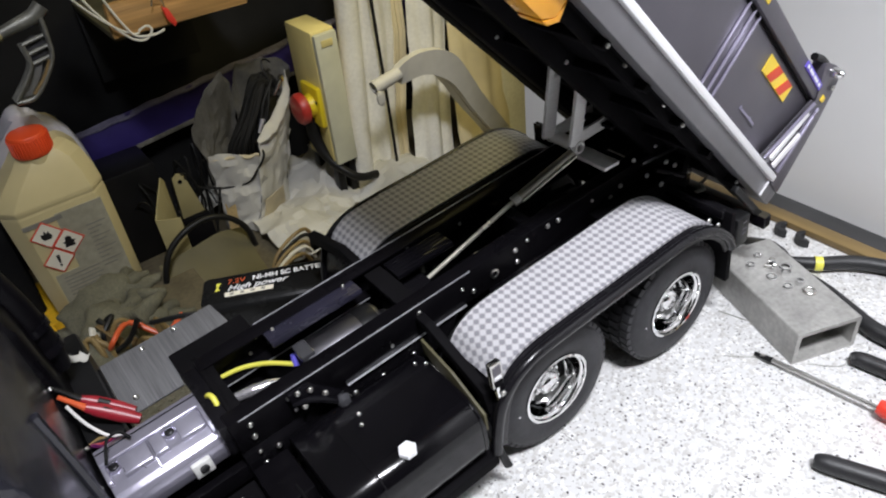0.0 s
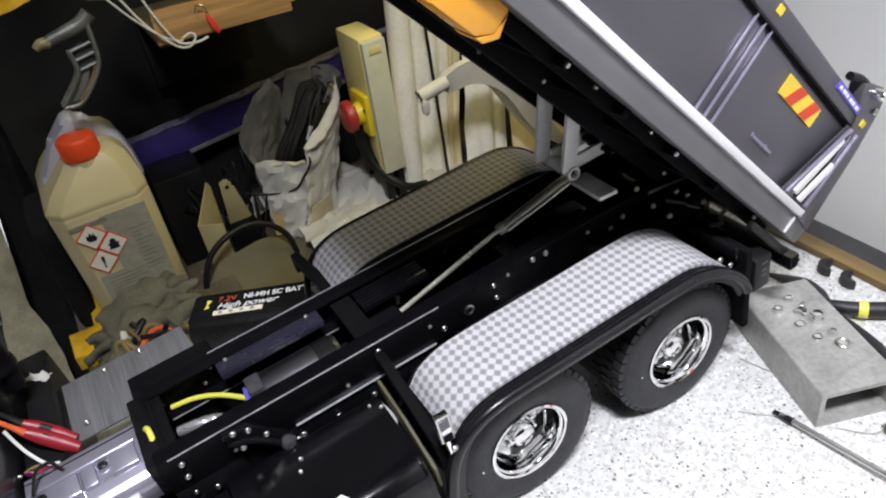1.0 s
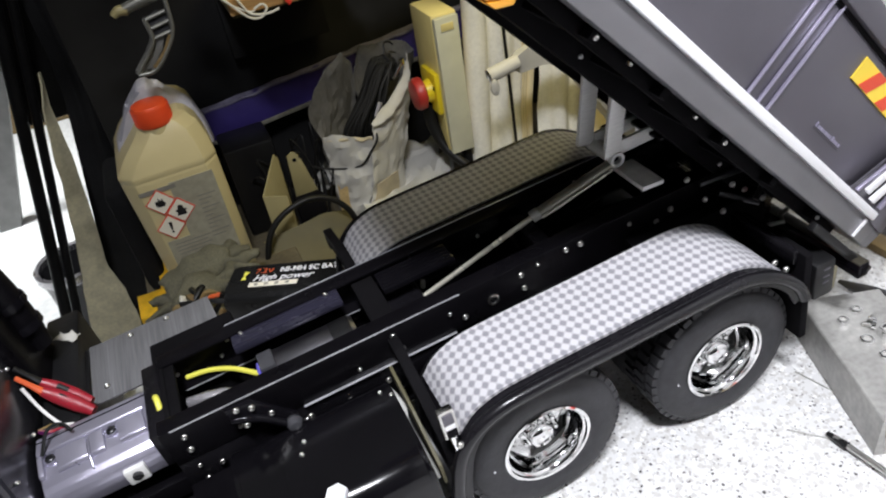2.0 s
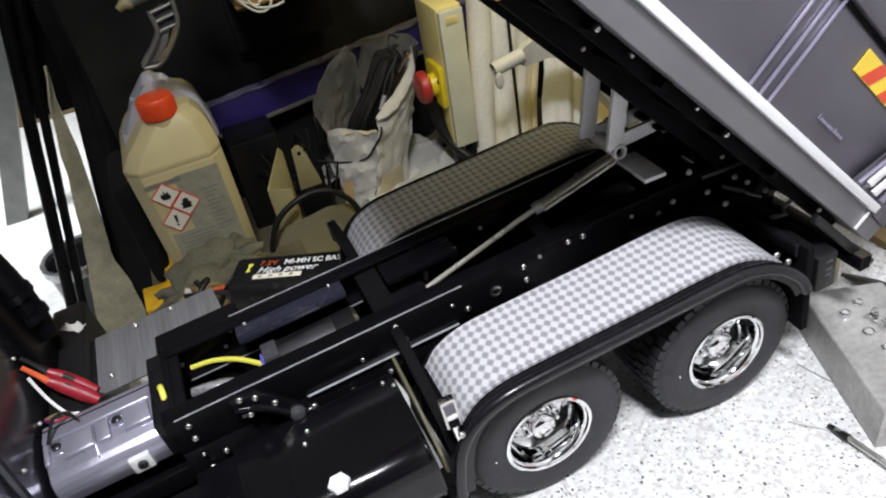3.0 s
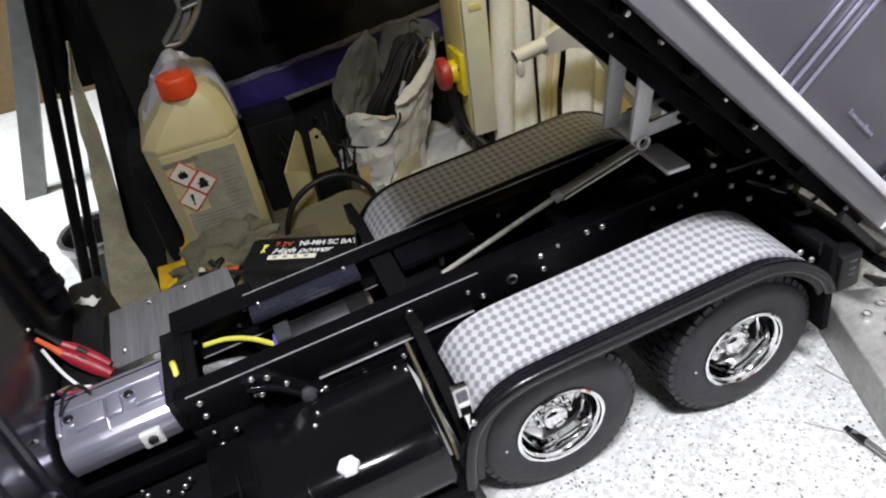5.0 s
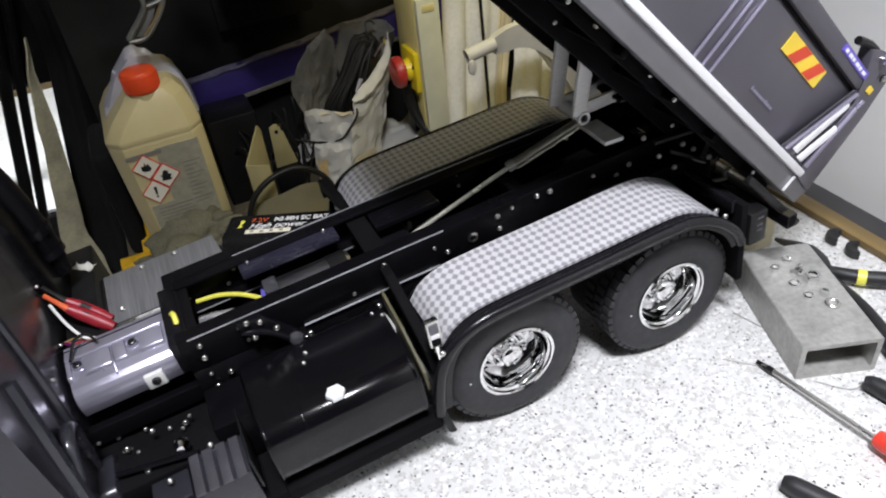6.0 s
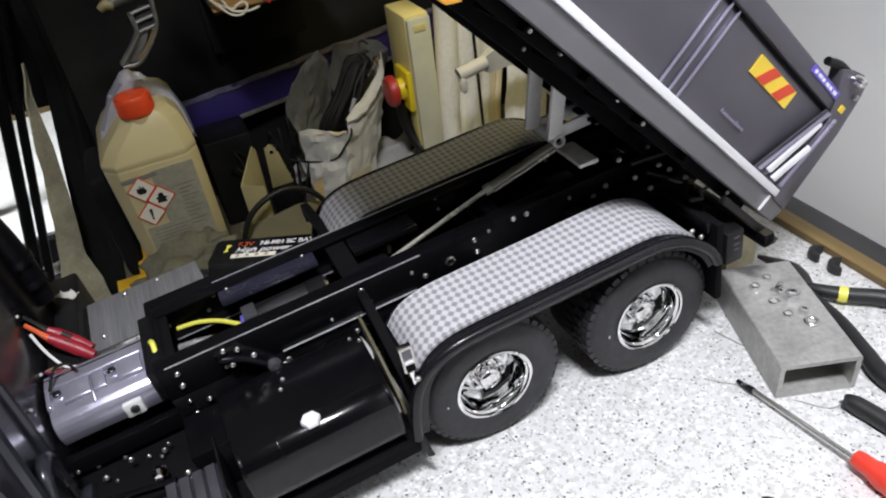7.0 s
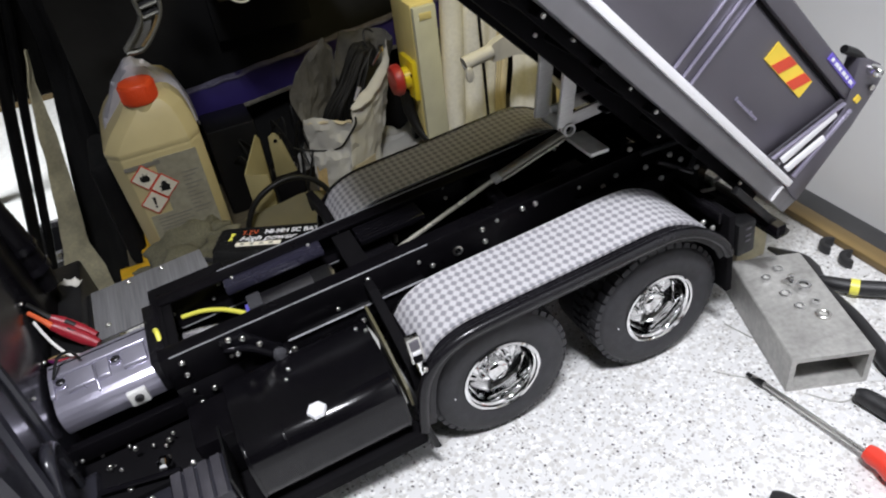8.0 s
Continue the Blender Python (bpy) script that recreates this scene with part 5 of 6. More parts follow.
for a, b, c in (((0.118, -0.023), (0.126, -0.032), (0.134, -0.040)), ((0.148, 0.004), (0.153, -0.014), (0.158, -0.022)), ((0.146, -0.058), (0.158, -0.072), (0.172, -0.070))):
    single("wire_offcut", tube([(*a, 0.0006), (*b, 0.0008), (*c, 0.0006)], 0.00035, 6), "dull_steel", "hair-thin wire offcut on the bench", "wire", group="wire offcuts")


single("wood_offcut", block(0.190, 0.214, 0.042, 0.072, 0.0, 0.032, 0.001), "beige_board", "dusty beige offcut block standing behind the truck", "offcut")


def battery():
    m = Matrix.Translation((-0.1150, 0.2120, 0.0)) @ Matrix.Rotation(radians(-27), 4, "Z")
    ob = thing("battery_pack", "black shrink-wrapped battery pack with printed lettering, on the bench", "battery", (-0.08, 0.21, 0))
    part("pack_body", extrude(rounded(0.0, 0.036, 0.0006, 0.0285, 0.006, 5), "x", 0.0, 0.088, 0.002), "battery_wrap", ob, m=m)
    top = m @ Matrix.Translation((0, 0, 0.0289))
    text_mesh("7.2V", 0.0068, "wire_orange", ob, top @ Matrix.Translation((0.0165, 0.0225, 0)))
    text_mesh("NI-MH SC BATTERY", 0.0068, "sticker_white", ob, top @ Matrix.Translation((0.0335, 0.0225, 0)) @ Matrix.Diagonal((0.9, 1, 1, 1)), weight=0.028)
    text_mesh("High power", 0.0084, "sticker_white", ob, top @ Matrix.Translation((0.0165, 0.0148, 0)) @ Matrix(((1, 0.35, 0, 0), (0, 1, 0, 0), (0, 0, 1, 0), (0, 0, 0, 1))), weight=0.012)
    panel = part("printed_panel", block(0.0155, 0.0480, 0.0085, 0.0130, 0.0, 0.0002), "ghs_white", ob, "pale printed strip", m=top)
    for k in range(4):
        part("print_mark", block(0.019 + 0.007 * k, 0.0215 + 0.007 * k, 0.0098, 0.0118, 0.0002, 0.0004), "label_text", panel, m=top)
    part("print_mark", extrude([(0.0085, 0.0160), (0.0120, 0.0170), (0.0105, 0.0200), (0.0125, 0.0245), (0.0090, 0.0250), (0.0095, 0.0200)], "z", 0.0, 0.0002), "wire_yellow", ob, "small yellow-green mark", m=top)
    part("lead", tube([m @ Vector((0.0, 0.016, 0.012)), m @ Vector((-0.016, 0.014, 0.016)), m @ Vector((-0.040, 0.018, 0.012))], 0.0018, 8), "wire_black", ob, "black lead")
    return ob


battery()
tangle = random.Random(4)
for k in range(8):
    x0, y0 = -0.200 + 0.05 * tangle.random(), 0.505 + 0.02 * tangle.random()
    pts = [(x0, y0, -0.215)]
    for _ in range(5):
        pts.append((pts[-1][0] + tangle.uniform(-0.014, 0.028), min(0.535, max(0.495, pts[-1][1] + tangle.uniform(-0.02, 0.02))), tangle.uniform(-0.205, -0.158)))
    mat = ("wire_brown", "wire_black", "wire_brown", "cord_white", "wire_orange", "wire_brown", "wire_black", "wire_brown")[k]
    single("loose_wire", tube(pts, 0.0030, 8), mat, {"wire_orange": "orange wire in a tangle beside the gloves", "wire_red": "red wire in a tangle beside the gloves", "wire_brown": "brown wire in a tangle beside the gloves", "cord_white": "pale wire in a tangle beside the gloves", "wire_black": "black wire in a tangle beside the gloves"}[mat], "wire", group="tangle of wires")

for k, (x, y, z, mat) in enumerate(((0.050, 0.560, -0.247, "wire_brown"), (0.058, 0.566, -0.243, "cord_white"), (0.062, 0.574, -0.240, "wire_brown"), (0.070, 0.580, -0.236, "wire_black"), (0.074, 0.590, -0.234, "wire_brown"), (0.046, 0.570, -0.250, "wire_black"))):
    pts = [(x - 0.030, y - 0.012, SHELF + 0.004), (x - 0.010, y, z), (x + 0.020, y + 0.010, z + 0.012), (x + 0.046, y + 0.016, z + 0.010), (x + 0.062, y + 0.030, SHELF + 0.004)]
    single("shelf_cable", tube(pts, 0.0026, 8), mat, {"wire_brown": "tan cable looped on the shelf", "cord_white": "pale cable looped on the shelf", "wire_black": "black cable looped on the shelf"}[mat], "cable", group="cables looped on the shelf")

rag = crumple(crumple(thicken(grid(22, 14, lambda u, v: (-0.212 + 0.075 * u, 0.490 + 0.035 * v, -0.214 + 0.040 * math.sin(2.6 * u) * v + 0.010 * math.sin(11 * u))), 0.002), 0.012, 40, 2.0), 0.004, 110, 5.0)
single("folded_rag", rag, "rag_brown", "crumpled brown rag lying beside the gloves", "rag", smooth=35)

# ---- on the shelf behind ----


def jerrycan():
    ob = thing("jerrycan", "cream plastic jerrycan with an orange-red screw cap and hazard labels", "jerrycan", (-0.137, 0.75, SHELF))
    x0, x1, yb = -0.1930, -0.0830, 0.838
    rings = [(SHELF + 0.001, x0 + 0.006, x1 - 0.006, 0.681, yb - 0.006), (SHELF + 0.008, x0, x1, 0.675, yb), (-0.094, x0, x1, 0.675, yb), (-0.0915, x0 + 0.0008, x1 - 0.0008, 0.6757, yb), (-0.089, x0, x1, 0.6750, yb), (-0.084, x0, x1, 0.6750, yb), (-0.066, x0 + 0.013, x1 - 0.002, 0.6800, yb), (-0.046, x0 + 0.030, x1 - 0.007, 0.6870, yb - 0.004), (-0.034, x0 + 0.038, x1 - 0.016, 0.6930, yb - 0.012), (-0.030, x0 + 0.044, x1 - 0.024, 0.7000, yb - 0.022)]
    bm = bmesh.new()
    loops = []
    for z, a, b, c, d in rings:
        a -= max(0.0, 0.0085 * (z + 0.25) / 0.165) if z < -0.07 else 0.0085 * max(0.0, (-0.030 - z) / 0.040)
        loops.append([bm.verts.new((p[0], p[1], z)) for p in rounded(a, b, c, d, min(0.016, (b - a) / 3), 1)])
    n = len(loops[0])
    for lo, hi in zip(loops, loops[1:]):
        for k in range(n):
            bm.faces.new((lo[k], lo[(k + 1) % n], hi[(k + 1) % n], hi[k]))
    bm.faces.new(loops[0][::-1])
    bm.faces.new(loops[-1])
    bmesh.ops.recalc_face_normals(bm, faces=bm.faces)
    sharp = [e for e in bm.edges if len(e.link_faces) == 2 and e.calc_face_angle(0) > radians(15)]
    bmesh.ops.bevel(bm, geom=sharp, offset=0.0035, segments=3, affect="EDGES", profile=0.5, clamp_overlap=True)
    part("body", crumple(bm, 0.0012, 25), "can_plastic", ob, smooth=30)
    m = Matrix.Translation((-0.1365, 0.7075, -0.034))
    part("neck", lathe([(0.0195, -0.014), (0.0195, 0.004), (0, 0.004)], 28), "can_plastic", ob, m=m)
    cap = part("cap", lathe([(0.0205, -0.002), (0.0218, 0.000), (0.0215, 0.021), (0.0200, 0.0235), (0.017, 0.0240), (0, 0.0242)], 40), "cap_red", ob, "orange-red ribbed screw cap", m=m)
    for k in range(40):
        a = 2 * math.pi * k / 40
        part("grip", block(-0.0007, 0.0007, -0.0006, 0.0006, 0.001, 0.020), "cap_red", cap, m=m @ Matrix.Rotation(a, 4, "Z") @ Matrix.Translation((0.0218, 0, 0)))
    shoulder = [(-0.199, -0.092), (-0.190, -0.060), (-0.162, -0.030), (-0.144, 0.001), (-0.130, 0.005), (-0.124, -0.012), (-0.106, -0.019), (-0.089, -0.038), (-0.080, -0.064), (-0.076, -0.100)]
    part("grip", crumple(extrude(shoulder, "y", 0.738, 0.772, 0.006), 0.003, 40, 2.0), "can_handle", ob, "translucent bluish-grey moulded grip and shoulder")
    y = 0.6744
    label = part("label", extrude([(-0.1490, -0.1010), (-0.0950, -0.1010), (-0.0950, -0.2350), (-0.1780, -0.2350), (-0.1780, -0.1780), (-0.1490, -0.1780)], "y", y - 0.0006, y + 0.0006), "label_grey", ob, "pale grey printed paper label")
    part("label_header", block(-0.1860, -0.1420, y - 0.0008, y + 0.0004, -0.1085, -0.1030), "label_text", label, "grey printed heading")
    for k in range(11):
        part("print_line", block(-0.1230, -0.1000 - 0.006 * (k % 3), y - 0.0010, y - 0.0005, -0.1300 - 0.0060 * k, -0.1285 - 0.0060 * k), "label_text", label)
    for k in range(7):
        part("print_line", block(-0.1700, -0.1260 - 0.004 * (k % 2), y - 0.0010, y - 0.0005, -0.1850 - 0.0052 * k, -0.1836 - 0.0052 * k), "label_text", label)
    flame = [(-0.0030, -0.0042), (0.0030, -0.0042), (0.0046, -0.0012), (0.0030, 0.0010), (0.0024, 0.0042), (0.0006, 0.0018), (-0.0012, 0.0054), (-0.0020, 0.0014), (-0.0044, 0.0026), (-0.0048, -0.0014)]
    burst = [(-0.0048, -0.0050), (0.0048, -0.0050), (0.0038, -0.0018), (0.0056, 0.0004), (0.0026, 0.0016), (0.0026, 0.0046), (0.0, 0.0060), (-0.0026, 0.0046), (-0.0028, 0.0012), (-0.0054, 0.0010), (-0.0036, -0.0018)]
    mark = [(-0.0008, -0.0028), (0.0008, -0.0028), (0.0016, 0.0056), (-0.0016, 0.0056)]
    tilt_m = Matrix.Rotation(radians(3), 4, "Y") @ Matrix.Scale(1.0, 4)
    for cx, cz, sign in ((-0.1660, -0.1215, flame), (-0.1470, -0.1395, burst), (-0.1655, -0.1580, mark)):
        mm = Matrix.Translation((cx, y, cz)) @ tilt_m
        s = 0.0182
        part("hazard_diamond", extrude([(0, -s), (s, 0), (0, s), (-s, 0)], "y", -0.0016, -0.0006), "ghs_red", label, "red-bordered hazard diamond", m=mm)
        s = 0.0162
        part("hazard_field", extrude([(0, -s), (s, 0), (0, s), (-s, 0)], "y", -0.0020, -0.0010), "ghs_white", label, m=mm)
        part("hazard_sign", extrude([(1.3 * p[0], 1.3 * p[1]) for p in sign], "y", -0.0024, -0.0014), "ink_black", label, m=mm)
        if sign is mark:
            part("hazard_sign", lathe([(0, 0), (0.0015, 0), (0.0015, 0.001), (0, 0.001)], 10, "y"), "ink_black", label, m=mm @ Matrix.Translation((0, -0.0014, -0.0066)))
    return ob


jerrycan()


def glove(name, at, turn, fingers, scale):
    """A limp work glove lying on its back, fingers spread and curled."""
    m = Matrix.Translation(at) @ Matrix.Rotation(turn, 4, "Z") @ Matrix.Scale(scale, 4)
    bits = [tube([(-0.055, 0, 0.004), (-0.020, 0, 0.014), (0.020, 0.002, 0.016), (0.042, 0, 0.010)], [0.026, 0.030, 0.034, 0.024], 18, flat=0.42)]
    for k, (a, l, lift) in enumerate(fingers):
        d = Vector((math.cos(a), math.sin(a), 0))
        s = Vector((0.030, -0.024 + 0.016 * k, 0.010))
        bits.append(tube([s, s + d * l * 0.5 + Vector((0, 0, lift)), s + d * l + Vector((0, 0, lift * 0.4))], [0.010, 0.0095, 0.0065], 10, flat=0.8))
    ob = thing(name, "crumpled grey fabric work glove lying in front of the jerrycan", "glove", at, group="work gloves")
    for k, bm in enumerate(bits):
        crumple(bm, 0.006, 45, 2.0)
        crumple(bm, 0.002, 160, 5.0)
        part("finger" if k else "palm", bm, "glove_grey", ob, m=m, smooth=180)
    return ob


glove("work_glove", (-0.148, 0.592, -0.198), radians(12), ((-0.6, 0.045, 0.004), (-0.2, 0.055, 0.006), (0.1, 0.050, 0.004), (0.5, 0.045, 0.002)), 0.82)
glove("work_glove", (-0.150, 0.565, -0.215), radians(195), ((-0.5, 0.040, 0.006), (-0.1, 0.050, 0.008), (0.2, 0.045, 0.004), (0.6, 0.040, 0.002)), 0.9)
glove("work_glove", (-0.135, 0.545, -0.226), radians(-10), ((-0.5, 0.045, 0.002), (-0.2, 0.055, 0.004), (0.1, 0.055, 0.004), (0.4, 0.040, 0.006)), 0.85)
glove("work_glove", (-0.158, 0.530, -0.205), radians(60), ((-0.5, 0.045, 0.004), (-0.2, 0.055, 0.010), (0.1, 0.050, 0.006), (0.4, 0.040, 0.002)), 1.0)
single("crate", block(-0.215, -0.030, 0.470, 0.640, SHELF, -0.225, 0.003), "shelf_board", "low dusty brown box under the gloves", "crate")


def yellow_angle():
    ob = thing("yellow_bracket", "worn yellow-painted flat angle lying on the shelf beside the jerrycan", "bracket", (-0.215, 0.69, SHELF))
    part("long_leg", extrude([(-0.2118, 0.6905), (-0.2105, 0.8020), (-0.1960, 0.8000), (-0.1938, 0.6905)], "z", SHELF + 0.0002, -0.2490, 0.0010), "tool_yellow", ob)
    part("short_leg", extrude([(-0.2436, 0.6930), (-0.2425, 0.6380), (-0.2060, 0.6320), (-0.2040, 0.6900), (-0.2120, 0.6902)], "z", SHELF + 0.0002, -0.2492, 0.0015), "tool_yellow", ob)
    return ob


yellow_angle()


def ruled(bottom, top, nu=24, nv=14, bulge=0.0):
    """A paper wall between a straight foot and a broken upper edge."""
    lens = [0.0]
    for a, b in zip(top, top[1:]):
        lens.append(lens[-1] + (Vector(b) - Vector(a)).length)
    def f(u, v):
        d = u * lens[-1]
        q = Vector([float(np.interp(d, lens, [p[k] for p in top])) for k in range(3)])
        foot = Vector(bottom[0]).lerp(Vector(bottom[1]), u)
        w = foot.lerp(q, v)
        return (w.x, w.y - bulge * math.sin(math.pi * u) * math.sin(math.pi * v), w.z)
    return grid(nu, nv, f)


def paper_sack():
    ob = thing("paper_sack", "torn white and grey paper sack holding coiled black cables", "sack", (0.115, 0.75, SHELF))
    z0 = SHELF + 0.001
    left, near, right, back = (0.058, 0.741, z0), (0.092, 0.715, z0), (0.165, 0.760, z0), (0.122, 0.792, z0)
    walls = (("front_panel", (left, near), ((0.060, 0.741, -0.140), (0.090, 0.7275, -0.143), (0.122, 0.715, -0.150)), "paper_white", "white outer paper", 0.003, 1.0),
             ("side_panel", (near, right), ((0.122, 0.715, -0.150), (0.127, 0.715, -0.133), (0.148, 0.725, -0.128), (0.176, 0.742, -0.121), (0.200, 0.760, -0.103), (0.210, 0.763, -0.067)), "paper_white", "white outer paper", 0.003, 3.0),
             ("torn_flap", (left, back), ((0.052, 0.745, -0.092), (0.064, 0.750, -0.076), (0.090, 0.762, -0.055), (0.119, 0.775, -0.039), (0.128, 0.788, -0.064), (0.132, 0.790, -0.092)), "paper_grey", "grey torn inner paper", -0.004, 5.0),
             ("torn_flap", (back, right), ((0.132, 0.790, -0.092), (0.141, 0.797, -0.066), (0.150, 0.800, -0.048), (0.194, 0.800, -0.054), (0.221, 0.800, -0.063), (0.227, 0.790, -0.077), (0.212, 0.766, -0.067)), "paper_grey", "grey torn inner paper", -0.003, 7.0))
    for name, foot, top, mat, label, bulge, seed in walls:
        bm = thicken(ruled(foot, top, 30, 20, bulge), 0.0012)
        crumple(bm, 0.006, 22, seed)
        crumple(bm, 0.0040, 55, seed + 2)
        crumple(bm, 0.0016, 140, seed + 4)
        part(name, bm, mat, ob, label, smooth=14)
    lip = tube([(0.126, 0.7125, -0.134), (0.140, 0.718, -0.129), (0.160, 0.730, -0.123), (0.180, 0.743, -0.112), (0.199, 0.756, -0.096), (0.205, 0.762, -0.076)], [0.003, 0.008, 0.0085, 0.0075, 0.005, 0.003], 10, flat=0.35)
    part("curled_lip", crumple(lip, 0.003, 60, 1.0), "paper_white", ob, "white curled torn edge", smooth=30)
    part("turned_rim", crumple(tube([(0.058, 0.739, -0.141), (0.090, 0.725, -0.146), (0.123, 0.713, -0.151)], 0.0035, 8, flat=0.6), 0.004, 70, 4.0), "sack_tan", ob, "tan turned-down rim", smooth=30)
    part("tape", crumple(thicken(ruled(((0.058, 0.738, z0), (0.070, 0.728, z0)), ((0.060, 0.737, -0.215), (0.072, 0.728, -0.216)), 6, 6), 0.001), 0.002, 40, 7), "cardboard", ob, "tan paper strip at the corner")
    part("patch", crumple(thicken(ruled(((0.100, 0.7165, z0), (0.150, 0.7470, z0)), ((0.112, 0.7150, -0.222), (0.154, 0.7410, -0.226)), 8, 6), 0.001), 0.002, 40, 9), "sack_tan", ob, "tan lower part of the sack")
    return ob


paper_sack()
cables = thing("cable_bundle", "bundle of long black cables with plugs in the sack", "cables", (0.13, 0.74, -0.14))
rc = random.Random(8)
for k in range(44):
    a, e = rc.uniform(-1, 1), rc.uniform(-1, 1)
    j = [rc.uniform(-0.004, 0.004) for _ in range(4)]
    pts = [(0.110 + 0.026 * a, 0.742 + 0.008 * e, -0.170), (0.118 + 0.026 * a + j[0], 0.742 + 0.010 * e, -0.140), (0.146 + 0.020 * a + j[1], 0.752 + 0.010 * e, -0.103 + 0.004 * a), (0.165 + 0.014 * a + j[2], 0.760 + 0.008 * e, -0.074 + 0.006 * e), (0.176 + 0.012 * a, 0.763 + 0.008 * e, -0.070 + 0.004 * e), (0.182 + 0.008 * a + j[3], 0.760 + 0.006 * e, -0.086 - 0.010 * abs(e))]
    part("cable", tube(pts, 0.0019 if k % 3 else 0.0027, 6, steps=4), "wire_black", cables)
part("cable", tube([(0.128, 0.735, -0.140), (0.127, 0.709, -0.150), (0.112, 0.713, -0.172), (0.098, 0.720, -0.188), (0.072, 0.732, -0.190), (0.048, 0.740, -0.184), (0.030, 0.745, -0.176)], 0.0016, 8), "wire_black", cables, "thin black cable hanging over the front")
part("cable", tube([(0.181, 0.758, -0.074), (0.177, 0.764, -0.060), (0.181, 0.772, -0.048), (0.190, 0.778, -0.050), (0.196, 0.780, -0.056)], 0.0014, 6), "wire_black", cables)
part("plug", tube([(0.178, 0.750, -0.092), (0.195, 0.752, -0.073)], [0.0018, 0.0030], 10), "nut_steel", cables, "bright metal jack plug")
part("plug", lathe([(0, 0), (0.0036, 0), (0.0040, 0.004), (0.0036, 0.008), (0, 0.009)], 12), "nut_steel", cables, "bright metal plug end", m=Matrix.Translation((0.1955, 0.752, -0.076)))
part("plug", tube([(0.139, 0.738, -0.132), (0.150, 0.740, -0.115)], [0.0034, 0.0050], 10, flat=0.6), "can_handle", cables, "pale grey plug")


def switch_box():
    m = Matrix(((1, 0, 0.015, 0.2295), (0, 1, 0, 0.693), (0, 0, 1, 0), (0, 0, 0, 1)))
    ob = thing("electrical_box", "cream electrical enclosure with a yellow and red emergency switch", "electrical box", (0.25, 0.7, SHELF))
    part("body", block(-0.001, 0.036, 0.006, 0.082, -0.208, -0.005, 0.003), "box_beige", ob, m=m)
    lid = part("lid", block(0.000, 0.034, -0.004, 0.0052, -0.204, -0.008, 0.002), "lid_grey", ob, "grey-green lid", m=m)
    part("label_patch", block(0.008, 0.026, -0.0050, -0.0040, -0.026, -0.016, 0.0004), "box_beige", lid, "small raised name plate", m=m)
    sw = part("switch_plate", block(-0.010, -0.0015, 0.002, 0.052, -0.142, -0.082, 0.003), "switch_yellow", ob, "yellow switch plate", m=m)
    part("switch_neck", lathe([(0, 0), (0.017, 0), (0.014, 0.012), (0, 0.012)], 20, "x"), "switch_yellow", sw, m=m @ Matrix.Translation((-0.009, 0.025, -0.111)) @ Matrix.Rotation(radians(180), 4, "Z"))
    part("knob", lathe([(0, 0), (0.018, 0), (0.0225, 0.003), (0.0230, 0.010), (0.0200, 0.015), (0.013, 0.017), (0, 0.0175)], 28, "x"), "knob_red", sw, "red mushroom knob", m=m @ Matrix.Translation((-0.0195, 0.025, -0.111)) @ Matrix.Rotation(radians(180), 4, "Z"))
    part("print_mark", block(-0.0108, -0.0100, 0.006, 0.011, -0.106, -0.101, 0.0002), "black_matt", sw, m=m)
    part("cable", tube([m @ Vector((-0.012, 0.034, -0.132)), m @ Vector((-0.011, 0.034, -0.165)), m @ Vector((-0.004, 0.018, -0.198)), m @ Vector((0.014, -0.006, -0.222)), m @ Vector((0.032, -0.012, -0.234)), m @ Vector((0.060, -0.006, -0.243))], [0.0095, 0.0095, 0.0070, 0.0062, 0.0062, 0.0062], 12), "wire_black", ob, "thick black cable")
    for x in (0.008, 0.028):
        for y in (0.016, 0.072):
            part("foot", block(x - 0.006, x + 0.006, y - 0.008, y + 0.008, SHELF, -0.2085, 0.001), "black_plastic", ob, m=m)
    return ob


switch_box()
single("foam_roll", tube([(0.2750, 0.712, SHELF), (0.2880, 0.714, -0.12), (0.3100, 0.716, 0.14)], [0.0180, 0.0185, 0.0180], 18, flat=0.9), "cloth_white", "upright white roll of foam sheet beside the switch box", "foam roll")
single("conduit", tube([(0.3275, 0.690, SHELF), (0.3275, 0.692, -0.10), (0.326, 0.694, 0.12)], 0.0024, 8), "wire_black", "thin black cable hanging between the white sheets", "cable")


def sheet(name, x0, x1, y, z1, wave, seed, lean, mat, label):
    def f(u, v):
        x = x0 + (x1 - x0) * u
        z = SHELF + 0.001 + (z1 - SHELF) * v
        return (x + 0.10 * z, y - lean * (1 - v) + wave * math.sin(7 * u + seed) + 0.5 * wave * math.sin(17 * u + 3 * v + seed), z)
    bm = thicken(grid(28, 10, f), 0.003)
    crumple(bm, 0.005, 16, seed)
    return single(name, bm, mat, label, "sheet", group="sheets behind the bench", smooth=60)


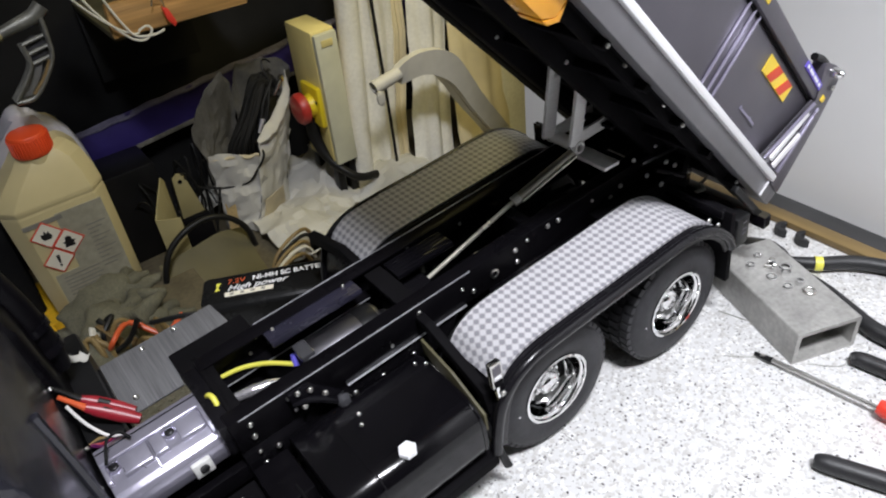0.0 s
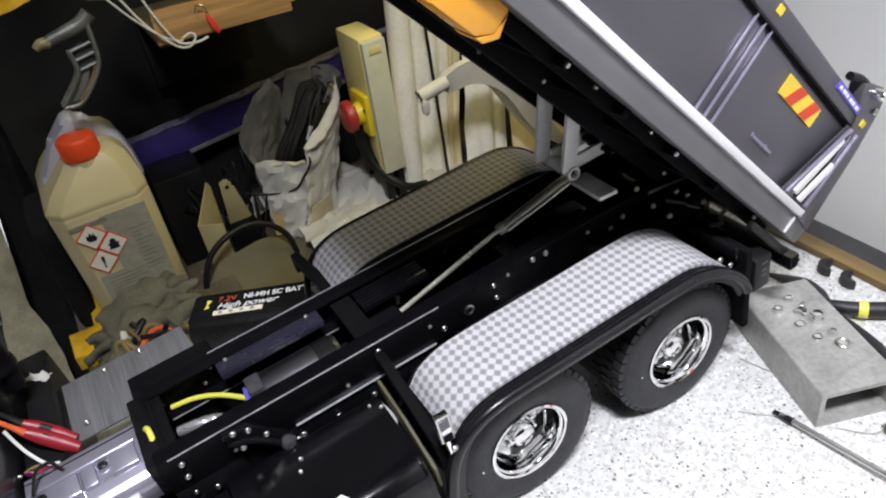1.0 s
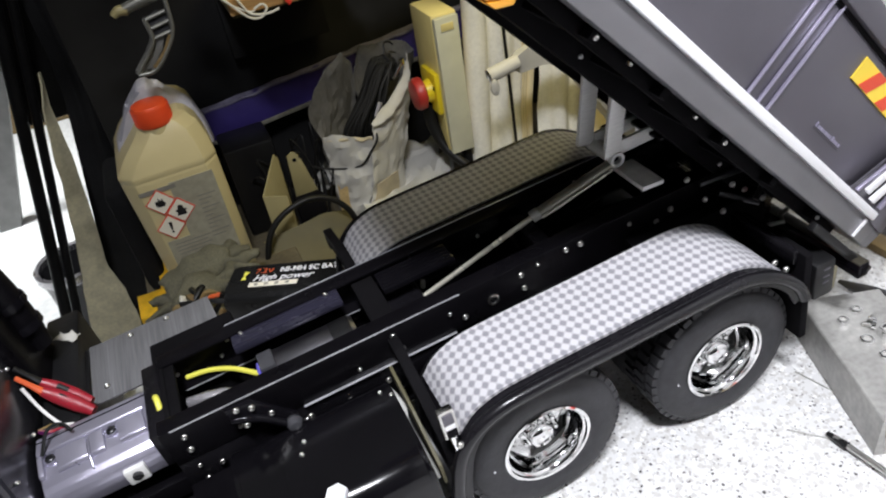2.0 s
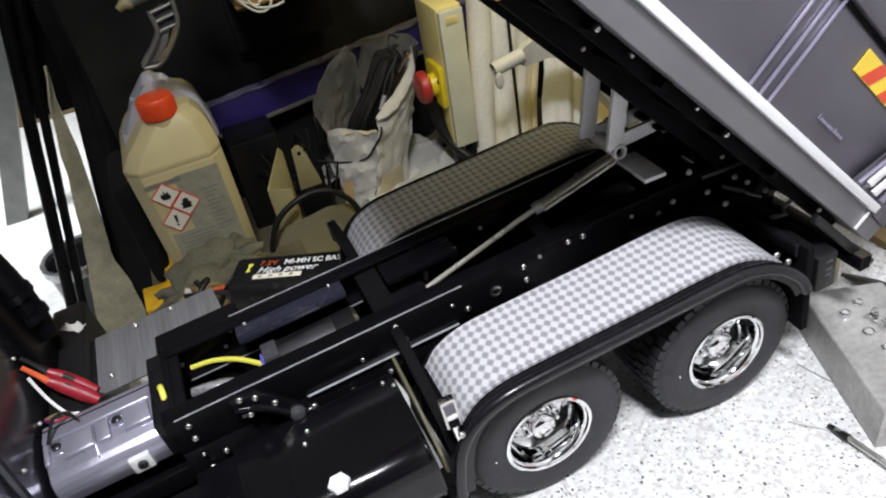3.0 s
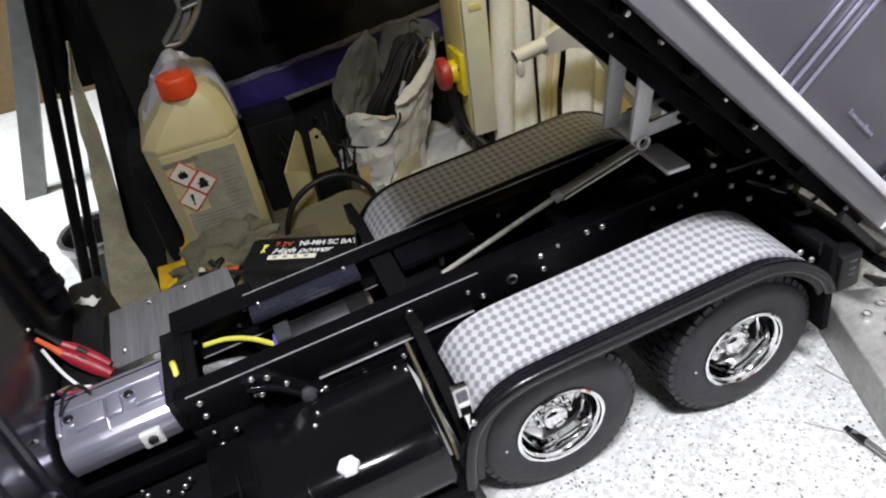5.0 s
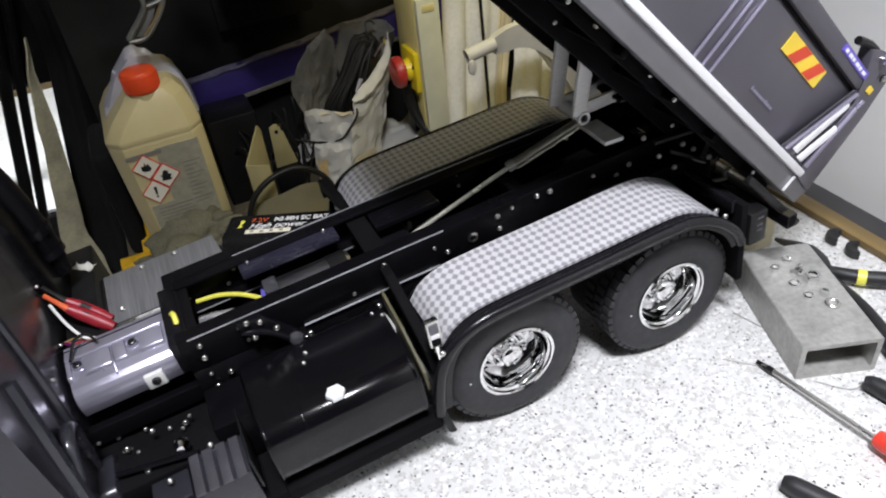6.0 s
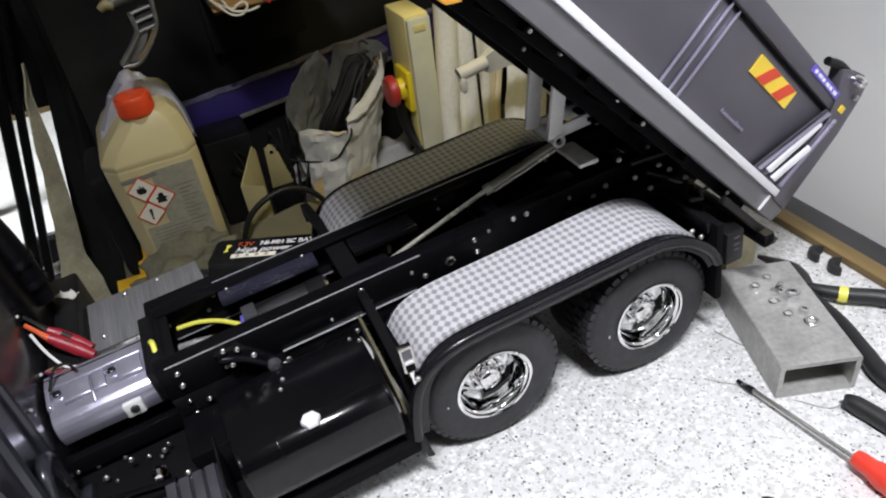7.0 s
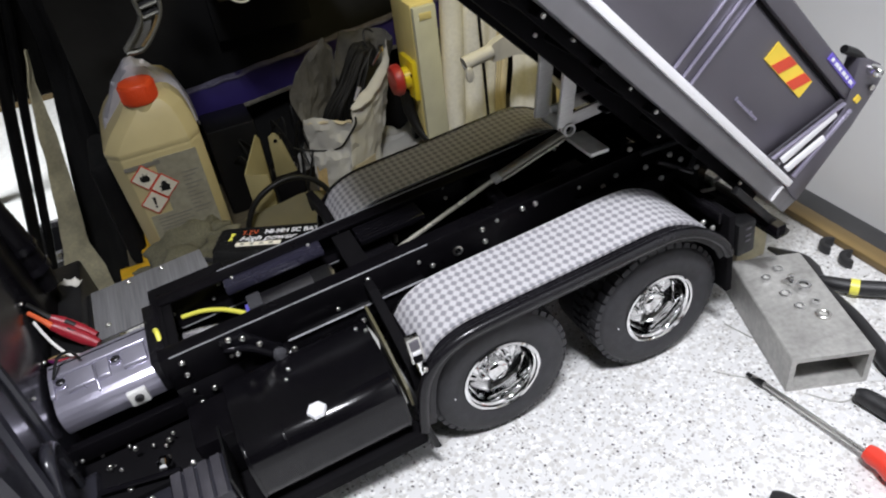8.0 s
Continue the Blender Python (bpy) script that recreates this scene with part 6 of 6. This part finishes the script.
for name, a, b, y, wave, seed, lean, mat, label in (("cloth_sheet", 0.304, 0.378, 0.722, 0.006, 0.5, 0.0, "cloth_white", "folded white cloth sheet hanging to the shelf"),
                                             ("foam_sheet", 0.374, 0.396, 0.722, 0.003, 4.0, 0.0, "foam_cream", "cream foam strip between the white sheets"),
                                             ("cloth_sheet", 0.392, 0.460, 0.714, 0.006, 2.0, 0.03, "cloth_white", "folded white cloth sheet hanging to the shelf"),
                                             ("foam_sheet", 0.455, 0.552, 0.732, 0.005, 1.0, 0.085, "foam_cream", "cream foam sheet leaning behind the cloth"),
                                             ("cloth_sheet", 0.546, 0.760, 0.728, 0.006, 3.0, 0.075, "cloth_white", "white cloth sheet hanging at the back of the shelf")):
    sheet(name, a, b, y, 0.16, wave, seed, lean, mat, label)


def hose_guard():
    ob = thing("suction_elbow", "grey curved pipe guard with a round spigot", "pipe guard", (0.35, 0.6, SHELF))
    part("spigot", lathe([(0.0070, 0), (0.0092, 0), (0.0092, 0.042), (0.0070, 0.042), (0.0070, 0)], 24, "x"), "hose_grey", ob, "hollow round spigot", m=Matrix.Translation((0.258, 0.603, -0.0655)) @ Matrix.Rotation(radians(-10), 4, "Y"))
    part("clamp", lathe([(0, 0), (0.0070, 0), (0.0080, 0.001), (0.0080, 0.004), (0.0070, 0.005), (0, 0.005)], 20, "y"), "hose_grey", ob, "round grey clamp", m=Matrix.Translation((0.259, 0.592, -0.076)) @ Matrix.Diagonal((0.7, 1, 1.3, 1)))
    outer = smooth_path([(0.296, 0, -0.051), (0.318, 0, -0.043), (0.342, 0, -0.041), (0.372, 0, -0.048), (0.397, 0, -0.066), (0.418, 0, -0.100), (0.440, 0, -0.140), (0.484, 0, -0.207), (0.520, 0, SHELF + 0.002)], 5)
    inner = smooth_path([(0.300, 0, -0.074), (0.318, 0, -0.073), (0.338, 0, -0.073), (0.360, 0, -0.082), (0.382, 0, -0.099), (0.398, 0, -0.121), (0.416, 0, -0.152), (0.452, 0, -0.204), (0.494, 0, SHELF + 0.002)], 5)
    part("guard", extrude([(p.x, p.z) for p in outer] + [(p.x, p.z) for p in inner[::-1]], "y", 0.600, 0.612, 0.0015), "hose_grey", ob, "curved grey guard")
    part("guard_flange", strip([(p.x, p.z) for p in inner], 0.6122, 0.640, 0.0012), "hose_grey", ob)
    return ob


hose_guard()


def angle_plate():
    ob = thing("angle_bracket", "cream painted steel angle bracket standing on the shelf", "bracket", (-0.03, 0.68, SHELF))
    t = 0.0020
    m = Matrix.Translation((-0.048, 0.668, 0)) @ Matrix.Rotation(radians(58), 4, "Z")
    part("flange", extrude([(0, SHELF), (0.066, SHELF), (0.070, -0.140), (0.062, -0.130), (0.0, -0.156)], "y", -t, 0, 0.0004), "plate_beige", ob, m=m)
    m2 = Matrix.Translation((-0.048, 0.668, 0)) @ Matrix.Rotation(radians(-8), 4, "Z")
    part("flange", extrude([(0, SHELF), (0.030, SHELF), (0.030, -0.164), (0.0, -0.156)], "y", -t, 0, 0.0004), "plate_beige", ob, m=m2)
    return ob


angle_plate()
drilled = thing("drilled_plate", "grey-beige flat steel plate with a hole, leaning on the shelf", "plate", (0.02, 0.74, SHELF))
part("plate", extrude([(0.000, -0.215), (0.034, -0.222), (0.020, -0.150), (0.012, -0.146), (0.004, -0.150)], "y", 0.742, 0.745, 0.0004), "plate_beige", drilled)
part("hole", lathe([(0, 0), (0.0028, 0), (0.0028, 0.0008), (0, 0.0008)], 12, "y"), "black_matt", drilled, m=Matrix.Translation((0.0125, 0.7418, -0.158)))
part("foot", block(-0.004, 0.036, 0.735, 0.750, SHELF, -0.214, 0.002), "black_matt", drilled)
sheet_bm = crumple(thicken(grid(20, 10, lambda u, v: (-0.066 + 0.122 * u, 0.598 + 0.062 * v, SHELF + 0.006 + 0.050 * v ** 1.4 + 0.006 * math.sin(3.1 * u))), 0.0015), 0.004, 24, 3.0)
single("plastic_sheet", sheet_bm, "olive_sheet", "glossy olive plastic sheet curled up on the shelf", "plastic sheet", smooth=60)
single("cable_hoop", tube([(-0.072, 0.632, -0.240), (-0.064, 0.634, -0.210), (-0.048, 0.638, -0.186), (-0.022, 0.640, -0.171), (0.008, 0.642, -0.168), (0.034, 0.642, -0.180), (0.052, 0.640, -0.204), (0.058, 0.640, -0.235)], 0.0040, 10), "wire_black", "stiff black cable bent into a hoop", "cable")
single("dark_case", block(-0.075, -0.005, 0.770, 0.843, SHELF, -0.130, 0.004), "black_plastic", "dark plastic case at the back of the shelf", "case")
for k in range(14):
    x0 = rc.uniform(-0.03, 0.04)
    pts = [(x0, 0.735 + rc.uniform(0, 0.03), -0.262)]
    for _ in range(3):
        pts.append((pts[-1][0] + rc.uniform(-0.02, 0.03), 0.735 + rc.uniform(0, 0.04), rc.uniform(-0.24, -0.125)))
    single("thin_cable", tube(pts, 0.0016, 6), "wire_black", "thin black cable hanging behind the bracket", "cable", group="thin black cables")
single("crumpled_paper", crumple(crumple(thicken(grid(40, 30, lambda u, v: (0.088 + 0.282 * u, 0.590 + 0.240 * v, SHELF + 0.014 + 0.018 * v * v + 0.016 * math.sin(9 * u) * math.sin(6 * v))), 0.001), 0.016, 22, 3.0), 0.006, 70, 1.0), "paper_white", "crumpled white packing paper on the shelf", "paper", smooth=20)
single("paper_scrap", crumple(thicken(grid(6, 6, lambda u, v: (0.030 + 0.05 * u, 0.775 + 0.02 * v, -0.240 + 0.06 * u * v)), 0.001), 0.010, 40, 6.0), "paper_white", "scrap of white paper among the cables", "paper", smooth=20)

# ---- rails and cloth behind ----
BEAM = Matrix.Translation((0, 0, -0.090)) @ Matrix.Rotation(-math.atan(0.094), 4, "Y")
single("blue_beam", block(-0.205, 0.900, 0.850, 0.866, -0.047, 0.0, 0.002), "blue_beam", "dark blue painted steel beam behind the shelf", "beam", kind="structure", m=BEAM)
single("beam_flange", block(-0.205, 0.900, 0.8470, 0.8498, -0.0500, -0.0440, 0.0006), "dust_grey", "dusty grey lower flange of the blue beam", "beam", kind="structure", m=BEAM)
single("dust_ledge", crumple(thicken(grid(120, 2, lambda u, v: (-0.20 + 1.08 * u, 0.8475 + 0.016 * v, 0.0012 + 0.0008 * math.sin(40 * u) * math.sin(97 * u))), 0.003), 0.002, 40, 2.0), "dust_blue", "pale dust and lint along the beam", "dust", kind="stuff", m=BEAM)


def cloth(u, v):
    x = -0.215 + 1.55 * u
    z = SHELF - 0.02 + 1.25 * v
    fold = 0.010 * math.sin(26 * u + 2 * v) + 0.006 * math.sin(63 * u)
    return (x, BACK + 0.012 + fold * (0.4 + v), z)


single("wall_curtain", thicken(grid(90, 12, cloth), 0.004), "black_cloth", "black cloth hung behind the shelf", "curtain", kind="structure", smooth=60)
single("shelf_upper", block(-0.012, 0.150, 0.690, 0.870, 0.060, 0.068, 0.001), "olive_dark", "dark upper shelf board", "shelf", kind="structure")
lip = [(-0.014, 0.066)] + [(p.x, p.z) for p in smooth_path([(-0.012, 0, 0.103), (0.029, 0, 0.102), (0.049, 0, 0.100), (0.081, 0, 0.093), (0.109, 0, 0.090), (0.130, 0, 0.091), (0.147, 0, 0.096)], 4)] + [(0.148, 0.062)]
single("shelf_lip", extrude(lip, "y", 0.680, 0.6898, 0.0012), "shelf_wood", "worn brown wooden front lip of the upper shelf", "shelf lip", kind="structure")
single("shelf_lip", extrude([(0.140, 0.064), (0.157, 0.067), (0.235, 0.078), (0.235, 0.125), (0.140, 0.115)], "y", 0.700, 0.712, 0.001), "shelf_wood", "second brown board behind the shelf lip", "shelf lip", kind="structure")
tin = thing("metal_tin", "shallow dull grey metal tin on the upper shelf", "tin", (0.108, 0.745, 0.068))
part("body", lathe([(0, 0), (0.036, 0), (0.038, 0.002), (0.038, 0.026), (0.036, 0.026), (0.0355, 0.003), (0, 0.003)], 36), "saw_alu", tin, m=Matrix.Translation((0.108, 0.745, 0.0682)))
part("rim", tube([(0.038 * math.cos(radians(a)) + 0.108, 0.038 * math.sin(radians(a)) + 0.745, 0.0945) for a in range(0, 361, 15)], 0.0014, 8), "steel", tin, "bright rolled rim")
single("paper_tag", extrude([(-0.0655, 0.131), (-0.0400, 0.125), (-0.0340, 0.158), (-0.0600, 0.166)], "y", 0.690, 0.6908), "cloth_white", "blank white card tag tied to the cord", "tag")
single("yellow_strap", crumple(thicken(grid(12, 4, lambda u, v: (-0.092 - 0.080 * u, 0.688 + 0.004 * math.sin(4 * u), 0.148 - 0.012 * u + (0.003 + 0.020 * u) * v)), 0.0015), 0.003, 40, 1.0), "tool_yellow", "faded yellow strap hanging above the hacksaw", "strap", smooth=50)
single("shelf_bracket_panel", block(-0.012, 0.130, 0.860, 0.872, -0.04, 0.066, 0.001), "black_cloth", "black board under the upper shelf", "panel", kind="structure")


def saw_handle():
    ob = thing("hacksaw", "grey cast metal hacksaw handle hanging above the jerrycan", "hacksaw", (-0.1, 0.68, 0.03))
    part("grip", tube([(-0.126, 0.690, 0.100), (-0.112, 0.690, 0.103), (-0.098, 0.690, 0.106), (-0.082, 0.690, 0.110), (-0.070, 0.690, 0.118)], [0.0050, 0.0062, 0.0070, 0.0078, 0.0080], 12), "saw_alu", ob, "grey cast grip")
    part("grip_end", tube([(-0.133, 0.690, 0.097), (-0.126, 0.690, 0.101), (-0.117, 0.690, 0.100)], [0.0040, 0.0058, 0.0060], 12), "plate_beige", ob, "pale rubber end")
    for dy in (-0.005, 0.005):
        part("frame", tube([(-0.104, 0.690 + dy, 0.086), (-0.103, 0.690 + dy, 0.066), (-0.112, 0.690 + dy, 0.052), (-0.124, 0.690 + dy, 0.040), (-0.132, 0.690 + dy, 0.032)], 0.0026, 10), "saw_alu", ob)
        part("frame", tube([(-0.076, 0.690 + dy, 0.108), (-0.077, 0.690 + dy, 0.088), (-0.080, 0.690 + dy, 0.068), (-0.092, 0.690 + dy, 0.050), (-0.112, 0.690 + dy, 0.031), (-0.132, 0.690 + dy, 0.030)], 0.0026, 10), "saw_alu", ob)
    part("blade_guard", extrude([(-0.103, 0.064), (-0.113, 0.050), (-0.130, 0.033), (-0.114, 0.032), (-0.097, 0.050), (-0.090, 0.064)], "y", 0.6895, 0.6925, 0.0005), "post_grey", ob)
    part("web", extrude([(-0.104, 0.086), (-0.090, 0.092), (-0.078, 0.088), (-0.082, 0.070), (-0.092, 0.060), (-0.102, 0.066)], "y", 0.690, 0.6925, 0.0005), "jar_dark", ob)
    for z in (0.090, 0.079, 0.068):
        part("web", tube([(-0.103, 0.687, z - 0.004), (-0.080, 0.687, z)], 0.0022, 8), "saw_alu", ob)
    part("blade_slot", tube([(-0.084, 0.685, 0.064), (-0.096, 0.685, 0.048), (-0.112, 0.685, 0.034)], 0.0022, 8), "wood", ob, "yellow-brown insert")
    return ob


saw_handle()
cord = thing("cord_loop", "white cotton cord looped from the upper shelf", "cord", (0.0, 0.67, 0.08))
part("strand", tube([(-0.040, 0.674, 0.135), (-0.024, 0.672, 0.100), (-0.006, 0.670, 0.074), (0.006, 0.670, 0.062), (0.018, 0.670, 0.060), (0.026, 0.670, 0.068), (0.022, 0.672, 0.073), (0.012, 0.672, 0.070)], 0.0014, 8), "cord_white", cord)
part("strand", tube([(-0.020, 0.674, 0.140), (-0.010, 0.672, 0.104), (0.000, 0.670, 0.078), (0.008, 0.670, 0.066), (0.026, 0.670, 0.062), (0.040, 0.670, 0.064)], 0.0014, 8), "cord_white", cord)
part("strand", tube([(-0.055, 0.674, 0.140), (-0.034, 0.672, 0.108), (-0.012, 0.670, 0.082), (0.004, 0.671, 0.070), (0.012, 0.671, 0.068)], 0.0012, 8), "cord_white", cord)
clamp = thing("red_clip", "small red plastic clip hanging on a wire hook", "clip", (0.045, 0.672, 0.07))
part("jaw", extrude([(0.044, 0.088), (0.050, 0.086), (0.056, 0.068), (0.052, 0.064), (0.046, 0.074)], "y", 0.668, 0.674, 0.001), "tool_red", clamp)
part("hook", tube([(0.048, 0.671, 0.086), (0.046, 0.671, 0.096), (0.038, 0.671, 0.100), (0.034, 0.671, 0.092)], 0.0009, 6), "steel", clamp)

# ---- left of the shelf ----


def leaning_board(u, v):
    """A strip that is broad at its foot and runs to a point at its top."""
    z = ROOM_FLOOR + 0.002 + 0.733 * v
    left = float(np.interp(z, (-0.75, -0.462, -0.394, -0.288, -0.190, -0.090, -0.017), (-0.470, -0.386, -0.3656, -0.3365, -0.3136, -0.295, -0.2715)))
    right = float(np.interp(z, (-0.75, -0.450, -0.400, -0.345, -0.249, -0.161, -0.104, -0.035, -0.017), (-0.330, -0.304, -0.302, -0.3115, -0.297, -0.284, -0.281, -0.2735, -0.2705)))
    right = max(right, left + 0.0005)
    return (left + (right - left) * u, 0.965 + 0.008 * u + 0.003 * math.sin(6 * v + 3 * u), z)


def drape(u, v):
    z = ROOM_FLOOR + 0.002 + 1.05 * v
    left = -0.40 + 0.14 * min(1.0, v / 0.66)
    return (left + (-0.15 - left) * u, 1.035 + 0.008 * math.sin(16 * u) + 0.004 * math.sin(31 * u + 3 * v), z)


single("canvas_strip", crumple(thicken(grid(12, 44, leaning_board), 0.0025), 0.003, 26, 4.0), "beige_board", "stained beige canvas strip standing on the floor", "canvas", smooth=70)
single("black_drape", thicken(grid(30, 16, drape), 0.003), "black_cloth", "black cloth hanging behind the canvas strip", "cloth", smooth=60)
single("bin_bag", crumple(block(-0.229, -0.203, 0.720, 0.840, SHELF, -0.11, 0.01), 0.006, 20, 2.0), "black_cloth", "black plastic sack beside the jerrycan", "sack")
for top, foot, r in ((-0.257, -0.494, 0.0098), (-0.233, -0.478, 0.0072)):
    single("black_tube", tube([(foot, 1.0, ROOM_FLOOR), (top, 1.0, 0.20)], r, 14, False), "black_plastic", "slim leaning black metal tube of a stand", "stand tube", group="stand tubes")
single("tool_cabinet", extrude([(-0.349, -0.112), (-0.215, -0.112), (0.095, 1.10), (-0.047, 1.10)], "y", 1.05, 1.30, 0.003), "black_plastic", "black equipment case carried by the stand tubes", "case")
single("aluminium_post", extrude([(-0.756, ROOM_FLOOR), (-0.691, ROOM_FLOOR), (-0.137, 0.79), (-0.190, 0.79)], "y", 2.10, 2.15, 0.003), "post_grey", "grey aluminium upright of a rack", "post")
single("wooden_cabinet", block(-2.0, -0.20, 2.92, 3.19, ROOM_FLOOR, 0.4, 0.004), "wood", "brown wooden cabinet against the far wall", "cabinet")
jar = thing("bucket", "dark translucent bucket standing on the floor behind the bench", "bucket", (-0.426, 1.27, ROOM_FLOOR))
part("body", lathe([(0, 0), (0.058, 0), (0.064, 0.17), (0.068, 0.25), (0.072, 0.255), (0.072, 0.265), (0.066, 0.265), (0.065, 0.25), (0.054, 0.006), (0, 0.006)], 32), "jar_dark", jar, m=Matrix.Translation((-0.426, 1.27, ROOM_FLOOR)))
part("rim", lathe([(0.066, 0.262), (0.072, 0.255), (0.075, 0.260), (0.075, 0.276), (0.070, 0.280), (0.065, 0.276), (0.066, 0.262)], 32), "tape_clear", jar, "shiny translucent rim", m=Matrix.Translation((-0.426, 1.27, ROOM_FLOOR)))
